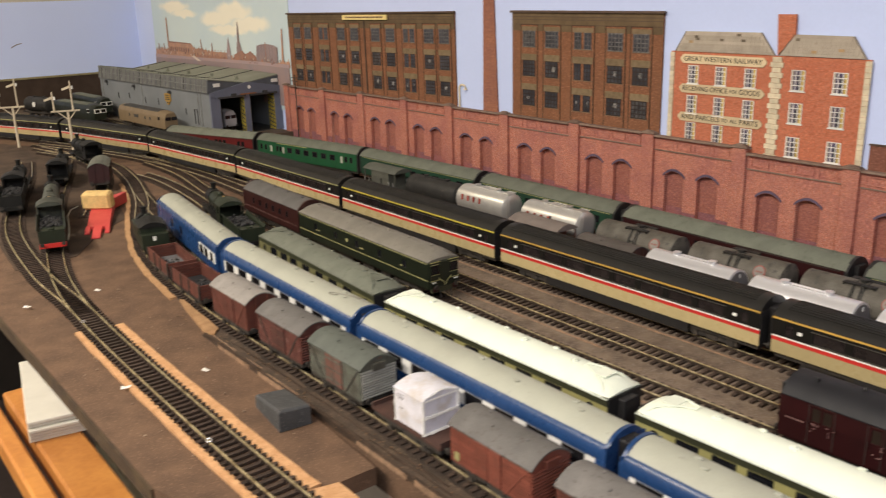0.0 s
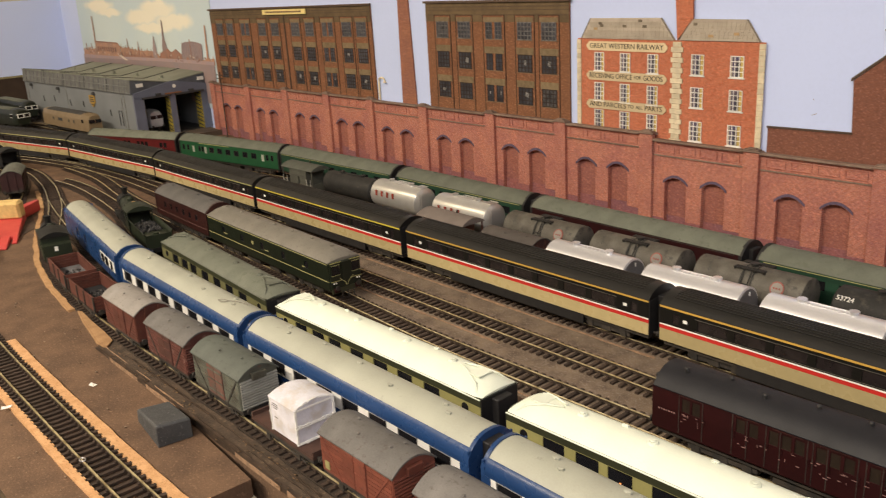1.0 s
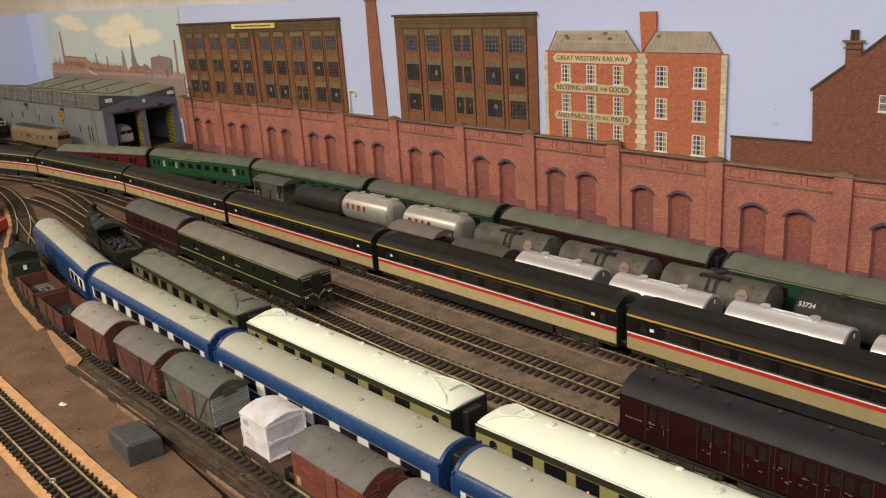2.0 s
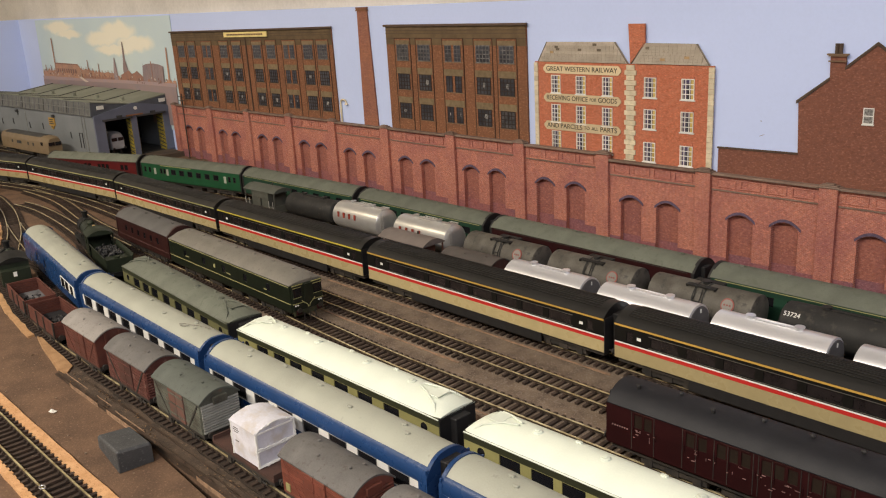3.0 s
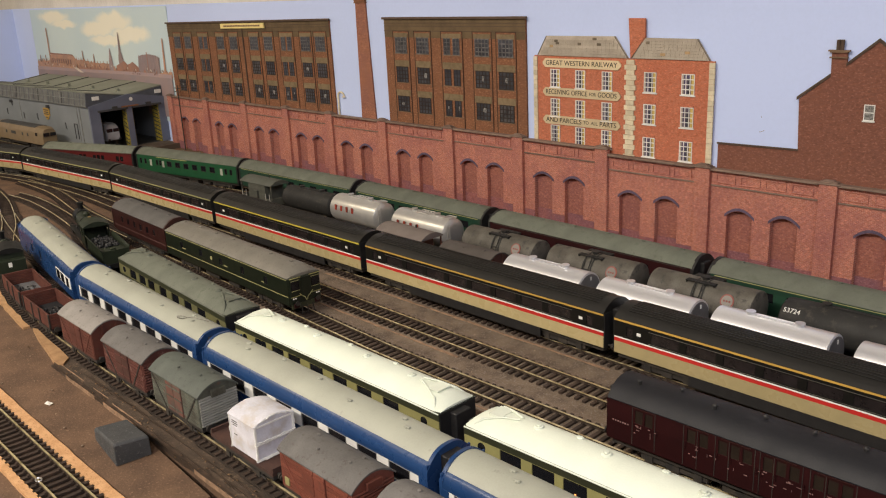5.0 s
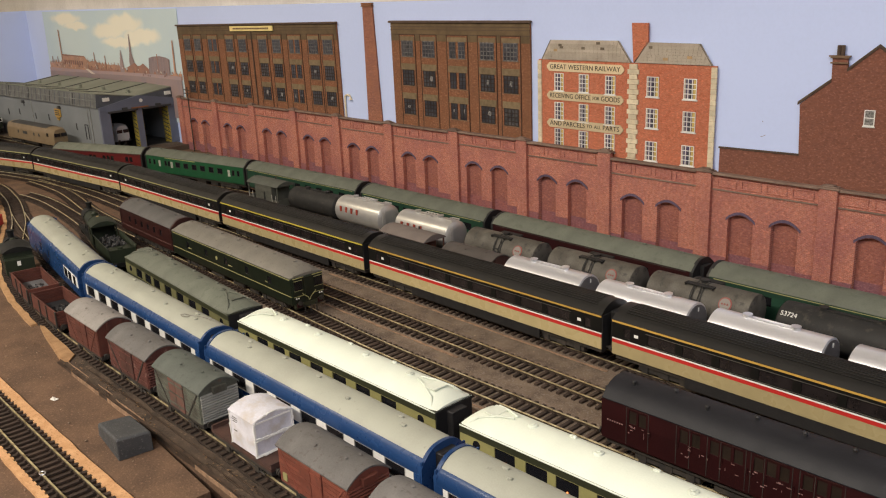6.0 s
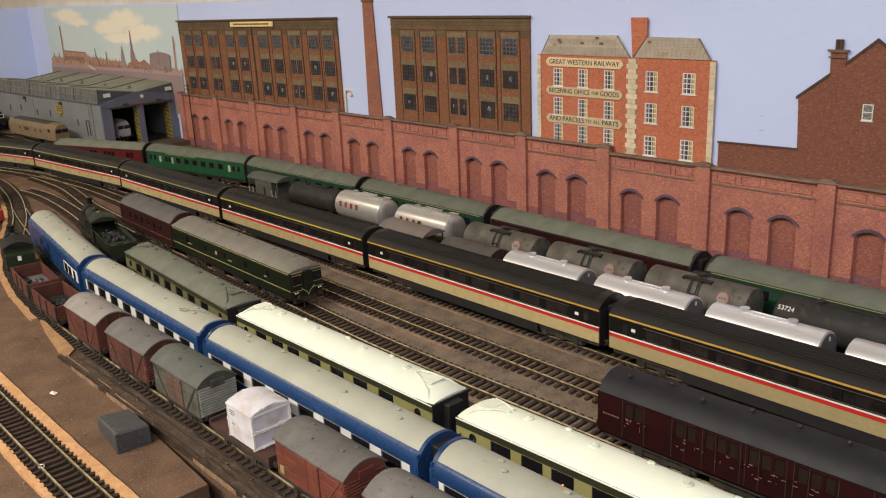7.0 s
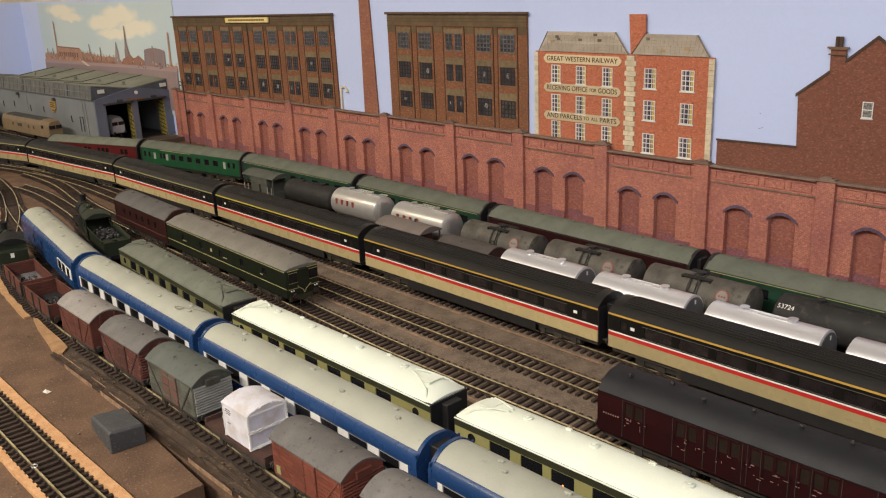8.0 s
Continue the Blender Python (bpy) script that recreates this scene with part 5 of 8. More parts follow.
M["sooty_floor"] = mat("sooty_wagon_floor", (0.020, 0.020, 0.022), 0.7, scale=120)
M["wagon_floor"] = mat("dusty_wagon_floor", (0.13, 0.13, 0.135), 0.8, scale=120, alt=(0.07, 0.065, 0.065))


def open_wagon(m, label, floor_m, L=0.077):
    root = thing("open_wagon", label, "goods wagon", "goods wagons", m=m)
    half, z0, z1 = 0.0155, 0.0160, 0.0308
    bm = bmesh.new()
    box(bm, 0, 0, z0, L, 2 * half, 0.001)
    part("floor", bm, floor_m, root)
    for i in range(5):
        z = z0 + (z1 - z0) * i / 5
        h = (z1 - z0) / 5 - 0.0003
        for y in (-1, 1):
            bm = bmesh.new()
            box(bm, 0, y * (half - 0.0007), z, L, 0.0014, h)
            part("plank", bm, M["bauxite"], root)
        for s in (-1, 1):
            bm = bmesh.new()
            box(bm, s * (L / 2 - 0.0007), 0, z, 0.0014, 2 * half - 0.003, h)
            part("plank", bm, M["bauxite"], root)
    for s in (-1, 1):
        for y in (-1, 1):
            bm = bmesh.new()
            box(bm, s * (L / 2 - 0.0005), y * (half + 0.0002), z0, 0.0026, 0.0012, z1 - z0 + 0.0003)
            part("corner_plate", bm, M["under"], root)
            bm = bmesh.new()
            box(bm, s * 0.011, y * (half + 0.0004), z0, 0.0014, 0.0012, z1 - z0)
            part("door_post", bm, M["under"], root)
    bm = bmesh.new()
    rng = random.Random(4)
    for i in range(70):
        x, y = rng.gauss(0.004, L * 0.13), rng.gauss(0.001, half * 0.34)
        if abs(x) < L / 2 - 0.004 and abs(y) < half - 0.004:
            q = rng.uniform(0.0008, 0.0022)
            bmesh.ops.create_icosphere(bm, subdivisions=1, radius=q, matrix=Matrix.Translation((x, y, z0 + 0.001 + q * 0.4)) @ Euler((rng.random() * 3, rng.random() * 3, 0)).to_matrix().to_4x4() @ Matrix.Diagonal((1.2, 0.8, 0.7, 1)))
    tagged(part("load", bm, M["coal"], root, "thin load of coal"), kind="stuff")
    wagon_chassis(root, L)
    return root


open_wagon(LT.seat(-0.3170, 0.072), "red-brown five-plank open wagon with a little coal", M["sooty_floor"])
open_wagon(LT.seat(-0.4050, 0.072), "red-brown five-plank open wagon with a dusty grey floor", M["wagon_floor"])

# flat wagon and the white sheeted container on it
M["dark_deck"] = mat("dirty_brown_deck", (0.085, 0.040, 0.029), 0.75, scale=90, alt=(0.05, 0.028, 0.022))
flat = thing("flat_wagon", "short red-brown flat wagon", "goods wagon", "goods wagons", m=LT.seat(0.0465, 0.074))
bm = bmesh.new()
box(bm, 0, 0, 0.0165, 0.076, 0.031, 0.0022)
part("deck", bm, M["dark_deck"], flat)
for s in (-1, 1):
    bm = bmesh.new()
    box(bm, s * 0.0372, 0, 0.0187, 0.0014, 0.030, 0.0030)
    part("end_board", bm, M["dark_deck"], flat)
wagon_chassis(flat, 0.074)
M["container"] = mat("dirty_white_container", (0.69, 0.68, 0.73), 0.7, var=0.22, scale=80, speck=(0.50, 0.43, 0.35), speck_size=75, speck_at=(0.50, 0.72))
cont = thing("container", "dirty white furniture container riding on a flat wagon", "container", m=LT.seat(0.0510, 0.04))
bm = bmesh.new()
h, z0, z1, zt = 0.0146, 0.0188, 0.0430, 0.0468
prism(bm, [(-h, z0), (h, z0), (h, z1), (h * 0.6, z1 + (zt - z1) * 0.66), (0, zt), (-h * 0.6, z1 + (zt - z1) * 0.66), (-h, z1)], -0.0150, 0.0150)
part("body", bm, M["container"], cont, bevel=0.0008)
bm = bmesh.new()
prism(bm, arc_profile(h + 0.0006, z1 + 0.0004, zt + 0.0006), -0.0157, 0.0157)
part("roof", bm, M["container"], cont, smooth=True)
for s in (-1, 1):
    bm = bmesh.new()
    box(bm, s * 0.0153, 0, z0 + 0.011, 0.0014, 2 * h, 0.0014)
    for y in (-1, 1):
        box(bm, s * 0.0153, y * (h - 0.0006), z0, 0.0012, 0.0012, z1 - z0)
    for zz in (z0, z1 - 0.0010):
        box(bm, s * 0.0153, 0, zz, 0.0012, 2 * h - 0.003, 0.0012)
    part("end_framing", bm, M["white"], cont)
rng = random.Random(31)
frayed = []
for sx in (-1, 1):
    for y in (-1, 1):
        frayed.append([Vector((sx * 0.0154, y * h, z0 + (z1 - z0) * i / 14)) for i in range(15)])
    for z in (z0 + 0.0005, z0 + 0.0115, z0 + 0.0130):
        frayed.append([Vector((sx * 0.0160, -h + 2 * h * i / 14, z)) for i in range(15)])
    frayed.append([Vector((sx * 0.0157, h * u, z1 + (zt - z1) * (1 - u * u))) for u in [-1 + i / 8 for i in range(17)]])
for q in frayed:
    bm = bmesh.new()
    q = [v + Vector((rng.uniform(-0.0003, 0.0005), rng.uniform(-0.0003, 0.0003), rng.uniform(-0.0003, 0.0003))) for v in q]
    for a, b in zip(q, q[1:]):
        rod(bm, a, b, rng.uniform(0.0002, 0.0006), 5)
    part("frayed_edge", bm, M["white"], cont, "frayed white paper edge")
bm = bmesh.new()
for z, w in ((0.0395, 0.0060), (0.0380, 0.0072), (0.0365, 0.0050), (0.0300, 0.0040)):
    box(bm, -0.0085, -h - 0.0001, z, w, 0.0004, 0.0004)
part("lettering", bm, M["tank_dirty"], cont)


def tank_wagon(m, label, paint, L=0.098, R=0.0175, cz=0.0345, mark=None, frame_m=None, group="tank wagons", yellow=False, ends=None):
    root = thing("tank_wagon", label, "tank wagon", group, m=m)
    bm = bmesh.new()
    e = 0.003
    grimy = paint is M["tank_dirty"]
    flat_end = grimy or paint is M["silver"]
    lathe_x(bm, [(-L / 2, R * 0.93), (-L / 2 + 0.0006, R), (L / 2 - 0.0006, R), (L / 2, R * 0.93)] if flat_end else [(-L / 2, R * 0.55), (-L / 2 + e * 0.4, R * 0.85), (-L / 2 + e, R * 0.98), (-L / 2 + 2 * e, R), (L / 2 - 2 * e, R), (L / 2 - e, R * 0.98), (L / 2 - e * 0.4, R * 0.85), (L / 2, R * 0.55)], 0, cz)
    tk = part("barrel", bm, paint, root, smooth=True)
    bm = bmesh.new()
    walk_l = 0.027 if grimy else L * 0.38
    if grimy:
        for s in (-1, 1):
            for dy in (0.0052, 0.0068, 0.0084, 0.0100):
                box(bm, 0, s * dy, cz + R - 0.0008, walk_l, 0.0010, 0.0008)
            for dx in (-0.0130, -0.0045, 0.0045, 0.0130):
                box(bm, dx, s * 0.0076, cz + R - 0.0024, 0.0008, 0.0052, 0.0016)
    else:
        box(bm, 0, 0, cz + R - 0.0002, walk_l, 0.0040, 0.0005)
        for s in (-1, 1):
            box(bm, 0, s * 0.0020, cz + R, walk_l, 0.0004, 0.0008)
    part("walkway", bm, M["tank_black"] if grimy else paint, tk)
    for sx in ((-0.05, 0.05) if grimy else ()):
        bm = bmesh.new()
        lathe_x(bm, [(sx * L - 0.0006, R + 0.0004), (sx * L + 0.0006, R + 0.0004)], 0, cz)
        part("tank_strap", bm, M["tank_black"], tk, smooth=True)
    for x in ((0.0,) if grimy else (-L * 0.21, L * 0.21)):
        bm = bmesh.new()
        rod(bm, (x, 0, cz + R - 0.001), (x, 0, cz + R + 0.0018), 0.0032, 14)
        rod(bm, (x, 0, cz + R + 0.0018), (x, 0, cz + R + 0.0024), 0.0038, 14)
        part("filler_hatch", bm, M["tank_black"] if grimy else paint, tk)
    for sx in ((-1, 1) if paint is M["silver"] else ()):
        bm = bmesh.new()
        rod(bm, (sx * (L / 2 - 0.001), 0, cz), (sx * (L / 2 + 0.0004), 0, cz), R * 0.90, 28)
        te = part("tank_end", bm, M["end_grey"], tk, "flat dull grey tank end")
        bm = bmesh.new()
        box(bm, sx * (L / 2 + 0.0006), 0.002, cz + R * 0.58, 0.0008, 0.0012, 0.0032)
        part("end_bracket", bm, M["white"], te)
    fm = frame_m or M["under"]
    bm = bmesh.new()
    for y in (-1, 1):
        box(bm, 0, y * 0.0115, 0.0140, L + 0.006, 0.0022, 0.0032)
    for s in (-1, 1):
        box(bm, s * (L / 2 + 0.0025), 0, 0.0140, 0.0022, 0.026, 0.0032)
        box(bm, s * L * 0.36, 0, 0.0165, 0.007, 0.020, 0.006)
    ch = part("underframe", bm, fm, root)
    bm = bmesh.new()
    box(bm, 0, 0, 0.0118, L * 0.9, 0.018, 0.0022)
    part("floor_frame", bm, M["under"], ch)
    for s in (-1, 1):
        w = wheelset(root, s * L * 0.29)
        for y in (-1, 1):
            bm = bmesh.new()
            box(bm, s * L * 0.29, y * 0.0128, 0.0078, 0.0090, 0.0016, 0.0062)
            g2 = part("axle_guard", bm, M["under"], ch)
            if yellow:
                bm = bmesh.new()
                rod(bm, (s * L * 0.29, y * 0.0132, 0.0100), (s * L * 0.29, y * 0.0150, 0.0100), 0.0016, 10)
                part("axlebox_cover", bm, mat("yellow_axlebox", (0.75, 0.62, 0.02), 0.5), g2) if s < 0 and y < 0 else None
    buffers(root, L / 2 + 0.0035, 0.0165, fm)
    return root


M["grey_face"] = mat("soiled_badge_face", (0.23, 0.21, 0.185), 0.6)
M["faded_red"] = mat("faded_red_badge", (0.25, 0.075, 0.060), 0.6)
M["badge_blue"] = mat("navy_badge", (0.03, 0.035, 0.09), 0.5, bump=0)
M["badge_yellow"] = mat("yellow_badge", (0.65, 0.55, 0.03), 0.5, bump=0)
M["signal_red"] = mat("red_lettering", (0.33, 0.05, 0.03), 0.5, bump=0)
LS, LU = TRACKS["S"], TRACKS["U"]
for x in (0.0150, 0.1235, 0.2320, 0.3405):
    t = tank_wagon(LS.seat(x, 0.105), "shiny silver tank wagon with a round yellow badge", M["silver"], L=0.091, cz=0.0333, frame_m=M["silver"], yellow=True)
    bm = bmesh.new()
    rod(bm, (-0.006, -0.0172, 0.0331), (-0.006, -0.01790, 0.0331), 0.0052, 20)
    b = part("badge", bm, M["badge_blue"], t, "round navy badge with a yellow bar")
    bm = bmesh.new()
    box(bm, -0.006, -0.0182, 0.0316, 0.0130, 0.0006, 0.0030)
    part("badge_bar", bm, M["badge_yellow"], b)
    bm = bmesh.new()
    rod(bm, (0.0385, -0.0142, 0.0115), (0.0385, -0.0152, 0.0115), 0.0040, 16)
    part("brake_wheel", bm, M["white"], t, "white spoked handbrake wheel")
for x in (-0.3270, -0.2080):
    t = tank_wagon(LU.seat(x, 0.09), "pale silver tank wagon with four red painted marks", M["pale_silver"], L=0.092, R=0.0176, cz=0.0345)
    bm = bmesh.new()
    zt = 0.0345 + 0.0176
    for px, pw in ((0.0, 0.020), (0.038, 0.012)):
        for dy in (-0.006, 0.006):
            rod(bm, (px - pw / 2, dy, zt + 0.0005), (px + pw / 2, dy, zt + 0.0005), 0.0005, 6)
        for k in range(5):
            dx = -pw / 2 + pw * k / 4
            rod(bm, (px + dx, -0.006, zt + 0.0005), (px + dx, 0.006, zt + 0.0005), 0.0004, 6)
    part("catwalk", bm, M["pale_silver"], t, "small open catwalk on the tank")
    bm = bmesh.new()
    for dy in (-0.0125, -0.0085):
        rod(bm, (0.0475, dy, 0.0170), (0.0475, dy, zt - 0.004), 0.0004, 6)
    for k in range(9):
        rod(bm, (0.0475, -0.0125, 0.0185 + k * 0.0033), (0.0475, -0.0085, 0.0185 + k * 0.0033), 0.0003, 6)
    part("ladder", bm, M["pale_silver"], t, "end ladder")
    for i in range(4):
        bm = bmesh.new()
        box(bm, -0.0300 + i * 0.0110, -0.0175, 0.0358, 0.0030, 0.0012, 0.0066)
        part("painted_mark", bm, M["signal_red"], t, "red painted block mark")
for x, lab in ((-0.430, "black"), (-0.0865, "dirty"), (0.0305, "dirty"), (0.146, "dirty")):
    t = tank_wagon(LU.seat(x, 0.09), "grimy grey tank wagon with an oval red badge" if lab == "dirty" else "small sooty black tank wagon", M["tank_dirty"] if lab == "dirty" else M["tank_black"], L=0.098 if lab == "dirty" else 0.104, R=0.0165 if lab == "dirty" else 0.0155, cz=0.0335 if lab == "dirty" else 0.0330)
    if lab == "dirty":
        bm = bmesh.new()
        up = radians(26)
        n = Vector((0, -math.cos(up), math.sin(up)))
        c0 = Vector((0.028, 0, 0.0335))
        rod(bm, c0 + n * 0.0158, c0 + n * 0.0169, 0.0060, 22)
        b = part("badge", bm, M["faded_red"], t, "oval badge with a red rim")
        bm = bmesh.new()
        rod(bm, c0 + n * 0.0160, c0 + n * 0.0172, 0.0049, 22)
        part("badge_face", bm, M["grey_face"], b)
        for k in (-1, 0, 1):
            bm = bmesh.new()
            rod(bm, c0 + n * 0.0172 + Vector((k * 0.0024, 0, 0)), c0 + n * 0.0175 + Vector((k * 0.0024, 0, 0)), 0.0009, 8)
            part("badge_mark", bm, M["faded_red"], b)
        bm = bmesh.new()
        for k in (-1, 1):
            rod(bm, (k * 0.0030, -0.0105, 0.0490), (k * 0.0030, -0.0172, 0.0390), 0.0005, 6)
            rod(bm, (k * 0.0030, -0.0172, 0.0390), (k * 0.0030, -0.0178, 0.0170), 0.0005, 6)
        for k in range(7):
            u = k / 6
            rod(bm, (-0.0030, -0.0174 - 0.0004 * u, 0.0390 - 0.021 * u), (0.0030, -0.0174 - 0.0004 * u, 0.0390 - 0.021 * u), 0.0004, 6)
        part("ladder", bm, M["tank_black"], t)
t = tank_wagon(LU.seat(0.2730, 0.10), "black tank wagon with small white numerals", M["tank_black"], L=0.114, R=0.0165, cz=0.0345)
tilt = 39
lettering("numerals", "53724", 0.0054, M["white"], t, pose(-0.0455, -0.0166 * math.cos(radians(tilt)) - 0.0002, 0.0345 + 0.0166 * math.sin(radians(tilt)) + 0.0002, 90 - tilt))


# brake vans and the brown van ahead of the silver tanks
def brake_van(m, label, body, roof, L=0.072, deck=None, rails=None):
    root = thing("brake_van", label, "goods wagon", "goods wagons", m=m)
    half, z0, z1 = 0.0148, 0.0165, 0.0455
    bm = bmesh.new()
    box(bm, 0.002, 0, z0, L * 0.56, 2 * half, z1 - z0)
    cab = part("cabin", bm, body, root)
    for i in range(7):
        for y in (-1, 1):
            bm = bmesh.new()
            box(bm, 0.002, y * (half + 0.0001), z0 + 0.0003 + (z1 - z0) * i / 7, L * 0.55, 0.0006, (z1 - z0) / 7 - 0.0005)
            part("plank", bm, body, cab)
    for y in (-1, 1):
        bm = bmesh.new()
        box(bm, 0.002, y * (half + 0.0014), z0 + 0.009, 0.0085, 0.0036, 0.0105)
        part("lookout", bm, body, cab, bevel=0.0003)
    for s in (-1, 1):
        for y in (-1, 1):
            bm = bmesh.new()
            box(bm, s * (L / 2 - 0.0008), y * (half - 0.0008), z0, 0.0014, 0.0014, z1 - z0)
            part("veranda_post", bm, body, root)
            bm = bmesh.new()
            box(bm, s * (L * 0.40), y * (half - 0.0004), z0, L * 0.17, 0.0009, 0.0095)
            part("veranda_side", bm, body, root)
        bm = bmesh.new()
        box(bm, s * (L / 2 - 0.0006), 0, z0, 0.0012, 2 * half, 0.0100)
        part("veranda_end", bm, body, root)
    bm = bmesh.new()
    prism(bm, arc_profile(half + 0.0012, z1, z1 + 0.0058), -L / 2 - 0.0015, L / 2 + 0.0015)
    rf = part("roof", bm, roof, root, smooth=True)
    bm = bmesh.new()
    rod(bm, (0.008, 0.004, z1 + 0.004), (0.008, 0.004, z1 + 0.0085), 0.0011, 8)
    part("stove_pipe", bm, M["under"], rf)
    for y in (-1, 1):
        bm = bmesh.new()
        box(bm, 0, y * (half + 0.0006), 0.0090, L * 0.94, 0.0030, 0.0009)
        part("footboard", bm, deck or M["under"], root)
        for x in (-L * 0.46, -L * 0.33, L * 0.33, L * 0.46) if rails else ():
            bm = bmesh.new()
            rod(bm, (x, y * (half + 0.0012), z0 + 0.001), (x, y * (half + 0.0012), z0 + 0.017), 0.0005, 6)
            part("handrail", bm, rails, root, "dirty white handrail")
    wagon_chassis(root, L, 0.52)
    return root


M["van_brown"] = mat("dull_brown_wood", (0.135, 0.055, 0.035), 0.7, var=0.25, scale=60)
M["roof_brown"] = mat("brown_grey_roof", (0.20, 0.165, 0.145), 0.7, var=0.2, scale=50)
brake_van(LS.seat(-0.181, 0.072), "dull brown brake van with a pale brown-grey roof", M["van_brown"], M["roof_brown"])
box_van(LS.seat(-0.084, 0.070), "dark brown box van with a brown-grey roof", mat("dark_brown_wood", (0.085, 0.035, 0.026), 0.7, scale=60), mat("sooty_brown_roof", (0.10, 0.085, 0.075), 0.7, scale=50))
brake_van(LU.seat(-0.541, 0.072), "grimy grey brake van with an open veranda", mat("grimy_grey_wood", (0.090, 0.090, 0.072), 0.7, scale=60), mat("grimy_grey_roof", (0.10, 0.105, 0.085), 0.7, scale=50), rails=mat("dirty_white_rail", (0.45, 0.43, 0.38), 0.6))


# ---- steam engines ----
def driving_wheel(parent, x, y, r):
    bm = bmesh.new()
    n = 20
    for i in range(n):
        a, b = 2 * math.pi * i / n, 2 * math.pi * (i + 1) / n
        prism(bm, [(x + r * math.cos(a), RAIL + r + r * math.sin(a)), (x + r * math.cos(b), RAIL + r + r * math.sin(b)), (x + 0.84 * r * math.cos(b), RAIL + r + 0.84 * r * math.sin(b)), (x + 0.84 * r * math.cos(a), RAIL + r + 0.84 * r * math.sin(a))], y - 0.0012, y + 0.0012, "y")
    for i in range(8):
        a = 2 * math.pi * i / 8
        rod(bm, (x, y, RAIL + r), (x + 0.9 * r * math.cos(a), y, RAIL + r + 0.9 * r * math.sin(a)), 0.0007, 5)
    rod(bm, (x, y - 0.0016, RAIL + r), (x, y + 0.0016, RAIL + r), 0.0022, 10)
    part("driving_wheel", bm, M["loco_black"], parent)


def steam_engine(m, label, paint, L=0.125, tank=False, brass=True, r=0.0105, group="steam engines"):
    """x runs forward, to the smokebox."""
    root = thing("steam_engine", label, "steam engine", group, m=m)
    half = 0.0150
    cab0, cab1 = -L / 2, -L / 2 + (0.034 if tank else 0.027)
    bm = bmesh.new()
    box(bm, 0, 0, 0.0175, L, 2 * half, 0.0016)
    box(bm, 0.004, 0, 0.0095, L * 0.90, 0.0100, 0.0080)
    part("running_plate", bm, M["loco_black"], root)
    bm = bmesh.new()
    lathe_x(bm, [(cab1 - 0.002, 0.0120), (cab1 + 0.024, 0.0115), (L / 2 - 0.024, 0.0100)], 0, 0.0315, 24)
    bo = part("boiler", bm, paint, root, smooth=True)
    bm = bmesh.new()
    lathe_x(bm, [(L / 2 - 0.024, 0.0104), (L / 2 - 0.005, 0.0104), (L / 2 - 0.0035, 0.0090)], 0, 0.0315, 24)
    box(bm, L / 2 - 0.014, 0, 0.0185, 0.018, 0.0130, 0.008)
    sb = part("smokebox", bm, M["loco_black"], root, smooth=True)
    bm = bmesh.new()
    rod(bm, (L / 2 - 0.0035, 0, 0.0315), (L / 2 - 0.0022, 0, 0.0315), 0.0066, 20, 0.0055)
    part("smokebox_door", bm, M["loco_black"], sb)
    bm = bmesh.new()
    x = L / 2 - 0.014
    rod(bm, (x, 0, 0.0395), (x, 0, 0.0425), 0.0048, 16, 0.0033)
    rod(bm, (x, 0, 0.0425), (x, 0, 0.0490), 0.0033, 16, 0.0036)
    rod(bm, (x, 0, 0.0490), (x, 0, 0.0505), 0.0044, 16)
    part("chimney", bm, M["loco_black"], sb, smooth=True)
    bm = bmesh.new()
    x = 0.004
    rod(bm, (x, 0, 0.0390), (x, 0, 0.0445), 0.0044, 16, 0.0042)
    rod(bm, (x, 0, 0.0445), (x, 0, 0.0468), 0.0042, 16, 0.0020)
    part("dome", bm, paint, bo, smooth=True)
    bm = bmesh.new()
    x = cab1 + 0.016
    rod(bm, (x, 0, 0.0400), (x, 0, 0.0455), 0.0030, 14, 0.0018)
    part("safety_valve", bm, M["brass"] if brass else M["loco_black"], bo, smooth=True)
    for bx, br in ((cab1 + 0.010, 0.0121), (cab1 + 0.032, 0.0117), (L / 2 - 0.028, 0.0106)):
        bm = bmesh.new()
        lathe_x(bm, [(bx - 0.0005, br), (bx + 0.0005, br)], 0, 0.0315, 24)
        part("boiler_band", bm, M["loco_black"], bo)
    # cab: two sides with an opening, a front sheet and a curved roof
    for y in (-1, 1):
        bm = bmesh.new()
        plate(bm, [cab0 + 0.003, cab0 + 0.010, cab0 + 0.019, cab1], [0.0188, 0.0300, 0.0395, 0.0425], [(1, 1)], y * (half - 0.0010), y * (half - 0.0001))
        part("cab_side", bm, paint, root)
    bm = bmesh.new()
    box(bm, cab1, 0, 0.0188, 0.0010, 2 * half - 0.002, 0.0237)
    part("cab_front", bm, paint, root)
    for y in (-0.0088, 0.0088):
        bm = bmesh.new()
        rod(bm, (cab1 - 0.0010, y, 0.0375), (cab1 + 0.0010, y, 0.0375), 0.0028, 12)
        part("cab_window", bm, M["glass"], root)
    bm = bmesh.new()
    prism(bm, [(y, z) for y, z in arc_profile(half + 0.0006, 0.0425, 0.0478)], cab0 - 0.001, cab1 + 0.003)
    part("cab_roof", bm, M["loco_black"] if tank else paint, root, smooth=True)
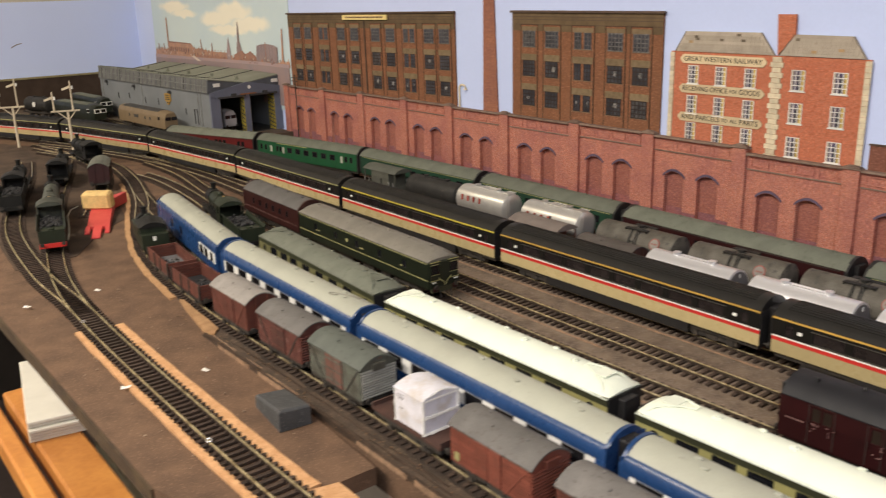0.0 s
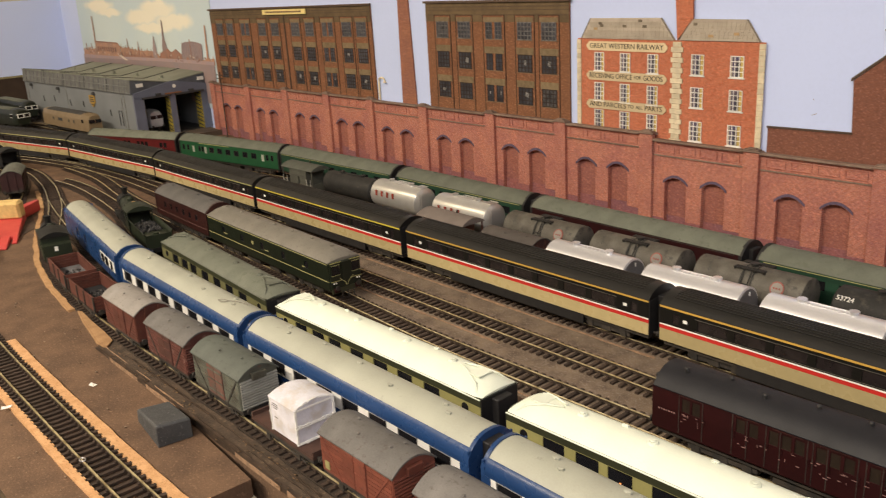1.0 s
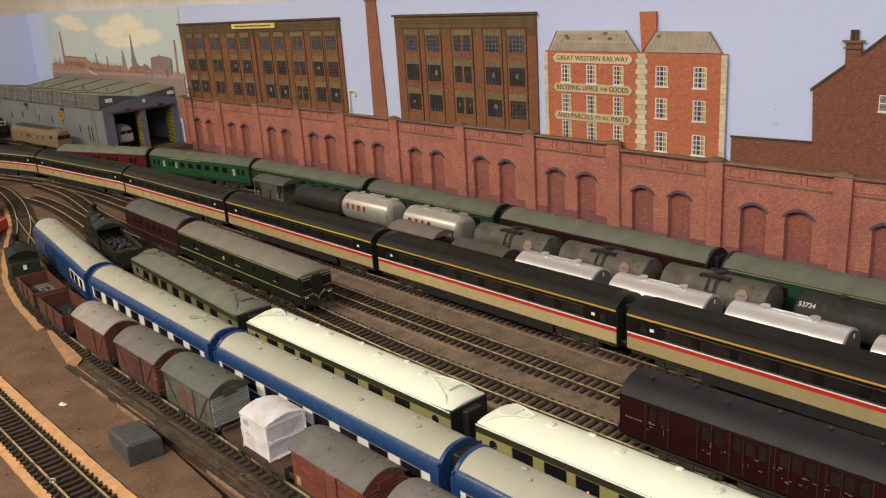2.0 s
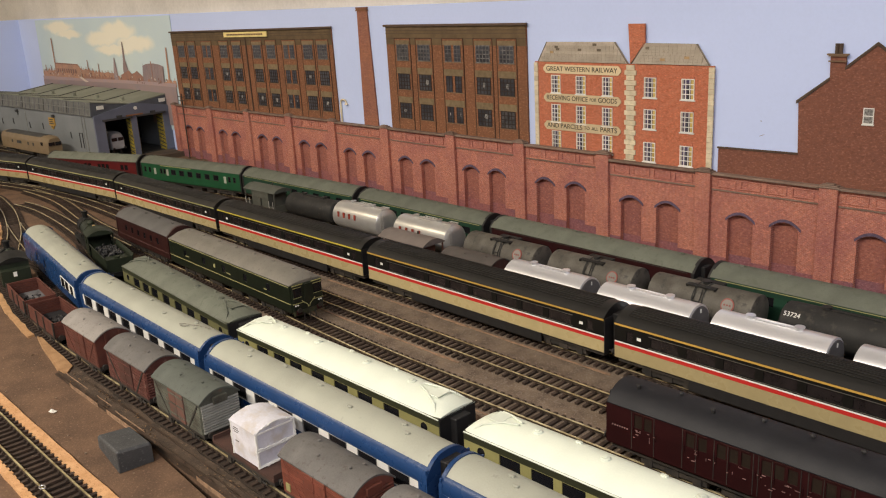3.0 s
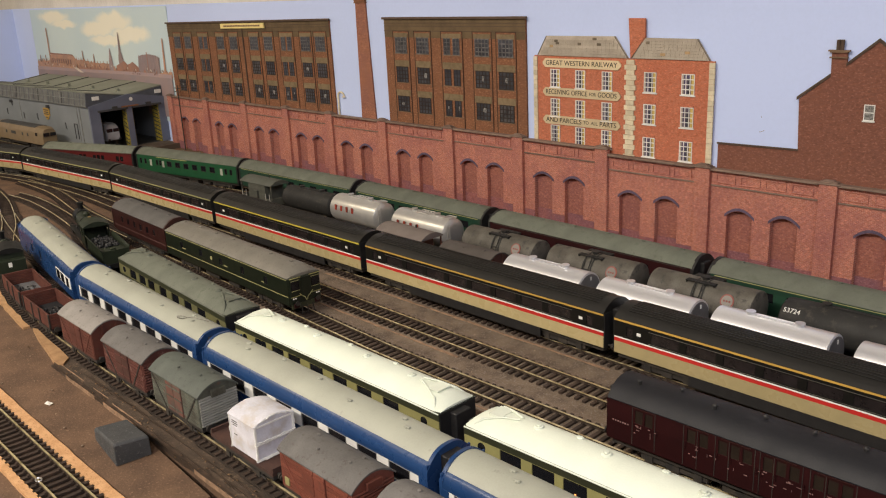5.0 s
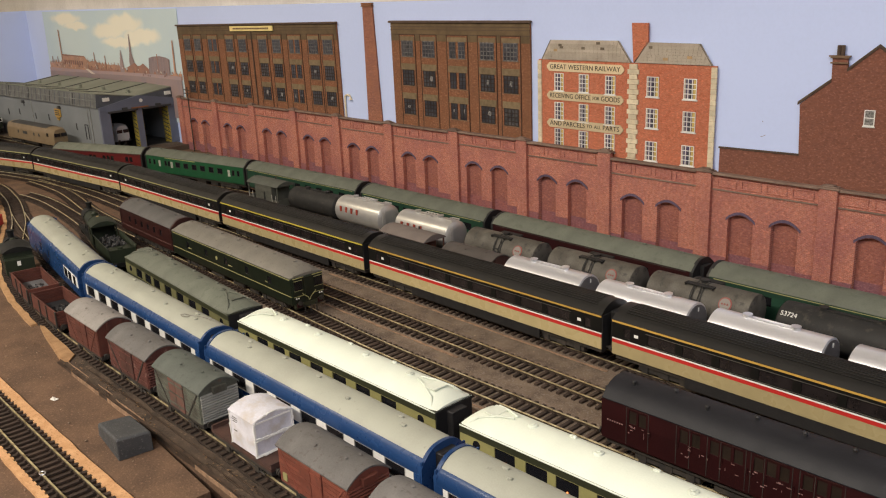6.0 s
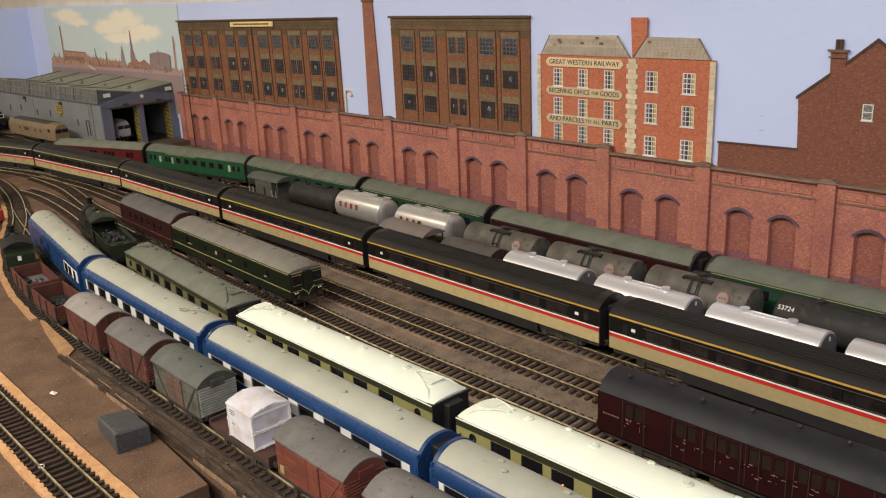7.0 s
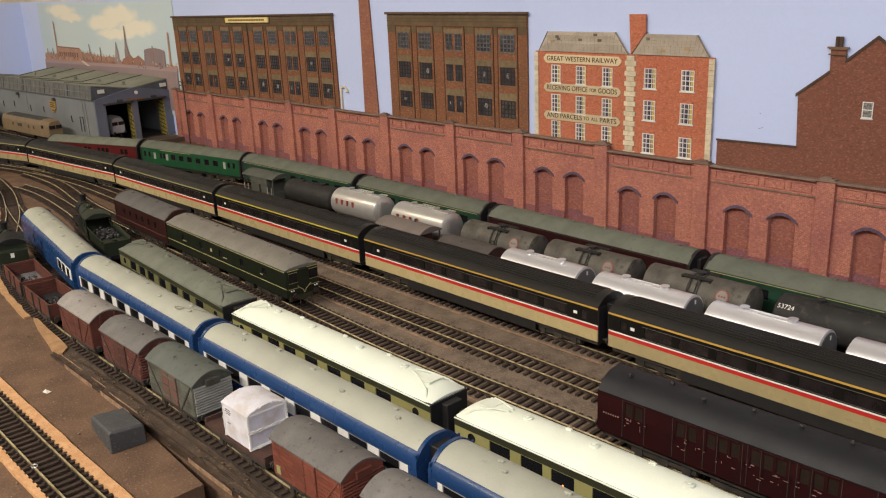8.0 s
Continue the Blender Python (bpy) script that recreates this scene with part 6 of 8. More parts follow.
    if tank:
        for y in (-1, 1):
            bm = bmesh.new()
            box(bm, cab1 + 0.024, y * 0.0112, 0.0190, 0.046, 0.0072, 0.0165)
            part("side_tank", bm, paint, root, bevel=0.0006)
        bm = bmesh.new()
        box(bm, cab0 - 0.003, 0, 0.0190, 0.0130, 2 * half - 0.0006, 0.0170)
        box(bm, cab0 + 0.0020, 0, 0.0350, 0.0020, 2 * half - 0.0006, 0.0080)
        bk = part("bunker", bm, paint, root, bevel=0.0004)
        bm = bmesh.new()
        box(bm, cab0 - 0.0097, 0.001, 0.0290, 0.0008, 0.0036, 0.0050)
        part("lamp", bm, M["white"], bk, "white tail lamp")
    for i in range(3):
        x = -L * 0.20 + i * L * 0.22
        for y in (-0.0088, 0.0088):
            driving_wheel(root, x, y, r)
    for y in (-0.0112, 0.0112):
        bm = bmesh.new()
        box(bm, 0.002, y, RAIL + r - 0.004, L * 0.46, 0.0009, 0.0018)
        part("coupling_rod", bm, M["wheel"], root)
        bm = bmesh.new()
        rod(bm, (L / 2 - 0.022, y, 0.0150), (L / 2 - 0.004, y, 0.0150), 0.0042, 14)
        part("cylinder", bm, M["loco_black"], root)
    bm = bmesh.new()
    box(bm, L / 2, 0, 0.0140, 0.0016, 2 * half, 0.0052)
    part("buffer_beam", bm, M["maroon"], root, "dull red buffer beam")
    buffers(root, L / 2)
    return root


def tender(m, label, paint, L=0.082, red_beam=False):
    root = thing("tender", label, "tender", "steam engines", m=m)
    half = 0.0146
    bm = bmesh.new()
    box(bm, 0, 0, 0.0165, L, 2 * half, 0.0018)
    part("frame", bm, M["loco_black"], root)
    for y in (-1, 1):
        bm = bmesh.new()
        prism(bm, [(y * half, 0.0183), (y * half, 0.0330), (y * (half + 0.0016), 0.0362), (y * (half + 0.0010), 0.0366), (y * (half - 0.0008), 0.0334), (y * (half - 0.0008), 0.0183)], -L / 2 + 0.001, L / 2 - 0.002)
        part("side_sheet", bm, paint, root)
    for s in (-1, 1):
        bm = bmesh.new()
        box(bm, s * (L / 2 - 0.0015), 0, 0.0183, 0.0010, 2 * half - 0.0018, 0.0155 if s < 0 else 0.010)
        part("end_sheet", bm, paint, root)
    bm = bmesh.new()
    box(bm, -L * 0.24, 0, 0.0183, L * 0.42, 2 * half - 0.002, 0.0120)
    part("water_tank", bm, paint, root)
    bm = bmesh.new()
    rod(bm, (-L * 0.34, 0, 0.0303), (-L * 0.34, 0, 0.0335), 0.0032, 12)
    part("filler", bm, paint, root)
    rng = random.Random(9)
    bm = bmesh.new()
    for i in range(150):
        x = rng.uniform(-L * 0.14, L * 0.42)
        y = rng.uniform(-half + 0.002, half - 0.002)
        z = 0.0285 + 0.004 * (1 - (y / half) ** 2) * rng.uniform(0.4, 1.2)
        q = rng.uniform(0.0014, 0.0030)
        bmesh.ops.create_icosphere(bm, subdivisions=1, radius=q, matrix=Matrix.Translation((x, y, z)) @ Euler((rng.random() * 3, rng.random() * 3, 0)).to_matrix().to_4x4() @ Matrix.Diagonal((1, 0.8, 0.7, 1)))
    box(bm, L * 0.14, 0, 0.0183, L * 0.56, 2 * half - 0.003, 0.0105)
    tagged(part("coal_load", bm, M["coal"], root, "heaped black coal"), kind="stuff")
    for i in (-1, 0, 1):
        wheelset(root, i * L * 0.31, 0.0078)
    for y in (-1, 1):
        bm = bmesh.new()
        box(bm, 0, y * 0.0128, 0.0100, L * 0.86, 0.0012, 0.0065)
        part("side_frame", bm, M["loco_black"], root)
    bm = bmesh.new()
    box(bm, -L / 2, 0, 0.0135, 0.0016, 2 * half, 0.0052)
    part("buffer_beam", bm, M["ic_red"] if red_beam else M["loco_black"], root)
    buffers(root, L / 2)
    return root


tender(LW.seat(-0.462, 0.08, True), "dark green tender heaped with coal behind its engine", M["loco_green"])
steam_engine(LW.seat(-0.572, 0.12, True), "dark green tender engine with a brass safety valve", M["loco_green"], 0.125)
steam_engine(LT.seat(-0.522, 0.085, True), "dark green tank engine with a white tail lamp", M["loco_green"], 0.088, tank=True)
LZ, LX, LY = TRACKS["Z"], TRACKS["X"], TRACKS["Y"]
tender(LZ.seat(-0.622, 0.09, True), "dark green tender with a red buffer beam", M["loco_green"], 0.088, red_beam=True)
steam_engine(LZ.seat(-0.762, 0.17, True), "weathered grey-green express engine beside the coal road", mat("weathered_engine_green", (0.062, 0.068, 0.052), 0.6, var=0.3, scale=50, alt=(0.035, 0.036, 0.028)), 0.180)
steam_engine(LX.seat(-0.960, 0.12, True), "grimy black engine waiting on the engine road", M["loco_black"], 0.125, brass=False)
tender(LX.seat(-0.850, 0.08, True), "grimy black tender on the engine road", M["loco_black"], 0.080)
steam_engine(LZ.seat(-1.020, 0.12, True), "sooty black engine standing beyond the signal", M["loco_black"], 0.120, brass=False)
steam_engine(LY.seat(-1.165, 0.12, True), "sooty black engine with a tall chimney", M["loco_black"], 0.115, brass=False)
box_van(LY.seat(-0.930, 0.07), "dark maroon box van with a grey-green roof", mat("deep_maroon_wood", (0.036, 0.009, 0.010), 0.6, scale=60), mat("grey_green_roof", (0.13, 0.135, 0.11), 0.7, scale=50))

# ---- the engine shed and its yard ----
YARD = 0.010
bm = bmesh.new()
prism(bm, [(LEFT, 0.83), (-1.60, 0.925), (-1.42, 0.965), (-1.22, 1.040), (-1.17, 1.075), (-1.155, 1.110), (-1.155, 1.268), (LEFT, 1.270)], -0.001, YARD, "z")
solo("yard_ground", bm, mat("sandy_yard_ground", (0.135, 0.10, 0.070), 0.9, scale=18, fine=900, bump=0.7, alt=(0.085, 0.062, 0.045)), "sandy raised ground of the engine yard", "ground", kind="structure")
bm = bmesh.new()
prism(bm, [(-1.65, 0.72), (-1.30, 0.70), (-1.0, 0.655), (-0.70, 0.60), (-0.56, 0.59), (-0.57, 0.66), (-0.66, 0.715), (-0.71, 0.765), (-0.88, 0.80), (-1.10, 0.855), (-1.40, 0.845)], -0.001, 0.0007, "z")
solo("engine_road_bed", bm, mat("dark_engine_road", (0.088, 0.056, 0.036), 0.85, scale=30, fine=900, bump=0.8, alt=(0.040, 0.027, 0.019)), "dark brown ground between the engine roads", "trackbed", kind="structure")
rng = random.Random(12)
bm = bmesh.new()
pts = [Vector((-1.62, 0.914, 0)), Vector((-1.42, 0.957, 0)), Vector((-1.195, 1.038, 0))]
for i in range(300):
    u = rng.random() * 2
    p = pts[0].lerp(pts[1], u) if u < 1 else pts[1].lerp(pts[2], u - 1)
    k = rng.random()
    q = rng.uniform(0.0022, 0.0042)
    bmesh.ops.create_icosphere(bm, subdivisions=1, radius=q, matrix=Matrix.Translation((p.x + rng.uniform(-0.002, 0.002) + 0.006 * k, p.y - 0.018 * k + rng.uniform(-0.002, 0.002), YARD * (1 - k) + 0.001)) @ Euler((rng.random() * 3, rng.random() * 3, rng.random() * 3)).to_matrix().to_4x4() @ Matrix.Diagonal((1.2, 0.8, 0.7, 1)))
solo("stone_bank", bm, mat("grey_rubble", (0.24, 0.23, 0.20), 0.85, scale=200, bump=0.6), "bank of small grey rubble stones beside the yard", "stones", kind="stuff")

SHED = pose(-1.203, 1.111, YARD, 0, 0, 183.7)
M["shed_grey"] = mat("blue_grey_shed_sheeting", (0.21, 0.225, 0.235), 0.7, var=0.18, scale=12, fine=400)
M["shed_blue"] = mat("slate_blue_shed_front", (0.145, 0.16, 0.215), 0.7, var=0.15, scale=30)
M["shed_roof"] = mat("grey_green_shed_roof", (0.235, 0.245, 0.195), 0.75, var=0.2, scale=14)
M["shed_glaze"] = mat("dusty_roof_glazing", (0.105, 0.105, 0.097), 0.5, scale=45, alt=(0.205, 0.205, 0.19))
M["shed_rib"] = mat("pale_shed_bar", (0.25, 0.255, 0.24), 0.7, scale=80, alt=(0.15, 0.15, 0.14))
M["shed_slate"] = mat("slate_grey_glazing_end", (0.105, 0.115, 0.135), 0.7, scale=40)
M["shed_dark"] = mat("dark_shed_trim", (0.05, 0.05, 0.05), 0.7)


def engine_shed():
    """x runs along the shed away from its doors, y towards the viewer."""
    root = thing("engine_shed", "blue-grey two-road engine shed with glazed eaves, valley roof and open doors", "engine shed", m=SHED)
    SL, SW, E, T, TF, VAL = 0.58, 0.168, 0.090, 0.117, 0.115, 0.1035
    mid = -SW / 2
    bm = bmesh.new()
    box(bm, SL / 2, -0.001, 0, SL, 0.002, E)
    side = part("side_wall", bm, M["shed_grey"], root)
    for x, w in ((0.040, 0.0016), (0.052, 0.0009), (0.330, 0.0012), (0.565, 0.0016)):
        bm = bmesh.new()
        box(bm, x, 0.0006, 0, w, 0.0014, E)
        part("wall_rib", bm, M["shed_rib"], side)
    for x, z in ((0.182, 0.078), (0.372, 0.079), (0.535, 0.080)):
        bm = bmesh.new()
        prism(bm, [(x - 0.005, z), (x + 0.005, z), (x + 0.003, z + 0.006), (x - 0.003, z + 0.006)], 0.0, 0.0050, "y")
        rod(bm, (x, 0.001, z + 0.006), (x, 0.001, z - 0.007), 0.0008, 6)
        part("wall_lamp", bm, M["shed_dark"], side, "small black wall lamp")
    for x, z in ((0.112, 0.052), (0.245, 0.062), (0.315, 0.060), (0.405, 0.064), (0.470, 0.060)):
        bm = bmesh.new()
        rod(bm, (x, 0.001, z), (x, 0.001, z - 0.012), 0.0009, 6)
        rod(bm, (x, 0.001, z - 0.012), (x - 0.005, 0.002, z - 0.012), 0.0009, 6)
        part("wall_fitting", bm, M["shed_dark"], side)
    bm = bmesh.new()
    for dx, dz, sx, sz in ((-0.0065, 0, 0.0010, 0.030), (0.0065, 0, 0.0010, 0.030), (0, 0.030, 0.014, 0.0010)):
        box(bm, 0.066 + dx, 0.0008, 0.022 + dz, sx, 0.0014, sz)
    part("side_door_frame", bm, M["shed_dark"], side)
    bm = bmesh.new()
    prism(bm, [(0.180, 0.0605), (0.208, 0.0605), (0.208, 0.0770), (0.180, 0.0770)], 0.0006, 0.0022, "y")
    prism(bm, [(0.190, 0.0530), (0.199, 0.0530), (0.203, 0.0605), (0.186, 0.0605)], 0.0006, 0.0022, "y")
    sg = part("yellow_sign", bm, mat("yellow_depot_sign", (0.40, 0.24, 0.05), 0.7), side, "yellow painted depot sign, unreadable")
    for z, w in ((0.0565, 0.008), (0.0635, 0.022), (0.0675, 0.020), (0.0720, 0.022)):
        bm = bmesh.new()
        box(bm, 0.194, 0.0024, z, w, 0.0006, 0.0018)
        part("letter_bar", bm, M["shed_dark"], sg)
    bm = bmesh.new()
    box(bm, SL / 2, -SW + 0.001, 0, SL, 0.002, E)
    part("back_wall", bm, M["shed_grey"], root)
    bm = bmesh.new()
    prism(bm, [(0, 0), (0, T - 0.004), (mid, VAL - 0.002), (-SW, TF - 0.004), (-SW, 0)], SL - 0.002, SL)
    part("end_wall", bm, M["shed_grey"], root)
    # door end: posts, a low pediment over two openings, and the sloping ends of the glazed sides
    for y0, y1 in ((0.0005, -0.0205), (-0.0765, -0.0885), (-0.1475, -SW)):
        bm = bmesh.new()
        box(bm, -0.0005, (y0 + y1) / 2, 0, 0.005, abs(y1 - y0), 0.081)
        part("door_post", bm, M["shed_blue"], root)
    bm = bmesh.new()
    prism(bm, [(0.0005, 0.081), (-SW - 0.001, 0.081), (-SW - 0.001, E + 0.001), (mid, VAL + 0.0025), (0.0005, E)], -0.004, 0.002)
    gb = part("gable", bm, M["shed_blue"], root)
    for pts in ([(0.004, E), (0.001, T - 0.001), (mid + 0.012, VAL + 0.001), (mid + 0.010, VAL - 0.002)], [(-SW - 0.004, E), (-SW - 0.001, TF - 0.001), (mid - 0.012, VAL + 0.001), (mid - 0.010, VAL - 0.002)]):
        bm = bmesh.new()
        prism(bm, pts, 0.0008, 0.0024)
        part("glazed_end", bm, M["shed_slate"], root, "dark slate end of the glazed side")
    for y, z in ((-0.017, 0.1015), (-SW + 0.017, 0.1000)):
        bm = bmesh.new()
        box(bm, -0.0006, y, z, 0.0028, 0.0135, 0.0070)
        part("white_notice", bm, M["white"], gb)
    bm = bmesh.new()
    rod(bm, (-0.004, mid - 0.004, 0.0955), (-0.0055, mid - 0.004, 0.0955), 0.0036, 14)
    part("clock", bm, M["white"], gb)
    bm = bmesh.new()
    box(bm, -0.0052, mid, 0.0812, 0.0022, 0.036, 0.0024)
    part("number_board", bm, mat("orange_timber_strip", (0.30, 0.13, 0.05), 0.8, scale=80), gb, "orange-brown timber strip over the doors")
    for y0, y1 in ((-0.016, -0.078), (-0.088, -0.152)):
        bm = bmesh.new()
        box(bm, -0.0055, (y0 + y1) / 2, 0.0775, 0.004, abs(y1 - y0), 0.0036)
        box(bm, -0.0060, (y0 + y1) / 2 - 0.004, 0.0810, 0.004, 0.010, 0.0046)
        part("door_runner", bm, M["shed_dark"], root)
    M["hazard"] = mat("worn_yellow_edge", (0.42, 0.32, 0.03), 0.7, scale=300, alt=(0.05, 0.05, 0.03))
    for y, deep in ((-0.0210, 0.004), (-0.0757, 0.016), (-0.0893, 0.005), (-0.1467, 0.024)):
        bm = bmesh.new()
        box(bm, deep / 2 - 0.001, y, 0, deep, 0.0016, 0.079)
        leaf = part("door_edge", bm, M["hazard"], root, "yellow hazard-painted door edge")
        if deep > 0.01:
            for i in range(9):
                bm = bmesh.new()
                z = 0.004 + i * 0.0084
                prism(bm, [(0, z), (deep - 0.002, z + 0.004), (deep - 0.002, z + 0.0064), (0, z + 0.0024)], y + 0.0006, y + 0.0011, "y")
                part("black_stripe", bm, M["shed_dark"], leaf)
    # glazed upright sides in bays, and a deck falling to a valley between them
    for y0, y1, t in ((0.003, 0.000, T), (-SW - 0.003, -SW, TF)):
        out = 1 if y0 > 0 else -1
        bm = bmesh.new()
        prism(bm, [(y0, E - 0.001), (y0 - out * 0.0016, E - 0.001), (y1 - out * 0.0016, t), (y1, t)], 0.001, SL)
        gs = part("glazed_side", bm, M["shed_glaze"], root, "dusty upright eaves glazing")
        if out < 0:
            continue
        for i in range(72):
            bm = bmesh.new()
            x = 0.003 + i * 0.0080
            wide = 0.0028 if i % 14 == 13 else 0.0007
            prism(bm, [(y0, E), (y0 + 0.0006, E), (y1 + 0.0006, t), (y1, t)], x, x + wide)
            part("glazing_bar", bm, M["shed_dark"] if i % 14 == 13 else (M["shed_rib"] if i % 3 else M["shed_slate"]), gs)
        for z in (E + 0.001, t - 0.0016, (E + t) / 2):
            bm = bmesh.new()
            u = (z - E) / (t - E)
            box(bm, SL / 2, y0 + (y1 - y0) * u + 0.0006, z, SL - 0.004, 0.0012, 0.0008)
            part("glazing_rail", bm, M["shed_rib"], gs)
    bm = bmesh.new()
    prism(bm, [(0.002, T), (mid, VAL), (-SW - 0.002, TF), (-SW - 0.002, TF + 0.0016), (mid, VAL + 0.0016), (0.002, T + 0.0016)], 0.001, SL)
    tp = part("roof_deck", bm, M["shed_roof"], root, "grey-green valley roof deck")
    for i in range(5):
        x = 0.118 + i * 0.112
        bm = bmesh.new()
        prism(bm, [(0.002, T + 0.0016), (mid, VAL + 0.0016), (-SW - 0.002, TF + 0.0016), (-SW - 0.002, TF + 0.0028), (mid, VAL + 0.0028), (0.002, T + 0.0028)], x - 0.0012, x + 0.0012)
        part("roof_rib", bm, M["shed_dark"], tp)
    for i in range(5):
        x, y, z = 0.060 + i * 0.112, mid - 0.012, VAL + 0.003
        bm = bmesh.new()
        box(bm, x, y, z - 0.001, 0.0100, 0.0080, 0.0024)
        rod(bm, (x, y, z), (x, y, z + 0.0065), 0.0030, 10)
        rod(bm, (x, y, z + 0.0060), (x, y, z + 0.0080), 0.0052, 10, 0.0026)
        part("roof_cowl", bm, M["shed_roof"], tp)
    bm = bmesh.new()
    box(bm, SL / 2, mid, 0.0002, SL - 0.006, SW - 0.006, 0.0006)
    part("shed_floor", bm, M["shed_dark"], root)
    bm = bmesh.new()
    box(bm, 0.150, -SW + 0.0035, 0.012, 0.030, 0.0015, 0.034)
    part("inner_notice", bm, M["shed_slate"], root, "dark board on the inner wall")
    return root


engine_shed()


def diesel(m, label, paint, roof, L=0.230, front=None, name="diesel_engine", frame_m=None):
    """x runs forward to the cab that is seen."""
    root = thing(name, label, "diesel engine", "diesel engines", m=m)
    half, z0, z1, zt = 0.0172, 0.0165, 0.0420, 0.0510
    bm = bmesh.new()
    prof = [(-half, z0), (half, z0), (half, z1 - 0.004), (half - 0.001, z1), (half * 0.7, zt - 0.0020), (half * 0.3, zt), (-half * 0.3, zt), (-half * 0.7, zt - 0.0020), (-half + 0.001, z1), (-half, z1 - 0.004)]
    rings = []
    for x, k, low in ((-L / 2, 0.80, 0.90), (-L / 2 + 0.008, 0.94, 0.97), (-L / 2 + 0.020, 1, 1), (L / 2 - 0.020, 1, 1), (L / 2 - 0.008, 0.94, 0.97), (L / 2, 0.80, 0.90)):
        rings.append([bm.verts.new((x, y * k, z0 + (z - z0) * low)) for y, z in prof])
    for a, b in zip(rings, rings[1:]):
        for i in range(len(prof)):
            j = (i + 1) % len(prof)
            bm.faces.new((a[i], a[j], b[j], b[i]))
    bm.faces.new(rings[0][::-1])
    bm.faces.new(rings[-1])
    body = part("body", bm, paint, root, smooth=True)
    bm = bmesh.new()
    prism(bm, [(-half * 0.72, zt - 0.0026), (half * 0.72, zt - 0.0026), (half * 0.70, zt - 0.0012), (half * 0.32, zt + 0.0006), (-half * 0.32, zt + 0.0006), (-half * 0.70, zt - 0.0012)], -L / 2 + 0.026, L / 2 - 0.034)
    part("roof_panel", bm, roof, root)
    for y in (-1, 1):
        for x, w in ((-0.050, 0.006), (-0.015, 0.022), (0.030, 0.006), (0.055, 0.006)):
            bm = bmesh.new()
            box(bm, x, y * half, 0.0300, w, 0.0008, 0.0060)
            part("grille", bm, M["shed_dark"], body)
        bm = bmesh.new()
        box(bm, L / 2 - 0.022, y * (half - 0.0003), 0.0335, 0.009, 0.0012, 0.0065)
        part("cab_side_window", bm, M["glass"], body)
        if frame_m:
            bm = bmesh.new()
            box(bm, L / 2 - 0.022, y * (half - 0.0001), 0.0328, 0.0105, 0.0010, 0.0008)
            box(bm, L / 2 - 0.022, y * (half - 0.0001), 0.0400, 0.0105, 0.0010, 0.0008)
            part("window_trim", bm, frame_m, body)
    if front:
        bm = bmesh.new()
        box(bm, L / 2 + 0.0006, 0, z0 + 0.001, 0.0020, 0.0262, 0.0160)
        part("front_panel", bm, front, body, bevel=0.0005)
    for y in (-0.0068, 0.0068):
        bm = bmesh.new()
        box(bm, L / 2 - 0.0004, y, 0.0330, 0.0040, 0.0112, 0.0068)
        w = part("windscreen", bm, M["glass"], body)
        if frame_m:
            bm = bmesh.new()
            for dz in (-0.0010, 0.0068):
                box(bm, L / 2 + 0.0006, y, 0.0330 + dz, 0.0040, 0.0132, 0.0010)
            for dy in (-0.0062, 0.0062):
                box(bm, L / 2 + 0.0006, y + dy, 0.0320, 0.0040, 0.0010, 0.0088)
            part("windscreen_frame", bm, frame_m, w)
    bm = bmesh.new()
    box(bm, 0, 0, 0.0100, L * 0.30, 0.026, 0.0070)
    part("fuel_tank", bm, M["under"], root, bevel=0.0005)
    for s in (-1, 1):
        bogie(root, s * L * 0.33, 0.042)
    buffers(root, L / 2)
    return root


M["sand"] = mat("desert_sand_paint", (0.215, 0.155, 0.088), 0.55, var=0.12)
lift = Matrix.Translation((0, 0, YARD))
diesel(lift @ TRACKS["D"].seat(-1.412, 0.23), "sand-coloured diesel engine with a dark roof outside the shed", M["sand"], M["shed_dark"], 0.238)
diesel(lift @ pose(-1.322, 1.152, 0, 0, 0, 3.7), "diesel engine with a white front inside the shed doorway", mat("greyed_white_paint", (0.42, 0.42, 0.44), 0.6), M["roof_dark"], 0.205, front=mat("greyed_white_front", (0.45, 0.46, 0.48), 0.6))
diesel(lift @ TRACKS["E"].seat(-1.645, 0.21), "dark green diesel engine with white window frames", M["br_green"], M["roof_dull"], 0.205, frame_m=M["white"])
diesel(lift @ pose(-1.770, 1.040, 0, 0, 0, 4), "dark green diesel engine with a grey roof", M["br_green"], M["roof_dull"], 0.200, frame_m=M["white"])
t = tank_wagon(lift @ TRACKS["E"].seat(-1.815, 0.09), "black tank wagon with an oval white badge", M["tank_black"], L=0.090)
bm = bmesh.new()
rod(bm, (0.0, -0.0170, 0.0360), (0.0, -0.0180, 0.0360), 0.0060, 18)
part("badge", bm, M["white"], t)

bm = bmesh.new()
box(bm, LEFT + 0.012, 0.90, YARD, 0.010, 0.60, 0.078)
solo("yard_fence", bm, mat("dark_brown_fence", (0.055, 0.034, 0.022), 0.85, scale=40), "dark brown boundary fence at the end of the yard", "fence", kind="structure")
bm = bmesh.new()
box(bm, LEFT + 0.012, 0.90, YARD + 0.078, 0.016, 0.60, 0.004)
solo("fence_cap", bm, mat("straw_hedge_top", (0.30, 0.26, 0.13), 0.9, scale=60), "straw-coloured coping along the brown fence", "fence cap", kind="structure")


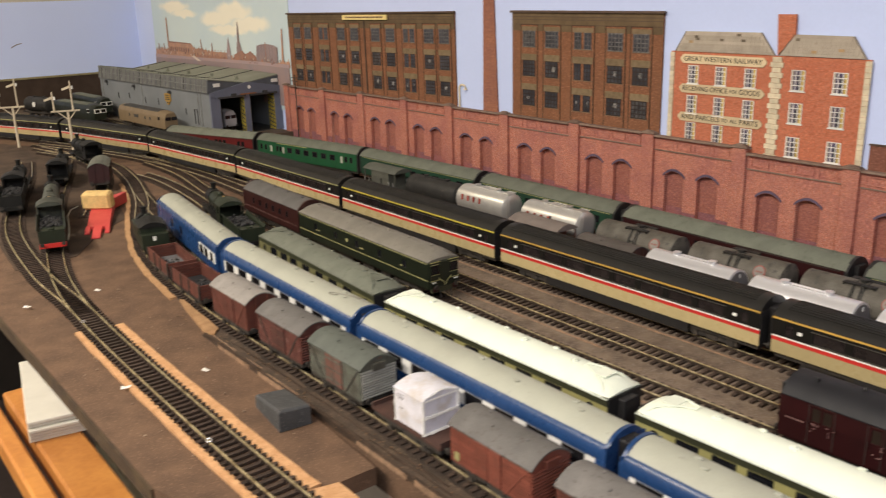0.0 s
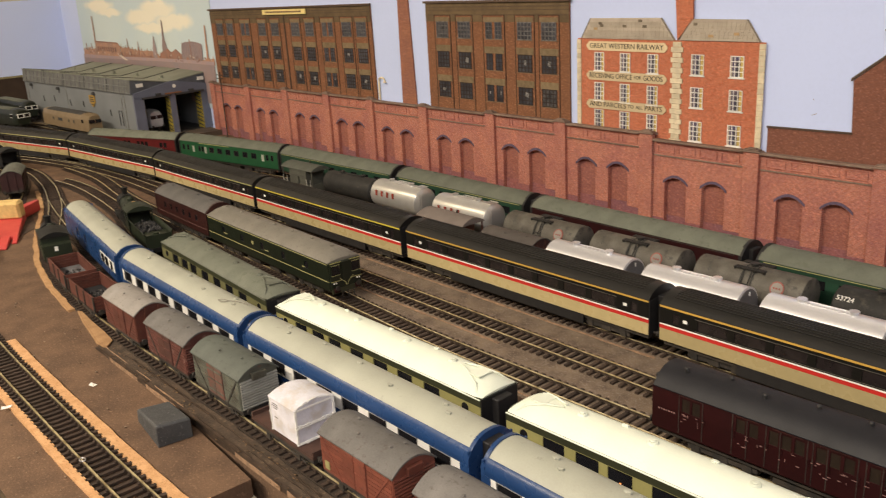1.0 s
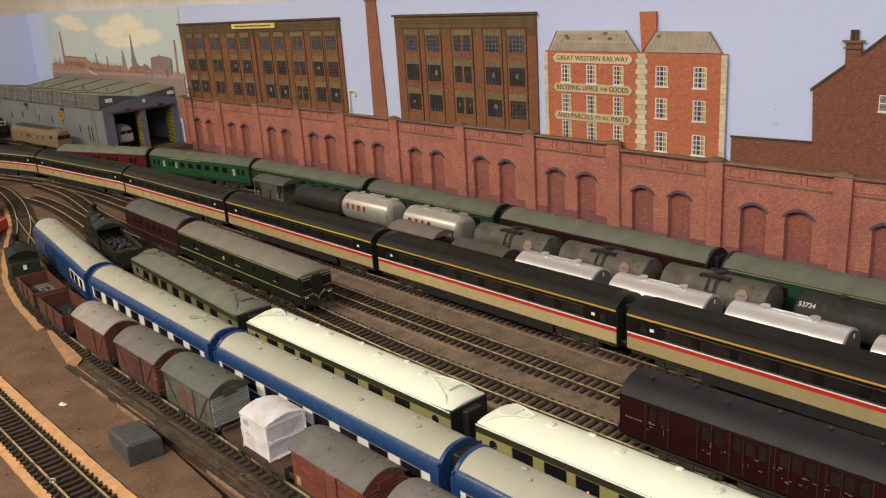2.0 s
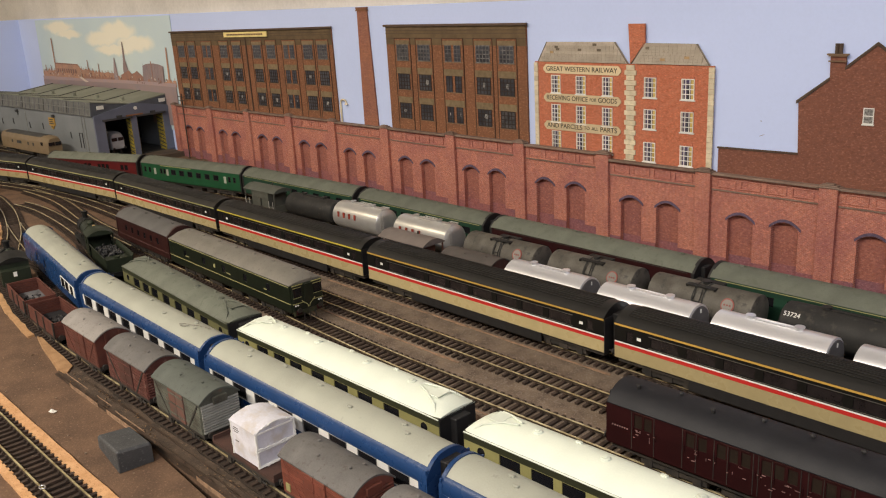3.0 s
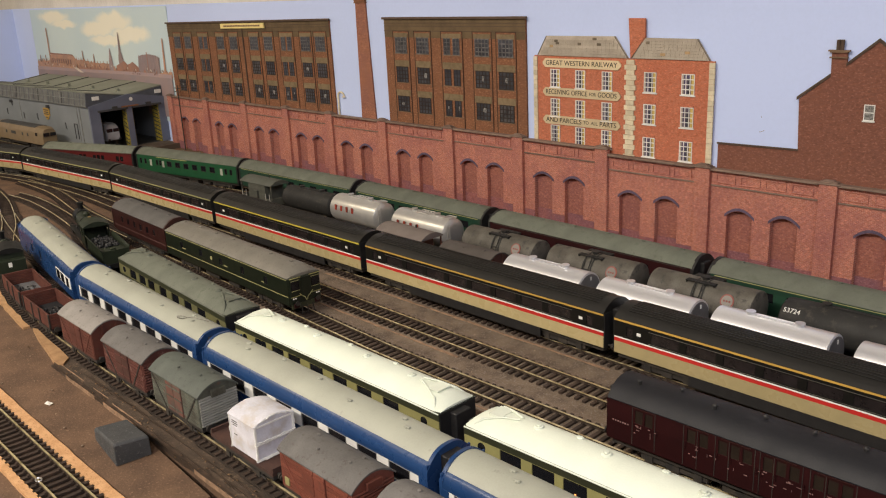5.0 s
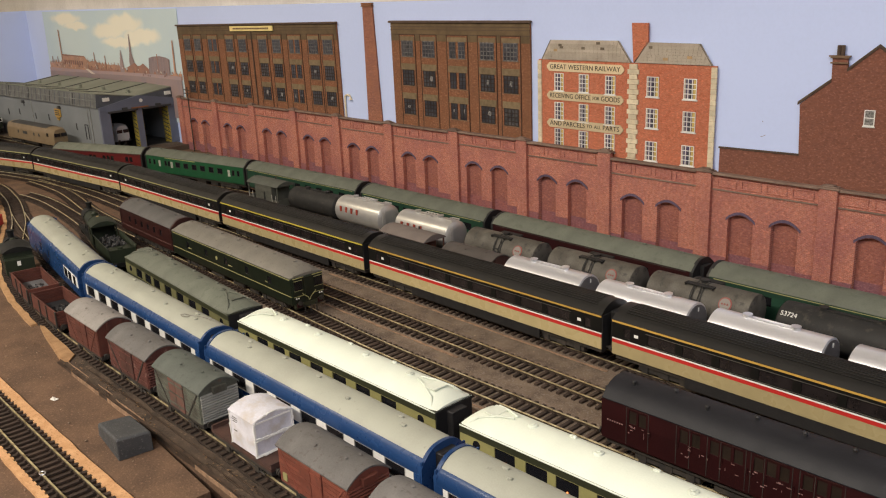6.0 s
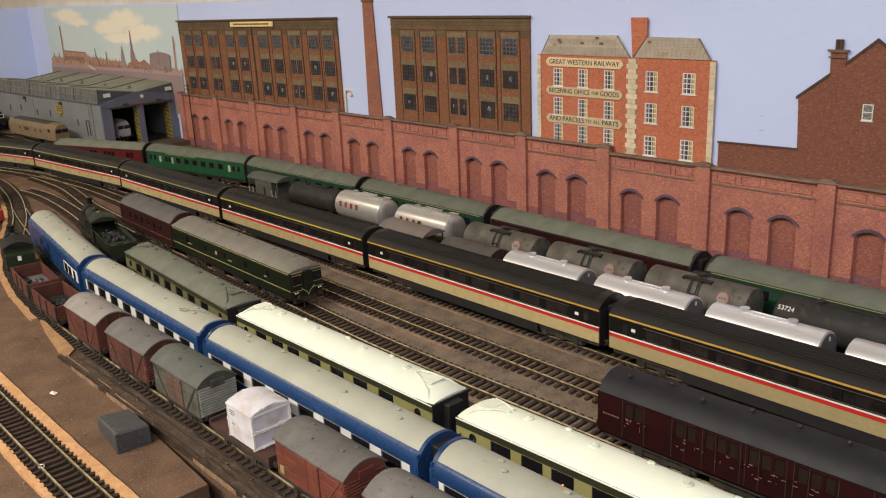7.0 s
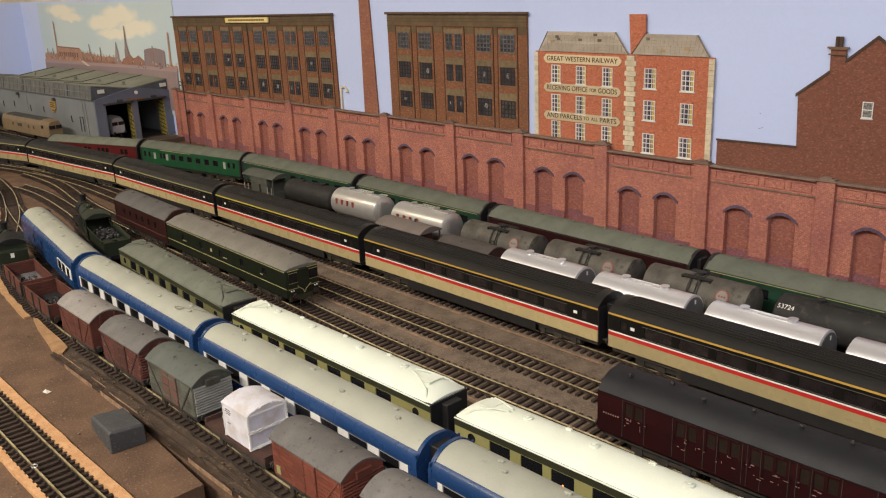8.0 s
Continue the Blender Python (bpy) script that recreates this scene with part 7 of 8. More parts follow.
# ---- signals ----
def bracket_signal(x, y, label, turn=-20, H=0.136):
    root = thing("bracket_signal", label, "railway signal", "signals", m=pose(x, y, 0, 0, 0, turn))
    wood = M["signal_post"]
    bm = bmesh.new()
    rod(bm, (0, 0, 0), (0, 0, H * 0.62), 0.0028, 8, 0.0022)
    part("post", bm, wood, root)
    bm = bmesh.new()
    box(bm, 0, -0.004, H * 0.60, 0.005, 0.052, 0.0028)
    br = part("bracket", bm, wood, root)
    bm = bmesh.new()
    rod(bm, (0, 0, H * 0.48), (0, -0.018, H * 0.60), 0.0011, 6)
    rod(bm, (0, 0, H * 0.48), (0, 0.014, H * 0.60), 0.0011, 6)
    part("strut", bm, wood, br)
    for yy, h in ((0.010, H), (-0.024, H * 0.86)):
        bm = bmesh.new()
        rod(bm, (0, yy, H * 0.61), (0, yy, h), 0.0018, 8, 0.0014)
        rod(bm, (0, yy, h), (0, yy, h + 0.004), 0.0018, 8, 0.0004)
        d = part("signal_mast", bm, wood, br)
        bm = bmesh.new()
        prism(bm, [(yy - 0.001, h - 0.010), (yy - 0.0150, h - 0.0145), (yy - 0.0160, h - 0.0108), (yy - 0.001, h - 0.005)], -0.0026, -0.0018)
        part("signal_arm", bm, M["signal_arm"], d, "cream signal arm")
        bm = bmesh.new()
        box(bm, -0.001, yy + 0.003, h - 0.012, 0.004, 0.003, 0.006)
        part("signal_lamp", bm, M["white"], d)
    return root


M["signal_post"] = mat("cream_signal_wood", (0.60, 0.52, 0.38), 0.7, var=0.15)
M["signal_arm"] = mat("yellow_signal_arm", (0.62, 0.54, 0.40), 0.6)
bracket_signal(-1.300, 0.862, "cream two-arm bracket signal beside the main line")
bracket_signal(-1.455, 0.797, "cream two-arm bracket signal beyond the engines")


def wall_lamp(x, kind):
    if kind:
        root = thing("yard_lamp", "white swan-neck yard lamp behind the wall", "lamp")
        bm = bmesh.new()
        yl = BACK - 0.0020
        rod(bm, (x, yl, 0.095), (x, yl, 0.140), 0.0016, 8)
        for i in range(6):
            a, b = math.pi * i / 6, math.pi * (i + 1) / 6
            rod(bm, (x + 0.0075 - 0.0075 * math.cos(a), yl, 0.140 + 0.005 * math.sin(a)), (x + 0.0075 - 0.0075 * math.cos(b), yl, 0.140 + 0.005 * math.sin(b)), 0.0015, 6)
        part("post", bm, M["quoin"], root)
        bm = bmesh.new()
        rod(bm, (x + 0.015, yl, 0.1405), (x + 0.015, yl, 0.1375), 0.0014, 10, 0.0034)
        part("shade", bm, M["quoin"], root)
    else:
        root = thing("telegraph_pole", "thin grey telegraph pole with short cross-arms", "pole")
        bm = bmesh.new()
        rod(bm, (x, WALL - 0.008, 0), (x, WALL - 0.008, 0.130), 0.0011, 7)
        part("pole", bm, M["under"], root)
        for z in (0.124, 0.117):
            bm = bmesh.new()
            box(bm, x, WALL - 0.0095, z, 0.022, 0.0012, 0.0014)
            part("cross_arm", bm, M["under"], root)


wall_lamp(-0.6045, True)
wall_lamp(-1.118, False)

# ---- the townscape print on the backscene ----
PH = BACK - 0.0012
town = thing("townscape_print", "printed townscape with clouds, chimneys and a church spire", "picture")
M["pr_sky"] = mat("print_sky", (0.53, 0.665, 0.75), 0.6, scale=3, alt=(0.64, 0.74, 0.74), bump=0)
M["pr_brick"] = mat("print_town_brick", (0.50, 0.27, 0.17), 0.6, scale=60, alt=(0.36, 0.22, 0.165), bump=0, speck=(0.60, 0.50, 0.42), speck_size=120, speck_at=(0.62, 0.70))
M["pr_haze"] = mat("print_town_shadow", (0.27, 0.215, 0.225), 0.6, scale=22, alt=(0.33, 0.235, 0.22), bump=0)
M["pr_mist"] = mat("print_town_mist", (0.33, 0.255, 0.27), 0.6, scale=30, alt=(0.38, 0.26, 0.235), bump=0)
M["pr_red"] = mat("print_red_roofs", (0.36, 0.175, 0.115), 0.6, scale=70, alt=(0.27, 0.16, 0.13), bump=0)
M["pr_pale"] = mat("print_pale_wall", (0.66, 0.56, 0.48), 0.6, bump=0)
M["pr_dark"] = mat("print_dark_window", (0.26, 0.15, 0.13), 0.6, bump=0)
bm = bmesh.new()
prism(bm, [(-1.925, 0.05), (-1.155, 0.05), (-1.150, 0.2815), (-1.915, 0.2805)], PH - 0.0004, PH + 0.0008, "y")
part("paper", bm, M["pr_sky"], town)


def flat(name, pts, mm, k):
    bm = bmesh.new()
    prism(bm, pts, PH - 0.0004 - 0.0004 * k, PH - 0.0002 - 0.0004 * k, "y")
    part(name, bm, mm, town)


def print_clouds(m, blobs):
    """Soft painted clouds in the printed sky."""
    t = m.node_tree
    n, link = t.nodes, t.links.new
    b = n["Principled BSDF"]
    base = b.inputs["Base Color"].links[0].from_socket
    co, nz = n.new("ShaderNodeTexCoord"), n.new("ShaderNodeTexNoise")
    nz.inputs["Scale"].default_value, nz.inputs["Detail"].default_value = 28, 6
    link(co.outputs["Object"], nz.inputs["Vector"])
    warp = n.new("ShaderNodeVectorMath")
    warp.operation = "MULTIPLY_ADD"
    warp.inputs[1].default_value = (0.05, 0, 0.022)
    link(nz.outputs["Color"], warp.inputs[0])
    link(co.outputs["Object"], warp.inputs[2])
    total = None
    for cx, cz, w, h in blobs:
        mp, gr = n.new("ShaderNodeMapping"), n.new("ShaderNodeTexGradient")
        mp.vector_type = "TEXTURE"
        mp.inputs["Location"].default_value, mp.inputs["Scale"].default_value = (cx + 0.025, PH, cz + 0.011), (w, 1, h)
        gr.gradient_type = "SPHERICAL"
        link(warp.outputs[0], mp.inputs["Vector"])
        link(mp.outputs["Vector"], gr.inputs["Vector"])
        if total is None:
            total = gr.outputs["Fac"]
        else:
            mx = n.new("ShaderNodeMath")
            mx.operation = "MAXIMUM"
            link(total, mx.inputs[0])
            link(gr.outputs["Fac"], mx.inputs[1])
            total = mx.outputs[0]
    rg = n.new("ShaderNodeMapRange")
    rg.interpolation_type = "SMOOTHSTEP"
    rg.inputs["From Min"].default_value, rg.inputs["From Max"].default_value = 0.12, 0.55
    link(total, rg.inputs["Value"])
    mix = n.new("ShaderNodeMix")
    mix.data_type = "RGBA"
    mix.inputs["B"].default_value = (0.86, 0.82, 0.68, 1)
    link(rg.outputs["Result"], mix.inputs["Factor"])
    link(base, mix.inputs["A"])
    link(mix.outputs["Result"], b.inputs["Base Color"])


print_clouds(M["pr_sky"], ((-1.760, 0.262, 0.13, 0.022), (-1.700, 0.246, 0.11, 0.014), (-1.500, 0.236, 0.13, 0.026), (-1.410, 0.252, 0.13, 0.030), (-1.330, 0.226, 0.13, 0.024), (-1.440, 0.212, 0.15, 0.016)))
rng = random.Random(3)
# misty foot of the town, street by street behind it, then the landmarks
flat("town_shadow", [(-1.93, 0.06), (-1.16, 0.06), (-1.16, 0.140), (-1.30, 0.140), (-1.45, 0.138), (-1.55, 0.136), (-1.70, 0.134), (-1.92, 0.130)], M["pr_haze"], 5)
flat("town_shadow", [(-1.92, 0.125), (-1.16, 0.135), (-1.16, 0.1475), (-1.31, 0.147), (-1.50, 0.144), (-1.66, 0.141), (-1.92, 0.139)], M["pr_mist"], 4.4)


def roofline(x0, x1, z0, z1, foot, rough, material, depth):
    """A stretch of print roofs, gables and stacks between two ends."""
    pts, x = [(x0, foot)], x0
    while x < x1 - 0.004:
        w = min(rng.uniform(0.010, 0.024), x1 - x)
        z = z0 + (z1 - z0) * (x - x0) / (x1 - x0) + rng.uniform(-rough, rough)
        if rng.random() < 0.5:
            pts += [(x, z - 0.003), (x + w / 2, z + 0.004), (x + w, z - 0.003)]
        else:
            pts += [(x, z), (x + w * 0.55, z), (x + w * 0.56, z + 0.005), (x + w * 0.68, z + 0.005), (x + w * 0.69, z), (x + w, z)]
        x += w
    flat("roofline", pts + [(x1, foot)], material, depth)


roofline(-1.915, -1.812, 0.152, 0.156, 0.130, 0.003, M["pr_brick"], 3.0)
roofline(-1.655, -1.455, 0.164, 0.157, 0.136, 0.002, M["pr_brick"], 3.0)
roofline(-1.455, -1.300, 0.152, 0.152, 0.138, 0.003, M["pr_brick"], 3.2)
roofline(-1.215, -1.157, 0.152, 0.155, 0.140, 0.003, M["pr_brick"], 3.0)
roofline(-1.640, -1.220, 0.149, 0.147, 0.132, 0.003, M["pr_red"], 3.6)
flat("warehouse", [(-1.835, 0.132), (-1.660, 0.132), (-1.655, 0.165), (-1.669, 0.174), (-1.812, 0.175), (-1.818, 0.160)], M["pr_brick"], 3.3)
flat("warehouse_cornice", [(-1.814, 0.1725), (-1.669, 0.1720), (-1.669, 0.1745), (-1.813, 0.1755)], M["pr_red"], 6.0)
for i in range(9):
    x = -1.804 + i * 0.0145
    flat("town_window", [(x, 0.1515), (x + 0.0055, 0.1515), (x + 0.0055, 0.1620), (x, 0.1620)], M["pr_dark"], 6.2)
flat("factory_chimney", [(-1.8235, 0.150), (-1.8150, 0.150), (-1.8140, 0.236), (-1.8200, 0.236)], M["pr_brick"], 4)
flat("factory_chimney", [(-1.1910, 0.145), (-1.1830, 0.145), (-1.1805, 0.219), (-1.1855, 0.219)], M["pr_brick"], 4)
for x, z in ((-1.605, 0.185), (-1.541, 0.179), (-1.262, 0.190), (-1.889, 0.168), (-1.851, 0.169)):
    flat("factory_chimney", [(x - 0.0026, 0.150), (x + 0.0026, 0.150), (x + 0.0017, z), (x - 0.0017, z)], M["pr_red"], 4.2)
flat("church_spire", [(-1.406, 0.140), (-1.380, 0.140), (-1.381, 0.172), (-1.3885, 0.188), (-1.3900, 0.229), (-1.3930, 0.229), (-1.3990, 0.188), (-1.405, 0.172)], M["pr_haze"], 3.8)
flat("church_spire", [(-1.463, 0.140), (-1.438, 0.140), (-1.440, 0.166), (-1.4455, 0.194), (-1.4480, 0.194), (-1.458, 0.166)], M["pr_haze"], 3.8)
flat("church_nave", [(-1.424, 0.140), (-1.306, 0.140), (-1.309, 0.157), (-1.336, 0.168), (-1.350, 0.163), (-1.364, 0.161), (-1.378, 0.168), (-1.420, 0.157)], M["pr_red"], 4.0)
flat("gasholder", [(-1.312, 0.142), (-1.211, 0.144), (-1.206, 0.180), (-1.222, 0.184), (-1.251, 0.186), (-1.285, 0.184), (-1.304, 0.180)], M["pr_haze"], 3.4)
for i in range(8):
    x = -1.300 + i * 0.0128
    flat("gasholder_post", [(x - 0.0006, 0.144), (x + 0.0006, 0.144), (x + 0.0006, 0.183), (x - 0.0006, 0.183)], M["pr_mist"], 4.6)
flat("street_wall", [(-1.672, 0.1440), (-1.650, 0.1440), (-1.612, 0.1335), (-1.634, 0.1335)], M["pr_pale"], 6.2)
for i in range(64):
    x, z = -1.90 + rng.random() * 0.72, 0.141 + rng.random() * 0.013
    flat("town_window", [(x, z), (x + 0.003, z), (x + 0.003, z + 0.0038), (x, z + 0.0038)], M["pr_pale"] if i % 3 == 0 else M["pr_dark"], 6.3 + 0.01 * i)

# ---- the front of the board ----
def strip_along(line, x0, x1, a, b, z0, z1, wob=0.0):
    bm = bmesh.new()
    s0, s1 = line.near_x(x0), line.near_x(x1)
    n = max(6, int((s1 - s0) / 0.012))
    rng = random.Random(n)
    rows = []
    for i in range(n + 1):
        s = s0 + (s1 - s0) * i / n
        p, q = line.at(s - 0.004), line.at(s + 0.004)
        d, c = (q - p).normalized(), (p + q) / 2
        aa, bb = a + rng.uniform(-wob, wob), b + rng.uniform(-wob, wob)
        rows.append([bm.verts.new((c.x - d.y * o, c.y + d.x * o, z)) for o, z in ((aa, z0), (bb, z0), (bb, z1), (aa, z1))])
    for u, v in zip(rows, rows[1:]):
        for i in range(4):
            bm.faces.new((u[i], u[(i + 1) % 4], v[(i + 1) % 4], v[i]))
    bm.faces.new(rows[0])
    bm.faces.new(rows[-1][::-1])
    return bm


M["darker_cork"] = mat("darker_cork", (0.46, 0.27, 0.13), 0.85, scale=120, fine=1500, bump=0.5, alt=(0.33, 0.19, 0.09))
solo("cork_strip", strip_along(TRACKS["Z"], -0.31, 0.0475, 0.0145, 0.0222, -0.0005, 0.0026, 0.0004), M["cork"], "bare orange cork underlay beside the near track", "cork strip", kind="structure")
solo("cork_strip", strip_along(TRACKS["Z"], -0.315, 0.035, -0.0198, -0.0145, -0.0005, 0.0026, 0.0006), M["cork"], "bare orange cork underlay along the board's edge", "cork strip", kind="structure")
solo("cork_strip", strip_along(TRACKS["T"], -0.93, -0.345, -0.0225, -0.0165, -0.0005, 0.0022, 0.0010), M["darker_cork"], "ragged curved cork underlay beside the goods siding", "cork strip", kind="structure")
bm = bmesh.new()
prism(bm, [(-0.336, 0.6920), (-0.305, 0.6860), (-0.272, 0.6815), (-0.243, 0.6770), (-0.230, 0.6775), (-0.226, 0.6800), (-0.236, 0.6885), (-0.262, 0.6908), (-0.295, 0.6920), (-0.330, 0.6945)], -0.0005, 0.0030, "z")
solo("cork_strip", bm, M["darker_cork"], "loose cork offcut at the end of the curve", "cork strip", kind="structure")

bm = bmesh.new()
prism(bm, [(0.0490, 0.6215), (0.0530, 0.6390), (0.110, 0.6395), (0.110, 0.6235), (0.060, 0.6215)], -0.0005, 0.0025, "z")
solo("cork_strip", bm, M["cork"], "cork underlay carried on over the neighbouring board", "cork strip", kind="structure")
M["dull_cork"] = mat("painted_over_cork", (0.34, 0.21, 0.125), 0.9, scale=160, bump=0.5, alt=(0.17, 0.11, 0.07))
for key, xa, xb, a, b in (("Q", -0.19, 0.02, -0.0200, -0.0183), ("R", -0.25, 0.13, -0.0205, -0.0185), ("P", -0.13, 0.20, -0.0190, -0.0175), ("R", -1.3, -0.75, -0.0205, -0.0180), ("Q", -0.95, -0.45, 0.0185, 0.0208)):
    solo("cork_edge", strip_along(TRACKS[key], xa, xb, a, b, 0.0002, 0.0014, 0.0006), M["dull_cork"], "thin cork edge showing beside the track", "cork strip", kind="structure")
M["glue"] = mat("dark_glue_stain", (0.034, 0.022, 0.015), 0.6, scale=120, alt=(0.07, 0.045, 0.03))
M["dark_bed"] = mat("dark_track_bed", (0.046, 0.031, 0.021), 0.85, scale=70, bump=1.0, alt=(0.020, 0.014, 0.010), speck=(0.11, 0.075, 0.045), speck_size=300, speck_at=(0.60, 0.74))
for key, xa, xb in (("T", -0.95, 0.50), ("B", -0.84, 0.45), ("W", -0.95, 0.45)):
    solo("siding_bed", strip_along(TRACKS[key], xa, xb, -0.0162, 0.0162, -0.001, 0.0012, 0.0007), M["dark_bed"], "dark brown bed under a siding", "trackbed", kind="structure")
solo("siding_bed", strip_along(TRACKS["T"], -0.24, 0.50, -0.0300, -0.0166, -0.001, 0.0014, 0.0009), mat("dirty_siding_bed", (0.098, 0.066, 0.044), 0.85, scale=60, bump=0.8, alt=(0.040, 0.028, 0.020), speck=(0.20, 0.14, 0.085), speck_size=380, speck_at=(0.56, 0.70)), "dirty brown trackbed edge of the goods siding", "trackbed", kind="structure")
for xa, xb, a, b, top, wob in ((-0.235, 0.45, -0.0334, -0.0296, 0.0016, 0.0008), (-0.23, 0.12, -0.0342, -0.0335, 0.0030, 0.0005), (-0.20, 0.10, -0.0222, -0.0216, 0.0020, 0.0006), (0.02, 0.40, -0.0262, -0.0255, 0.0022, 0.0005)):
    solo("glue_line", strip_along(TRACKS["T"], xa, xb, a, b, -0.0005, top, wob), M["glue"], "ragged dark line of old glue along the siding", "glue line", kind="structure")
rng = random.Random(14)
for off, z in ((-0.0298, 0.0026), (-0.0347, 0.0034), (-0.0275, 0.0020), (-0.0205, 0.0020)):
    x = -0.235 + rng.uniform(0, 0.04)
    while x < 0.30:
        run = rng.uniform(0.018, 0.060)
        if rng.random() < 0.6:
            solo("torn_cork_edge", strip_along(TRACKS["T"], x, x + run, off - rng.uniform(0.0001, 0.0004), off + rng.uniform(0.0001, 0.0003), -0.0005, z * rng.uniform(0.8, 1.1), 0.0003), M["dull_cork"] if rng.random() < 0.4 else M["glue"], "torn ridge of cork left along the siding", "cork strip", kind="structure")
        x += run + rng.uniform(0.004, 0.022)
rng = random.Random(55)
bm = bmesh.new()
for i in range(260):
    s_at = TRACKS["T"].near_x(rng.uniform(-0.30, 0.42))
    p = TRACKS["T"].at(s_at)
    q = rng.uniform(0.0003, 0.0009)
    off = rng.choice((-0.0318, -0.0290, -0.0212, -0.0240, -0.0345)) + rng.uniform(-0.0012, 0.0012)
    v = box(bm, 0, 0, 0, q * rng.uniform(1.2, 3.0), q, q * 0.7)
    turn = pose(p.x, p.y + off, 0.0012 + rng.uniform(0, 0.0014), rng.uniform(-30, 30), rng.uniform(-30, 30), rng.uniform(0, 180))
    for u in v:
        u.co = turn @ u.co
solo("glue_crumbs", bm, mat("torn_cork_crumb", (0.22, 0.135, 0.07), 0.9, scale=400, alt=(0.07, 0.045, 0.028)), "torn crumbs of cork and glue along the siding", "debris", kind="stuff")
for x, y in ((-0.044, 0.5965), (-0.330, 0.5975)):
    clip = thing("rail_joiner", "small bright metal rail joiner on the near rail", "rail joiner", "rail joiners", m=pose(x, y, 0.005, 0, 0, 0))
    bm = bmesh.new()
    for k in range(10):
        a, b = math.pi * 2 * k / 10, math.pi * 2 * (k + 1) / 10
        rod(bm, (0.0026 * math.cos(a), 0.0018 * math.sin(a), 0.0006), (0.0026 * math.cos(b), 0.0018 * math.sin(b), 0.0006), 0.0005, 6)
    part("loop", bm, mat("bright_solder", (0.72, 0.70, 0.68), 0.25, metal=0.8, bump=0.02), clip)

w = thing("metal_weight", "dull grey metal weight with sloping shoulders", "weight", m=pose(-0.0525, 0.6565, 0, 0, 0, -6))
w.scale = (0.92, 0.90, 0.76)
bm = bmesh.new()
lo = [(-0.026, -0.0135), (0.026, -0.0135), (0.026, 0.0135), (-0.026, 0.0135)]
rings = [[bm.verts.new((x * k, y * k2, z - (0.0080 if z and x < 0 else 0) - (0.002 if z and y > 0 else 0))) for x, y in lo] for k, k2, z in ((1.0, 1.0, 0.0), (0.99, 0.98, 0.0195), (0.94, 0.91, 0.0218))]
for a, b in zip(rings, rings[1:]):
    for i in range(4):
        bm.faces.new((a[i], a[(i + 1) % 4], b[(i + 1) % 4], b[i]))
bm.faces.new(rings[0][::-1])
bm.faces.new(rings[-1])
part("block", bm, mat("dull_lead_grey", (0.072, 0.074, 0.076), 0.65, metal=0.2, scale=60, bump=0.5, speck=(0.21, 0.205, 0.20), speck_size=420, speck_at=(0.57, 0.72)), w, bevel=0.0006)

M["paper"] = mat("white_paper", (0.75, 0.72, 0.66), 0.8, var=0.08)
for x, y, a in ((-0.163, 0.645, 20), (-0.427, 0.640, 30), (-0.416, 0.569, 40), (-0.169, 0.5825, 75)):
    bm = bmesh.new()
    v = [bm.verts.new(q) for q in ((-0.006, -0.002, 0.0), (0.004, -0.003, 0.0005), (0.0065, 0.001, 0.0018), (0.0, 0.0032, 0.0004), (-0.005, 0.002, 0.0022))]
    u = [bm.verts.new(q.co + Vector((0, 0, 0.0003))) for q in v]
    for i in range(5):
        bm.faces.new((v[i], v[(i + 1) % 5], u[(i + 1) % 5], u[i]))
    bm.faces.new(v[::-1])
    bm.faces.new(u)
    o = solo("paper_scrap", bm, M["paper"], "crumpled scrap of white paper on the board", "paper scrap", "paper scraps")
    o.matrix_basis = pose(x, y, 0.0026 if y < 0.60 else 0, 0, 0, a) @ Matrix.Scale(0.65, 4)

# crumbs of ballast, cork and paint lying about
rng = random.Random(77)
bm = bmesh.new()
for i in range(420):
    if i % 6 == 0:
        x, y = rng.uniform(-0.45, 0.03), rng.uniform(0.56, 0.675)
    else:
        x, y = rng.uniform(-0.70, 0.42), rng.uniform(0.868, 0.972)
    q = rng.uniform(0.0003, 0.0009)
    v = box(bm, x, y, 0.0006, q * rng.uniform(1, 2.2), q * rng.uniform(1, 2.0), q * 0.8)
solo("crumbs", bm, mat("pale_ballast_crumb", (0.30, 0.22, 0.15), 0.9, scale=500, alt=(0.12, 0.085, 0.06)), "scattered crumbs of ballast and cork on the board", "debris", kind="stuff")
for n, p in enumerate((((0.0940, 0.1446), (0.0965, 0.1453), (0.0990, 0.1466)), ((0.0945, 0.1605), (0.0957, 0.1592)))):
    bm = bmesh.new()
    for a, b in zip(p, p[1:]):
        rod(bm, (a[0], BACK - 0.0002, a[1]), (b[0], BACK - 0.0002, b[1]), 0.00022, 5)
    solo("scuff_mark", bm, M["coping"], "thin dark scuff on the sky-blue backscene", "scuff mark", kind="structure")

bm = bmesh.new()
for a, b in (((0.939, 0.1700), (0.952, 0.1770)), ((0.952, 0.1770), (0.966, 0.1800))):
    rod(bm, (LEFT + 0.0002, *a), (LEFT + 0.0002, *b), 0.0010, 5)
solo("scuff_mark", bm, M["coping"], "thin dark scuff on the sky-blue end board", "scuff mark", kind="structure")

bent = thing("bent_wire", "bent length of pale grey wire on the board", "wire")
bm = bmesh.new()
q = [Vector((x, y, 0.0011)) for x, y in ((-0.827, 0.734), (-0.812, 0.720), (-0.775, 0.705), (-0.732, 0.695), (-0.690, 0.684), (-0.648, 0.671))]
for a, b in zip(q, q[1:]):
    rod(bm, a, b, 0.0011, 8)
part("strand", bm, M["roof_grey"], bent)

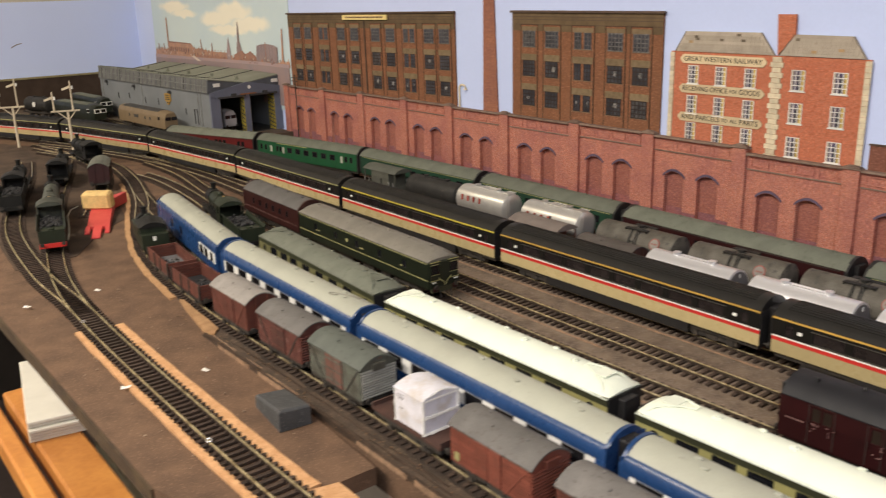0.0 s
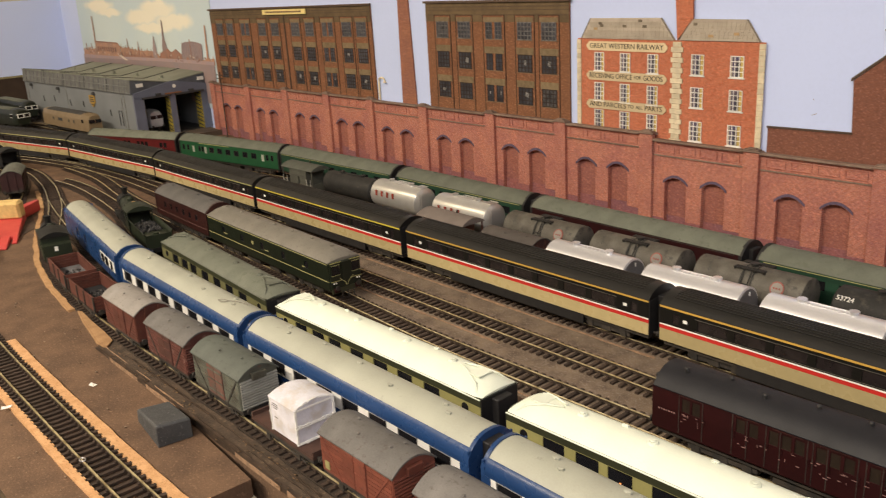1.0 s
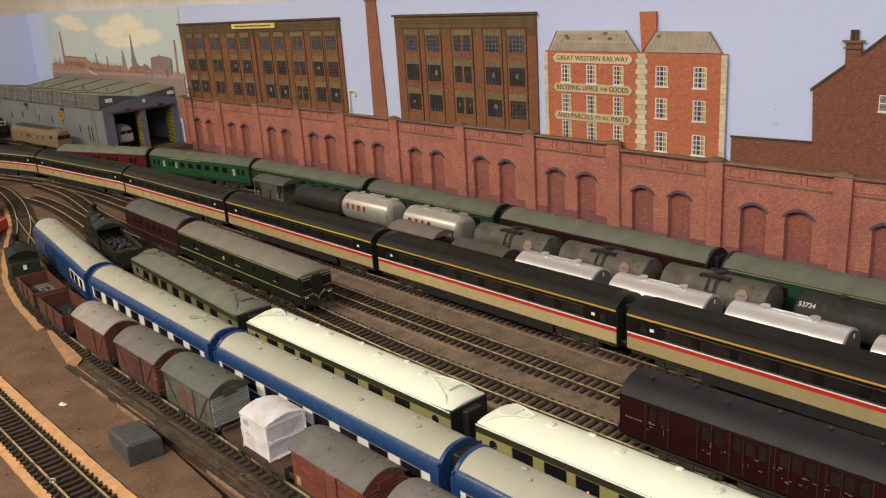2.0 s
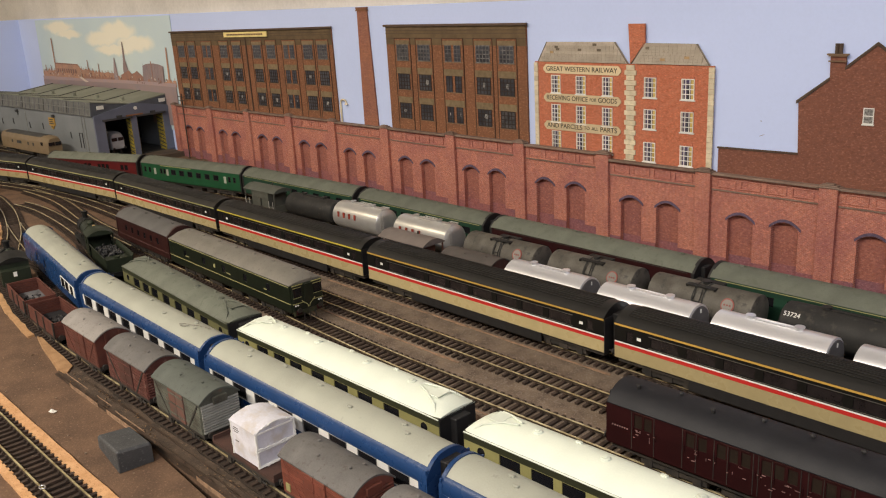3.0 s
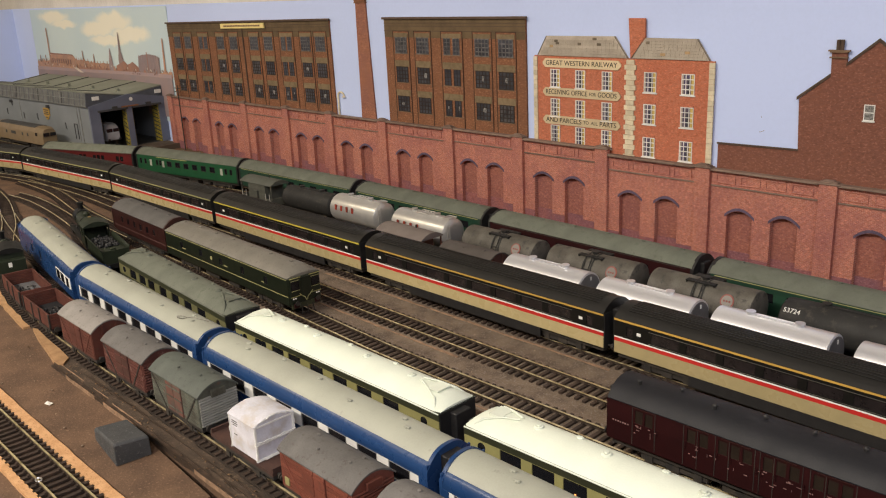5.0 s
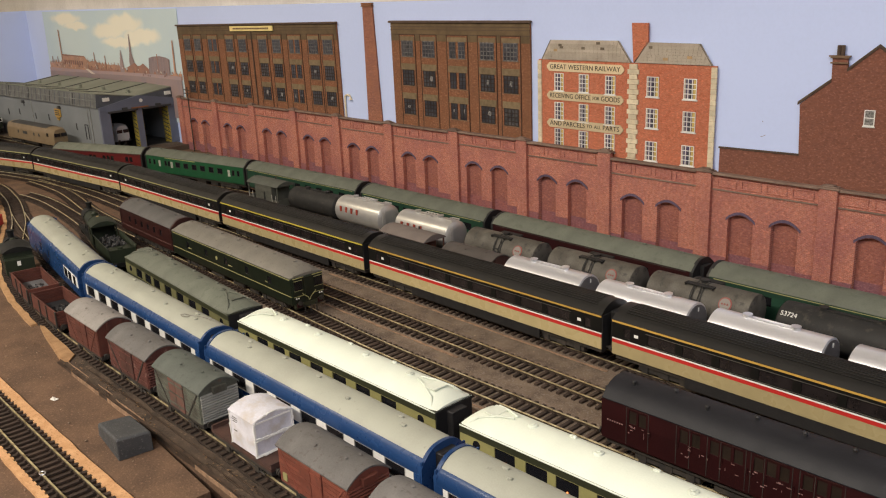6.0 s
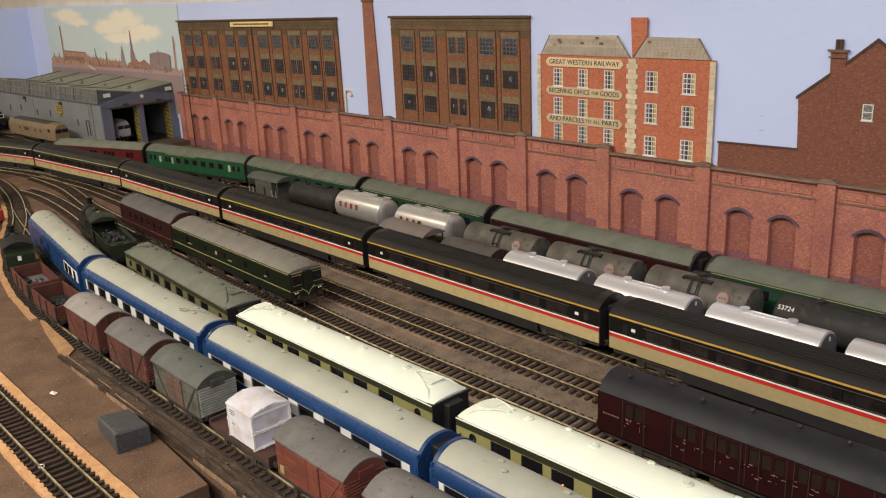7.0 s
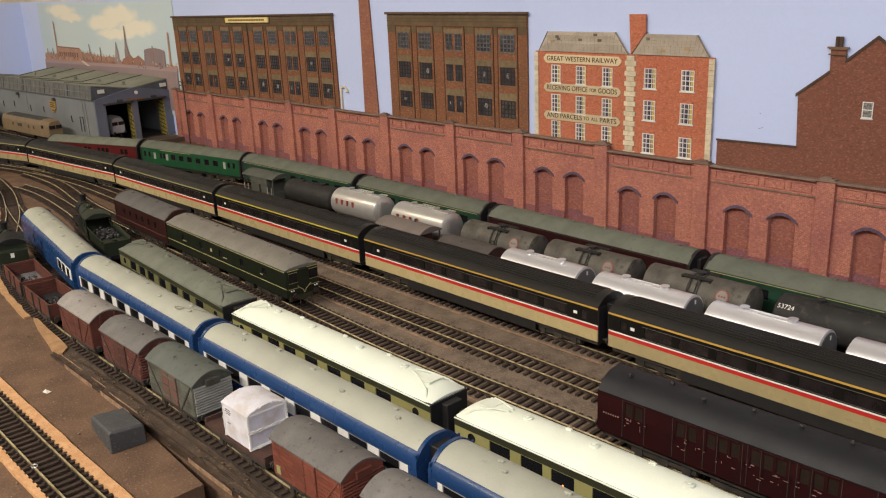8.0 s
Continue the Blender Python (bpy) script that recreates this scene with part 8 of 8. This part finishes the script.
# red re-railing ramp and a foam block on it
ramp = thing("rerailing_ramp", "red plastic re-railing ramp with three prongs", "track tool", m=pose(-0.722, 0.735, 0, 0, 0, 159) @ Matrix.Scale(0.84, 4))
M["red_plastic"] = mat("red_plastic", (0.58, 0.065, 0.060), 0.45, var=0.08, bump=0.03)
bm = bmesh.new()
prism(bm, [(-0.060, 0.0), (0.105, 0.0), (0.105, 0.018), (0.075, 0.016), (-0.060, 0.006)], -0.017, 0.017, "y")
part("ramp", bm, M["red_plastic"], ramp, bevel=0.0008)
for y, w in ((-0.0145, 0.007), (0.0, 0.013), (0.0145, 0.007)):
    bm = bmesh.new()
    prism(bm, [(-0.115 if y == 0 else -0.088, 0.0), (-0.058, 0.0), (-0.058, 0.007), (-0.115 if y == 0 else -0.088, 0.003)], y - w / 2, y + w / 2, "y")
    part("prong", bm, M["red_plastic"], ramp, bevel=0.0008)
bm = bmesh.new()
prism(bm, [(0.07, -0.017), (0.115, -0.036), (0.120, -0.030), (0.09, -0.010)], 0.002, 0.020, "z")
part("handle", bm, M["red_plastic"], ramp, bevel=0.0008)
bm = bmesh.new()
box(bm, 0, 0, 0, 0.019, 0.040, 0.024)
o = solo("foam_block", bm, mat("yellow_foam", (0.72, 0.50, 0.20), 0.85, scale=150, bump=0.5), "yellow foam block resting on the red ramp", "foam block", bevel=0.003)
o.matrix_basis = pose(-0.755, 0.7440, 0.0100, 0, -4, 141)

# paper pad and timber trestle below the board's edge
M["old_paper"] = mat("yellowed_paper", (0.58, 0.55, 0.47), 0.8, var=0.1, scale=40)
pad = thing("paper_pad", "stack of white paper lying on the trestle", "paper stack", m=pose(-0.3045, 0.5550, -0.0540, 0, 0, -10.5))
for i in range(6):
    bm = bmesh.new()
    box(bm, 0.0014 * ((i * 5) % 4), -0.0012 * ((i * 3) % 3), 0.0032 * i, 0.138, 0.043, 0.0030)
    part("sheet", bm, M["old_paper"], pad, bevel=0.0006)
M["pine"] = mat("orange_varnished_pine", (0.50, 0.215, 0.05), 0.45, scale=25, alt=(0.38, 0.145, 0.032), fine=200)
tr = thing("trestle", "orange varnished pine trestle under the board's edge", "trestle")
for nm, x, y, z, sx, sy, sz in (("rail", -0.08, 0.5430, -0.076, 0.56, 0.036, 0.022), ("rail", -0.12, 0.5100, -0.076, 0.52, 0.0145, 0.022), ("leg", -0.34, 0.499, -0.96, 0.020, 0.008, 0.90), ("leg", 0.10, 0.499, -0.96, 0.020, 0.008, 0.90)):
    bm = bmesh.new()
    box(bm, x, y, z, sx, sy, sz)
    part(nm, bm, M["pine"], tr, bevel=0.002)
bm = bmesh.new()
box(bm, -0.02, 0.582, -0.300, 0.50, 0.010, 0.287)
solo("fascia_panel", bm, mat("pale_green_panel", (0.36, 0.37, 0.27), 0.8, scale=20), "pale green panel under the baseboard", "panel", kind="structure")

# ---- track, the last and most numerous pieces ----
def lay_track(name, line, x0, x1, label, lift_z=0.0):
    root = thing(name, label, "track", kind="structure", m=Matrix.Translation((0, 0, lift_z)))
    s0, s1 = line.near_x(x0), line.near_x(x1)
    bm = bmesh.new()
    box(bm, 0, 0, 0.0008, 0.0029, 0.0305, 0.0018)
    for y in (-0.0102, -0.0072, 0.0072, 0.0102):
        box(bm, 0, y, 0.0024, 0.0022, 0.0016, 0.0011)
    first = None
    n = int((s1 - s0) / 0.0074)
    rng = random.Random(len(name) + n)
    spots = []
    for i in range(n):
        s = s0 + (i + 0.5) * (s1 - s0) / n
        p, q = line.at(s - 0.002), line.at(s + 0.002)
        spots.append((*((p + q) / 2).xy, math.degrees(math.atan2(q.y - p.y, q.x - p.x)) + rng.uniform(-1, 1)))
    spots.sort(key=lambda q: (q[0] - 0.2) ** 2 + (q[1] - 0.75) ** 2)
    me = part("sleeper", bm, M["sleeper"], root)
    me.matrix_basis = pose(spots[0][0], spots[0][1], 0, 0, 0, spots[0][2])
    for x, y, a in spots[1:300]:
        again(me, root, x, y, 0, a)
    for side in (-1, 1):
        verts, faces = [], []
        m = max(2, int((s1 - s0) / 0.012))
        prof = ((-0.0007, 0.0026), (0.0007, 0.0026), (0.0004, 0.0032), (0.00070, 0.0045), (0.00055, 0.0050), (-0.00055, 0.0050), (-0.00070, 0.0045), (-0.0004, 0.0032))
        for i in range(m + 1):
            s = s0 + (s1 - s0) * i / m
            p, q = line.at(s - 0.003), line.at(s + 0.003)
            d = (q - p).normalized()
            c = (p + q) / 2
            for u, z in prof:
                w = side * 0.0087 + u
                verts.append((c.x - d.y * w, c.y + d.x * w, z))
        k = len(prof)
        for i in range(m):
            for j in range(k):
                a, b = i * k + j, i * k + (j + 1) % k
                faces.append((a, b, b + k, a + k))
        r = bpy.data.meshes.new("rail")
        r.from_pydata(verts, [], faces)
        r.materials.append(M["rail"])
        r.materials.append(M["rail_head"])
        for f in r.polygons:
            f.material_index = 1 if f.index % k in (3, 4, 5) else 0
        ob = new("rail", r)
        ob.parent = root
    return root


for key, xa, xb in (("Z", -1.25, 0.115), ("X", -1.25, -0.36), ("Y", -1.4, -0.745), ("D", -1.9, -1.19), ("E", -1.95, -1.52), ("T", -1.35, 0.45), ("B", -0.84, 0.40), ("W", -0.98, 0.42), ("P", -1.08, 0.5), ("Q", -1.45, 0.5), ("R", -1.95, 0.5), ("S", -1.22, 0.5), ("U", -1.20, 0.5), ("V", -1.40, 0.45)):
    lay_track("track", TRACKS[key], xa, xb, "model track with black-brown sleepers and dull brass rails", 0.010 if key in "DE" else 0.0)
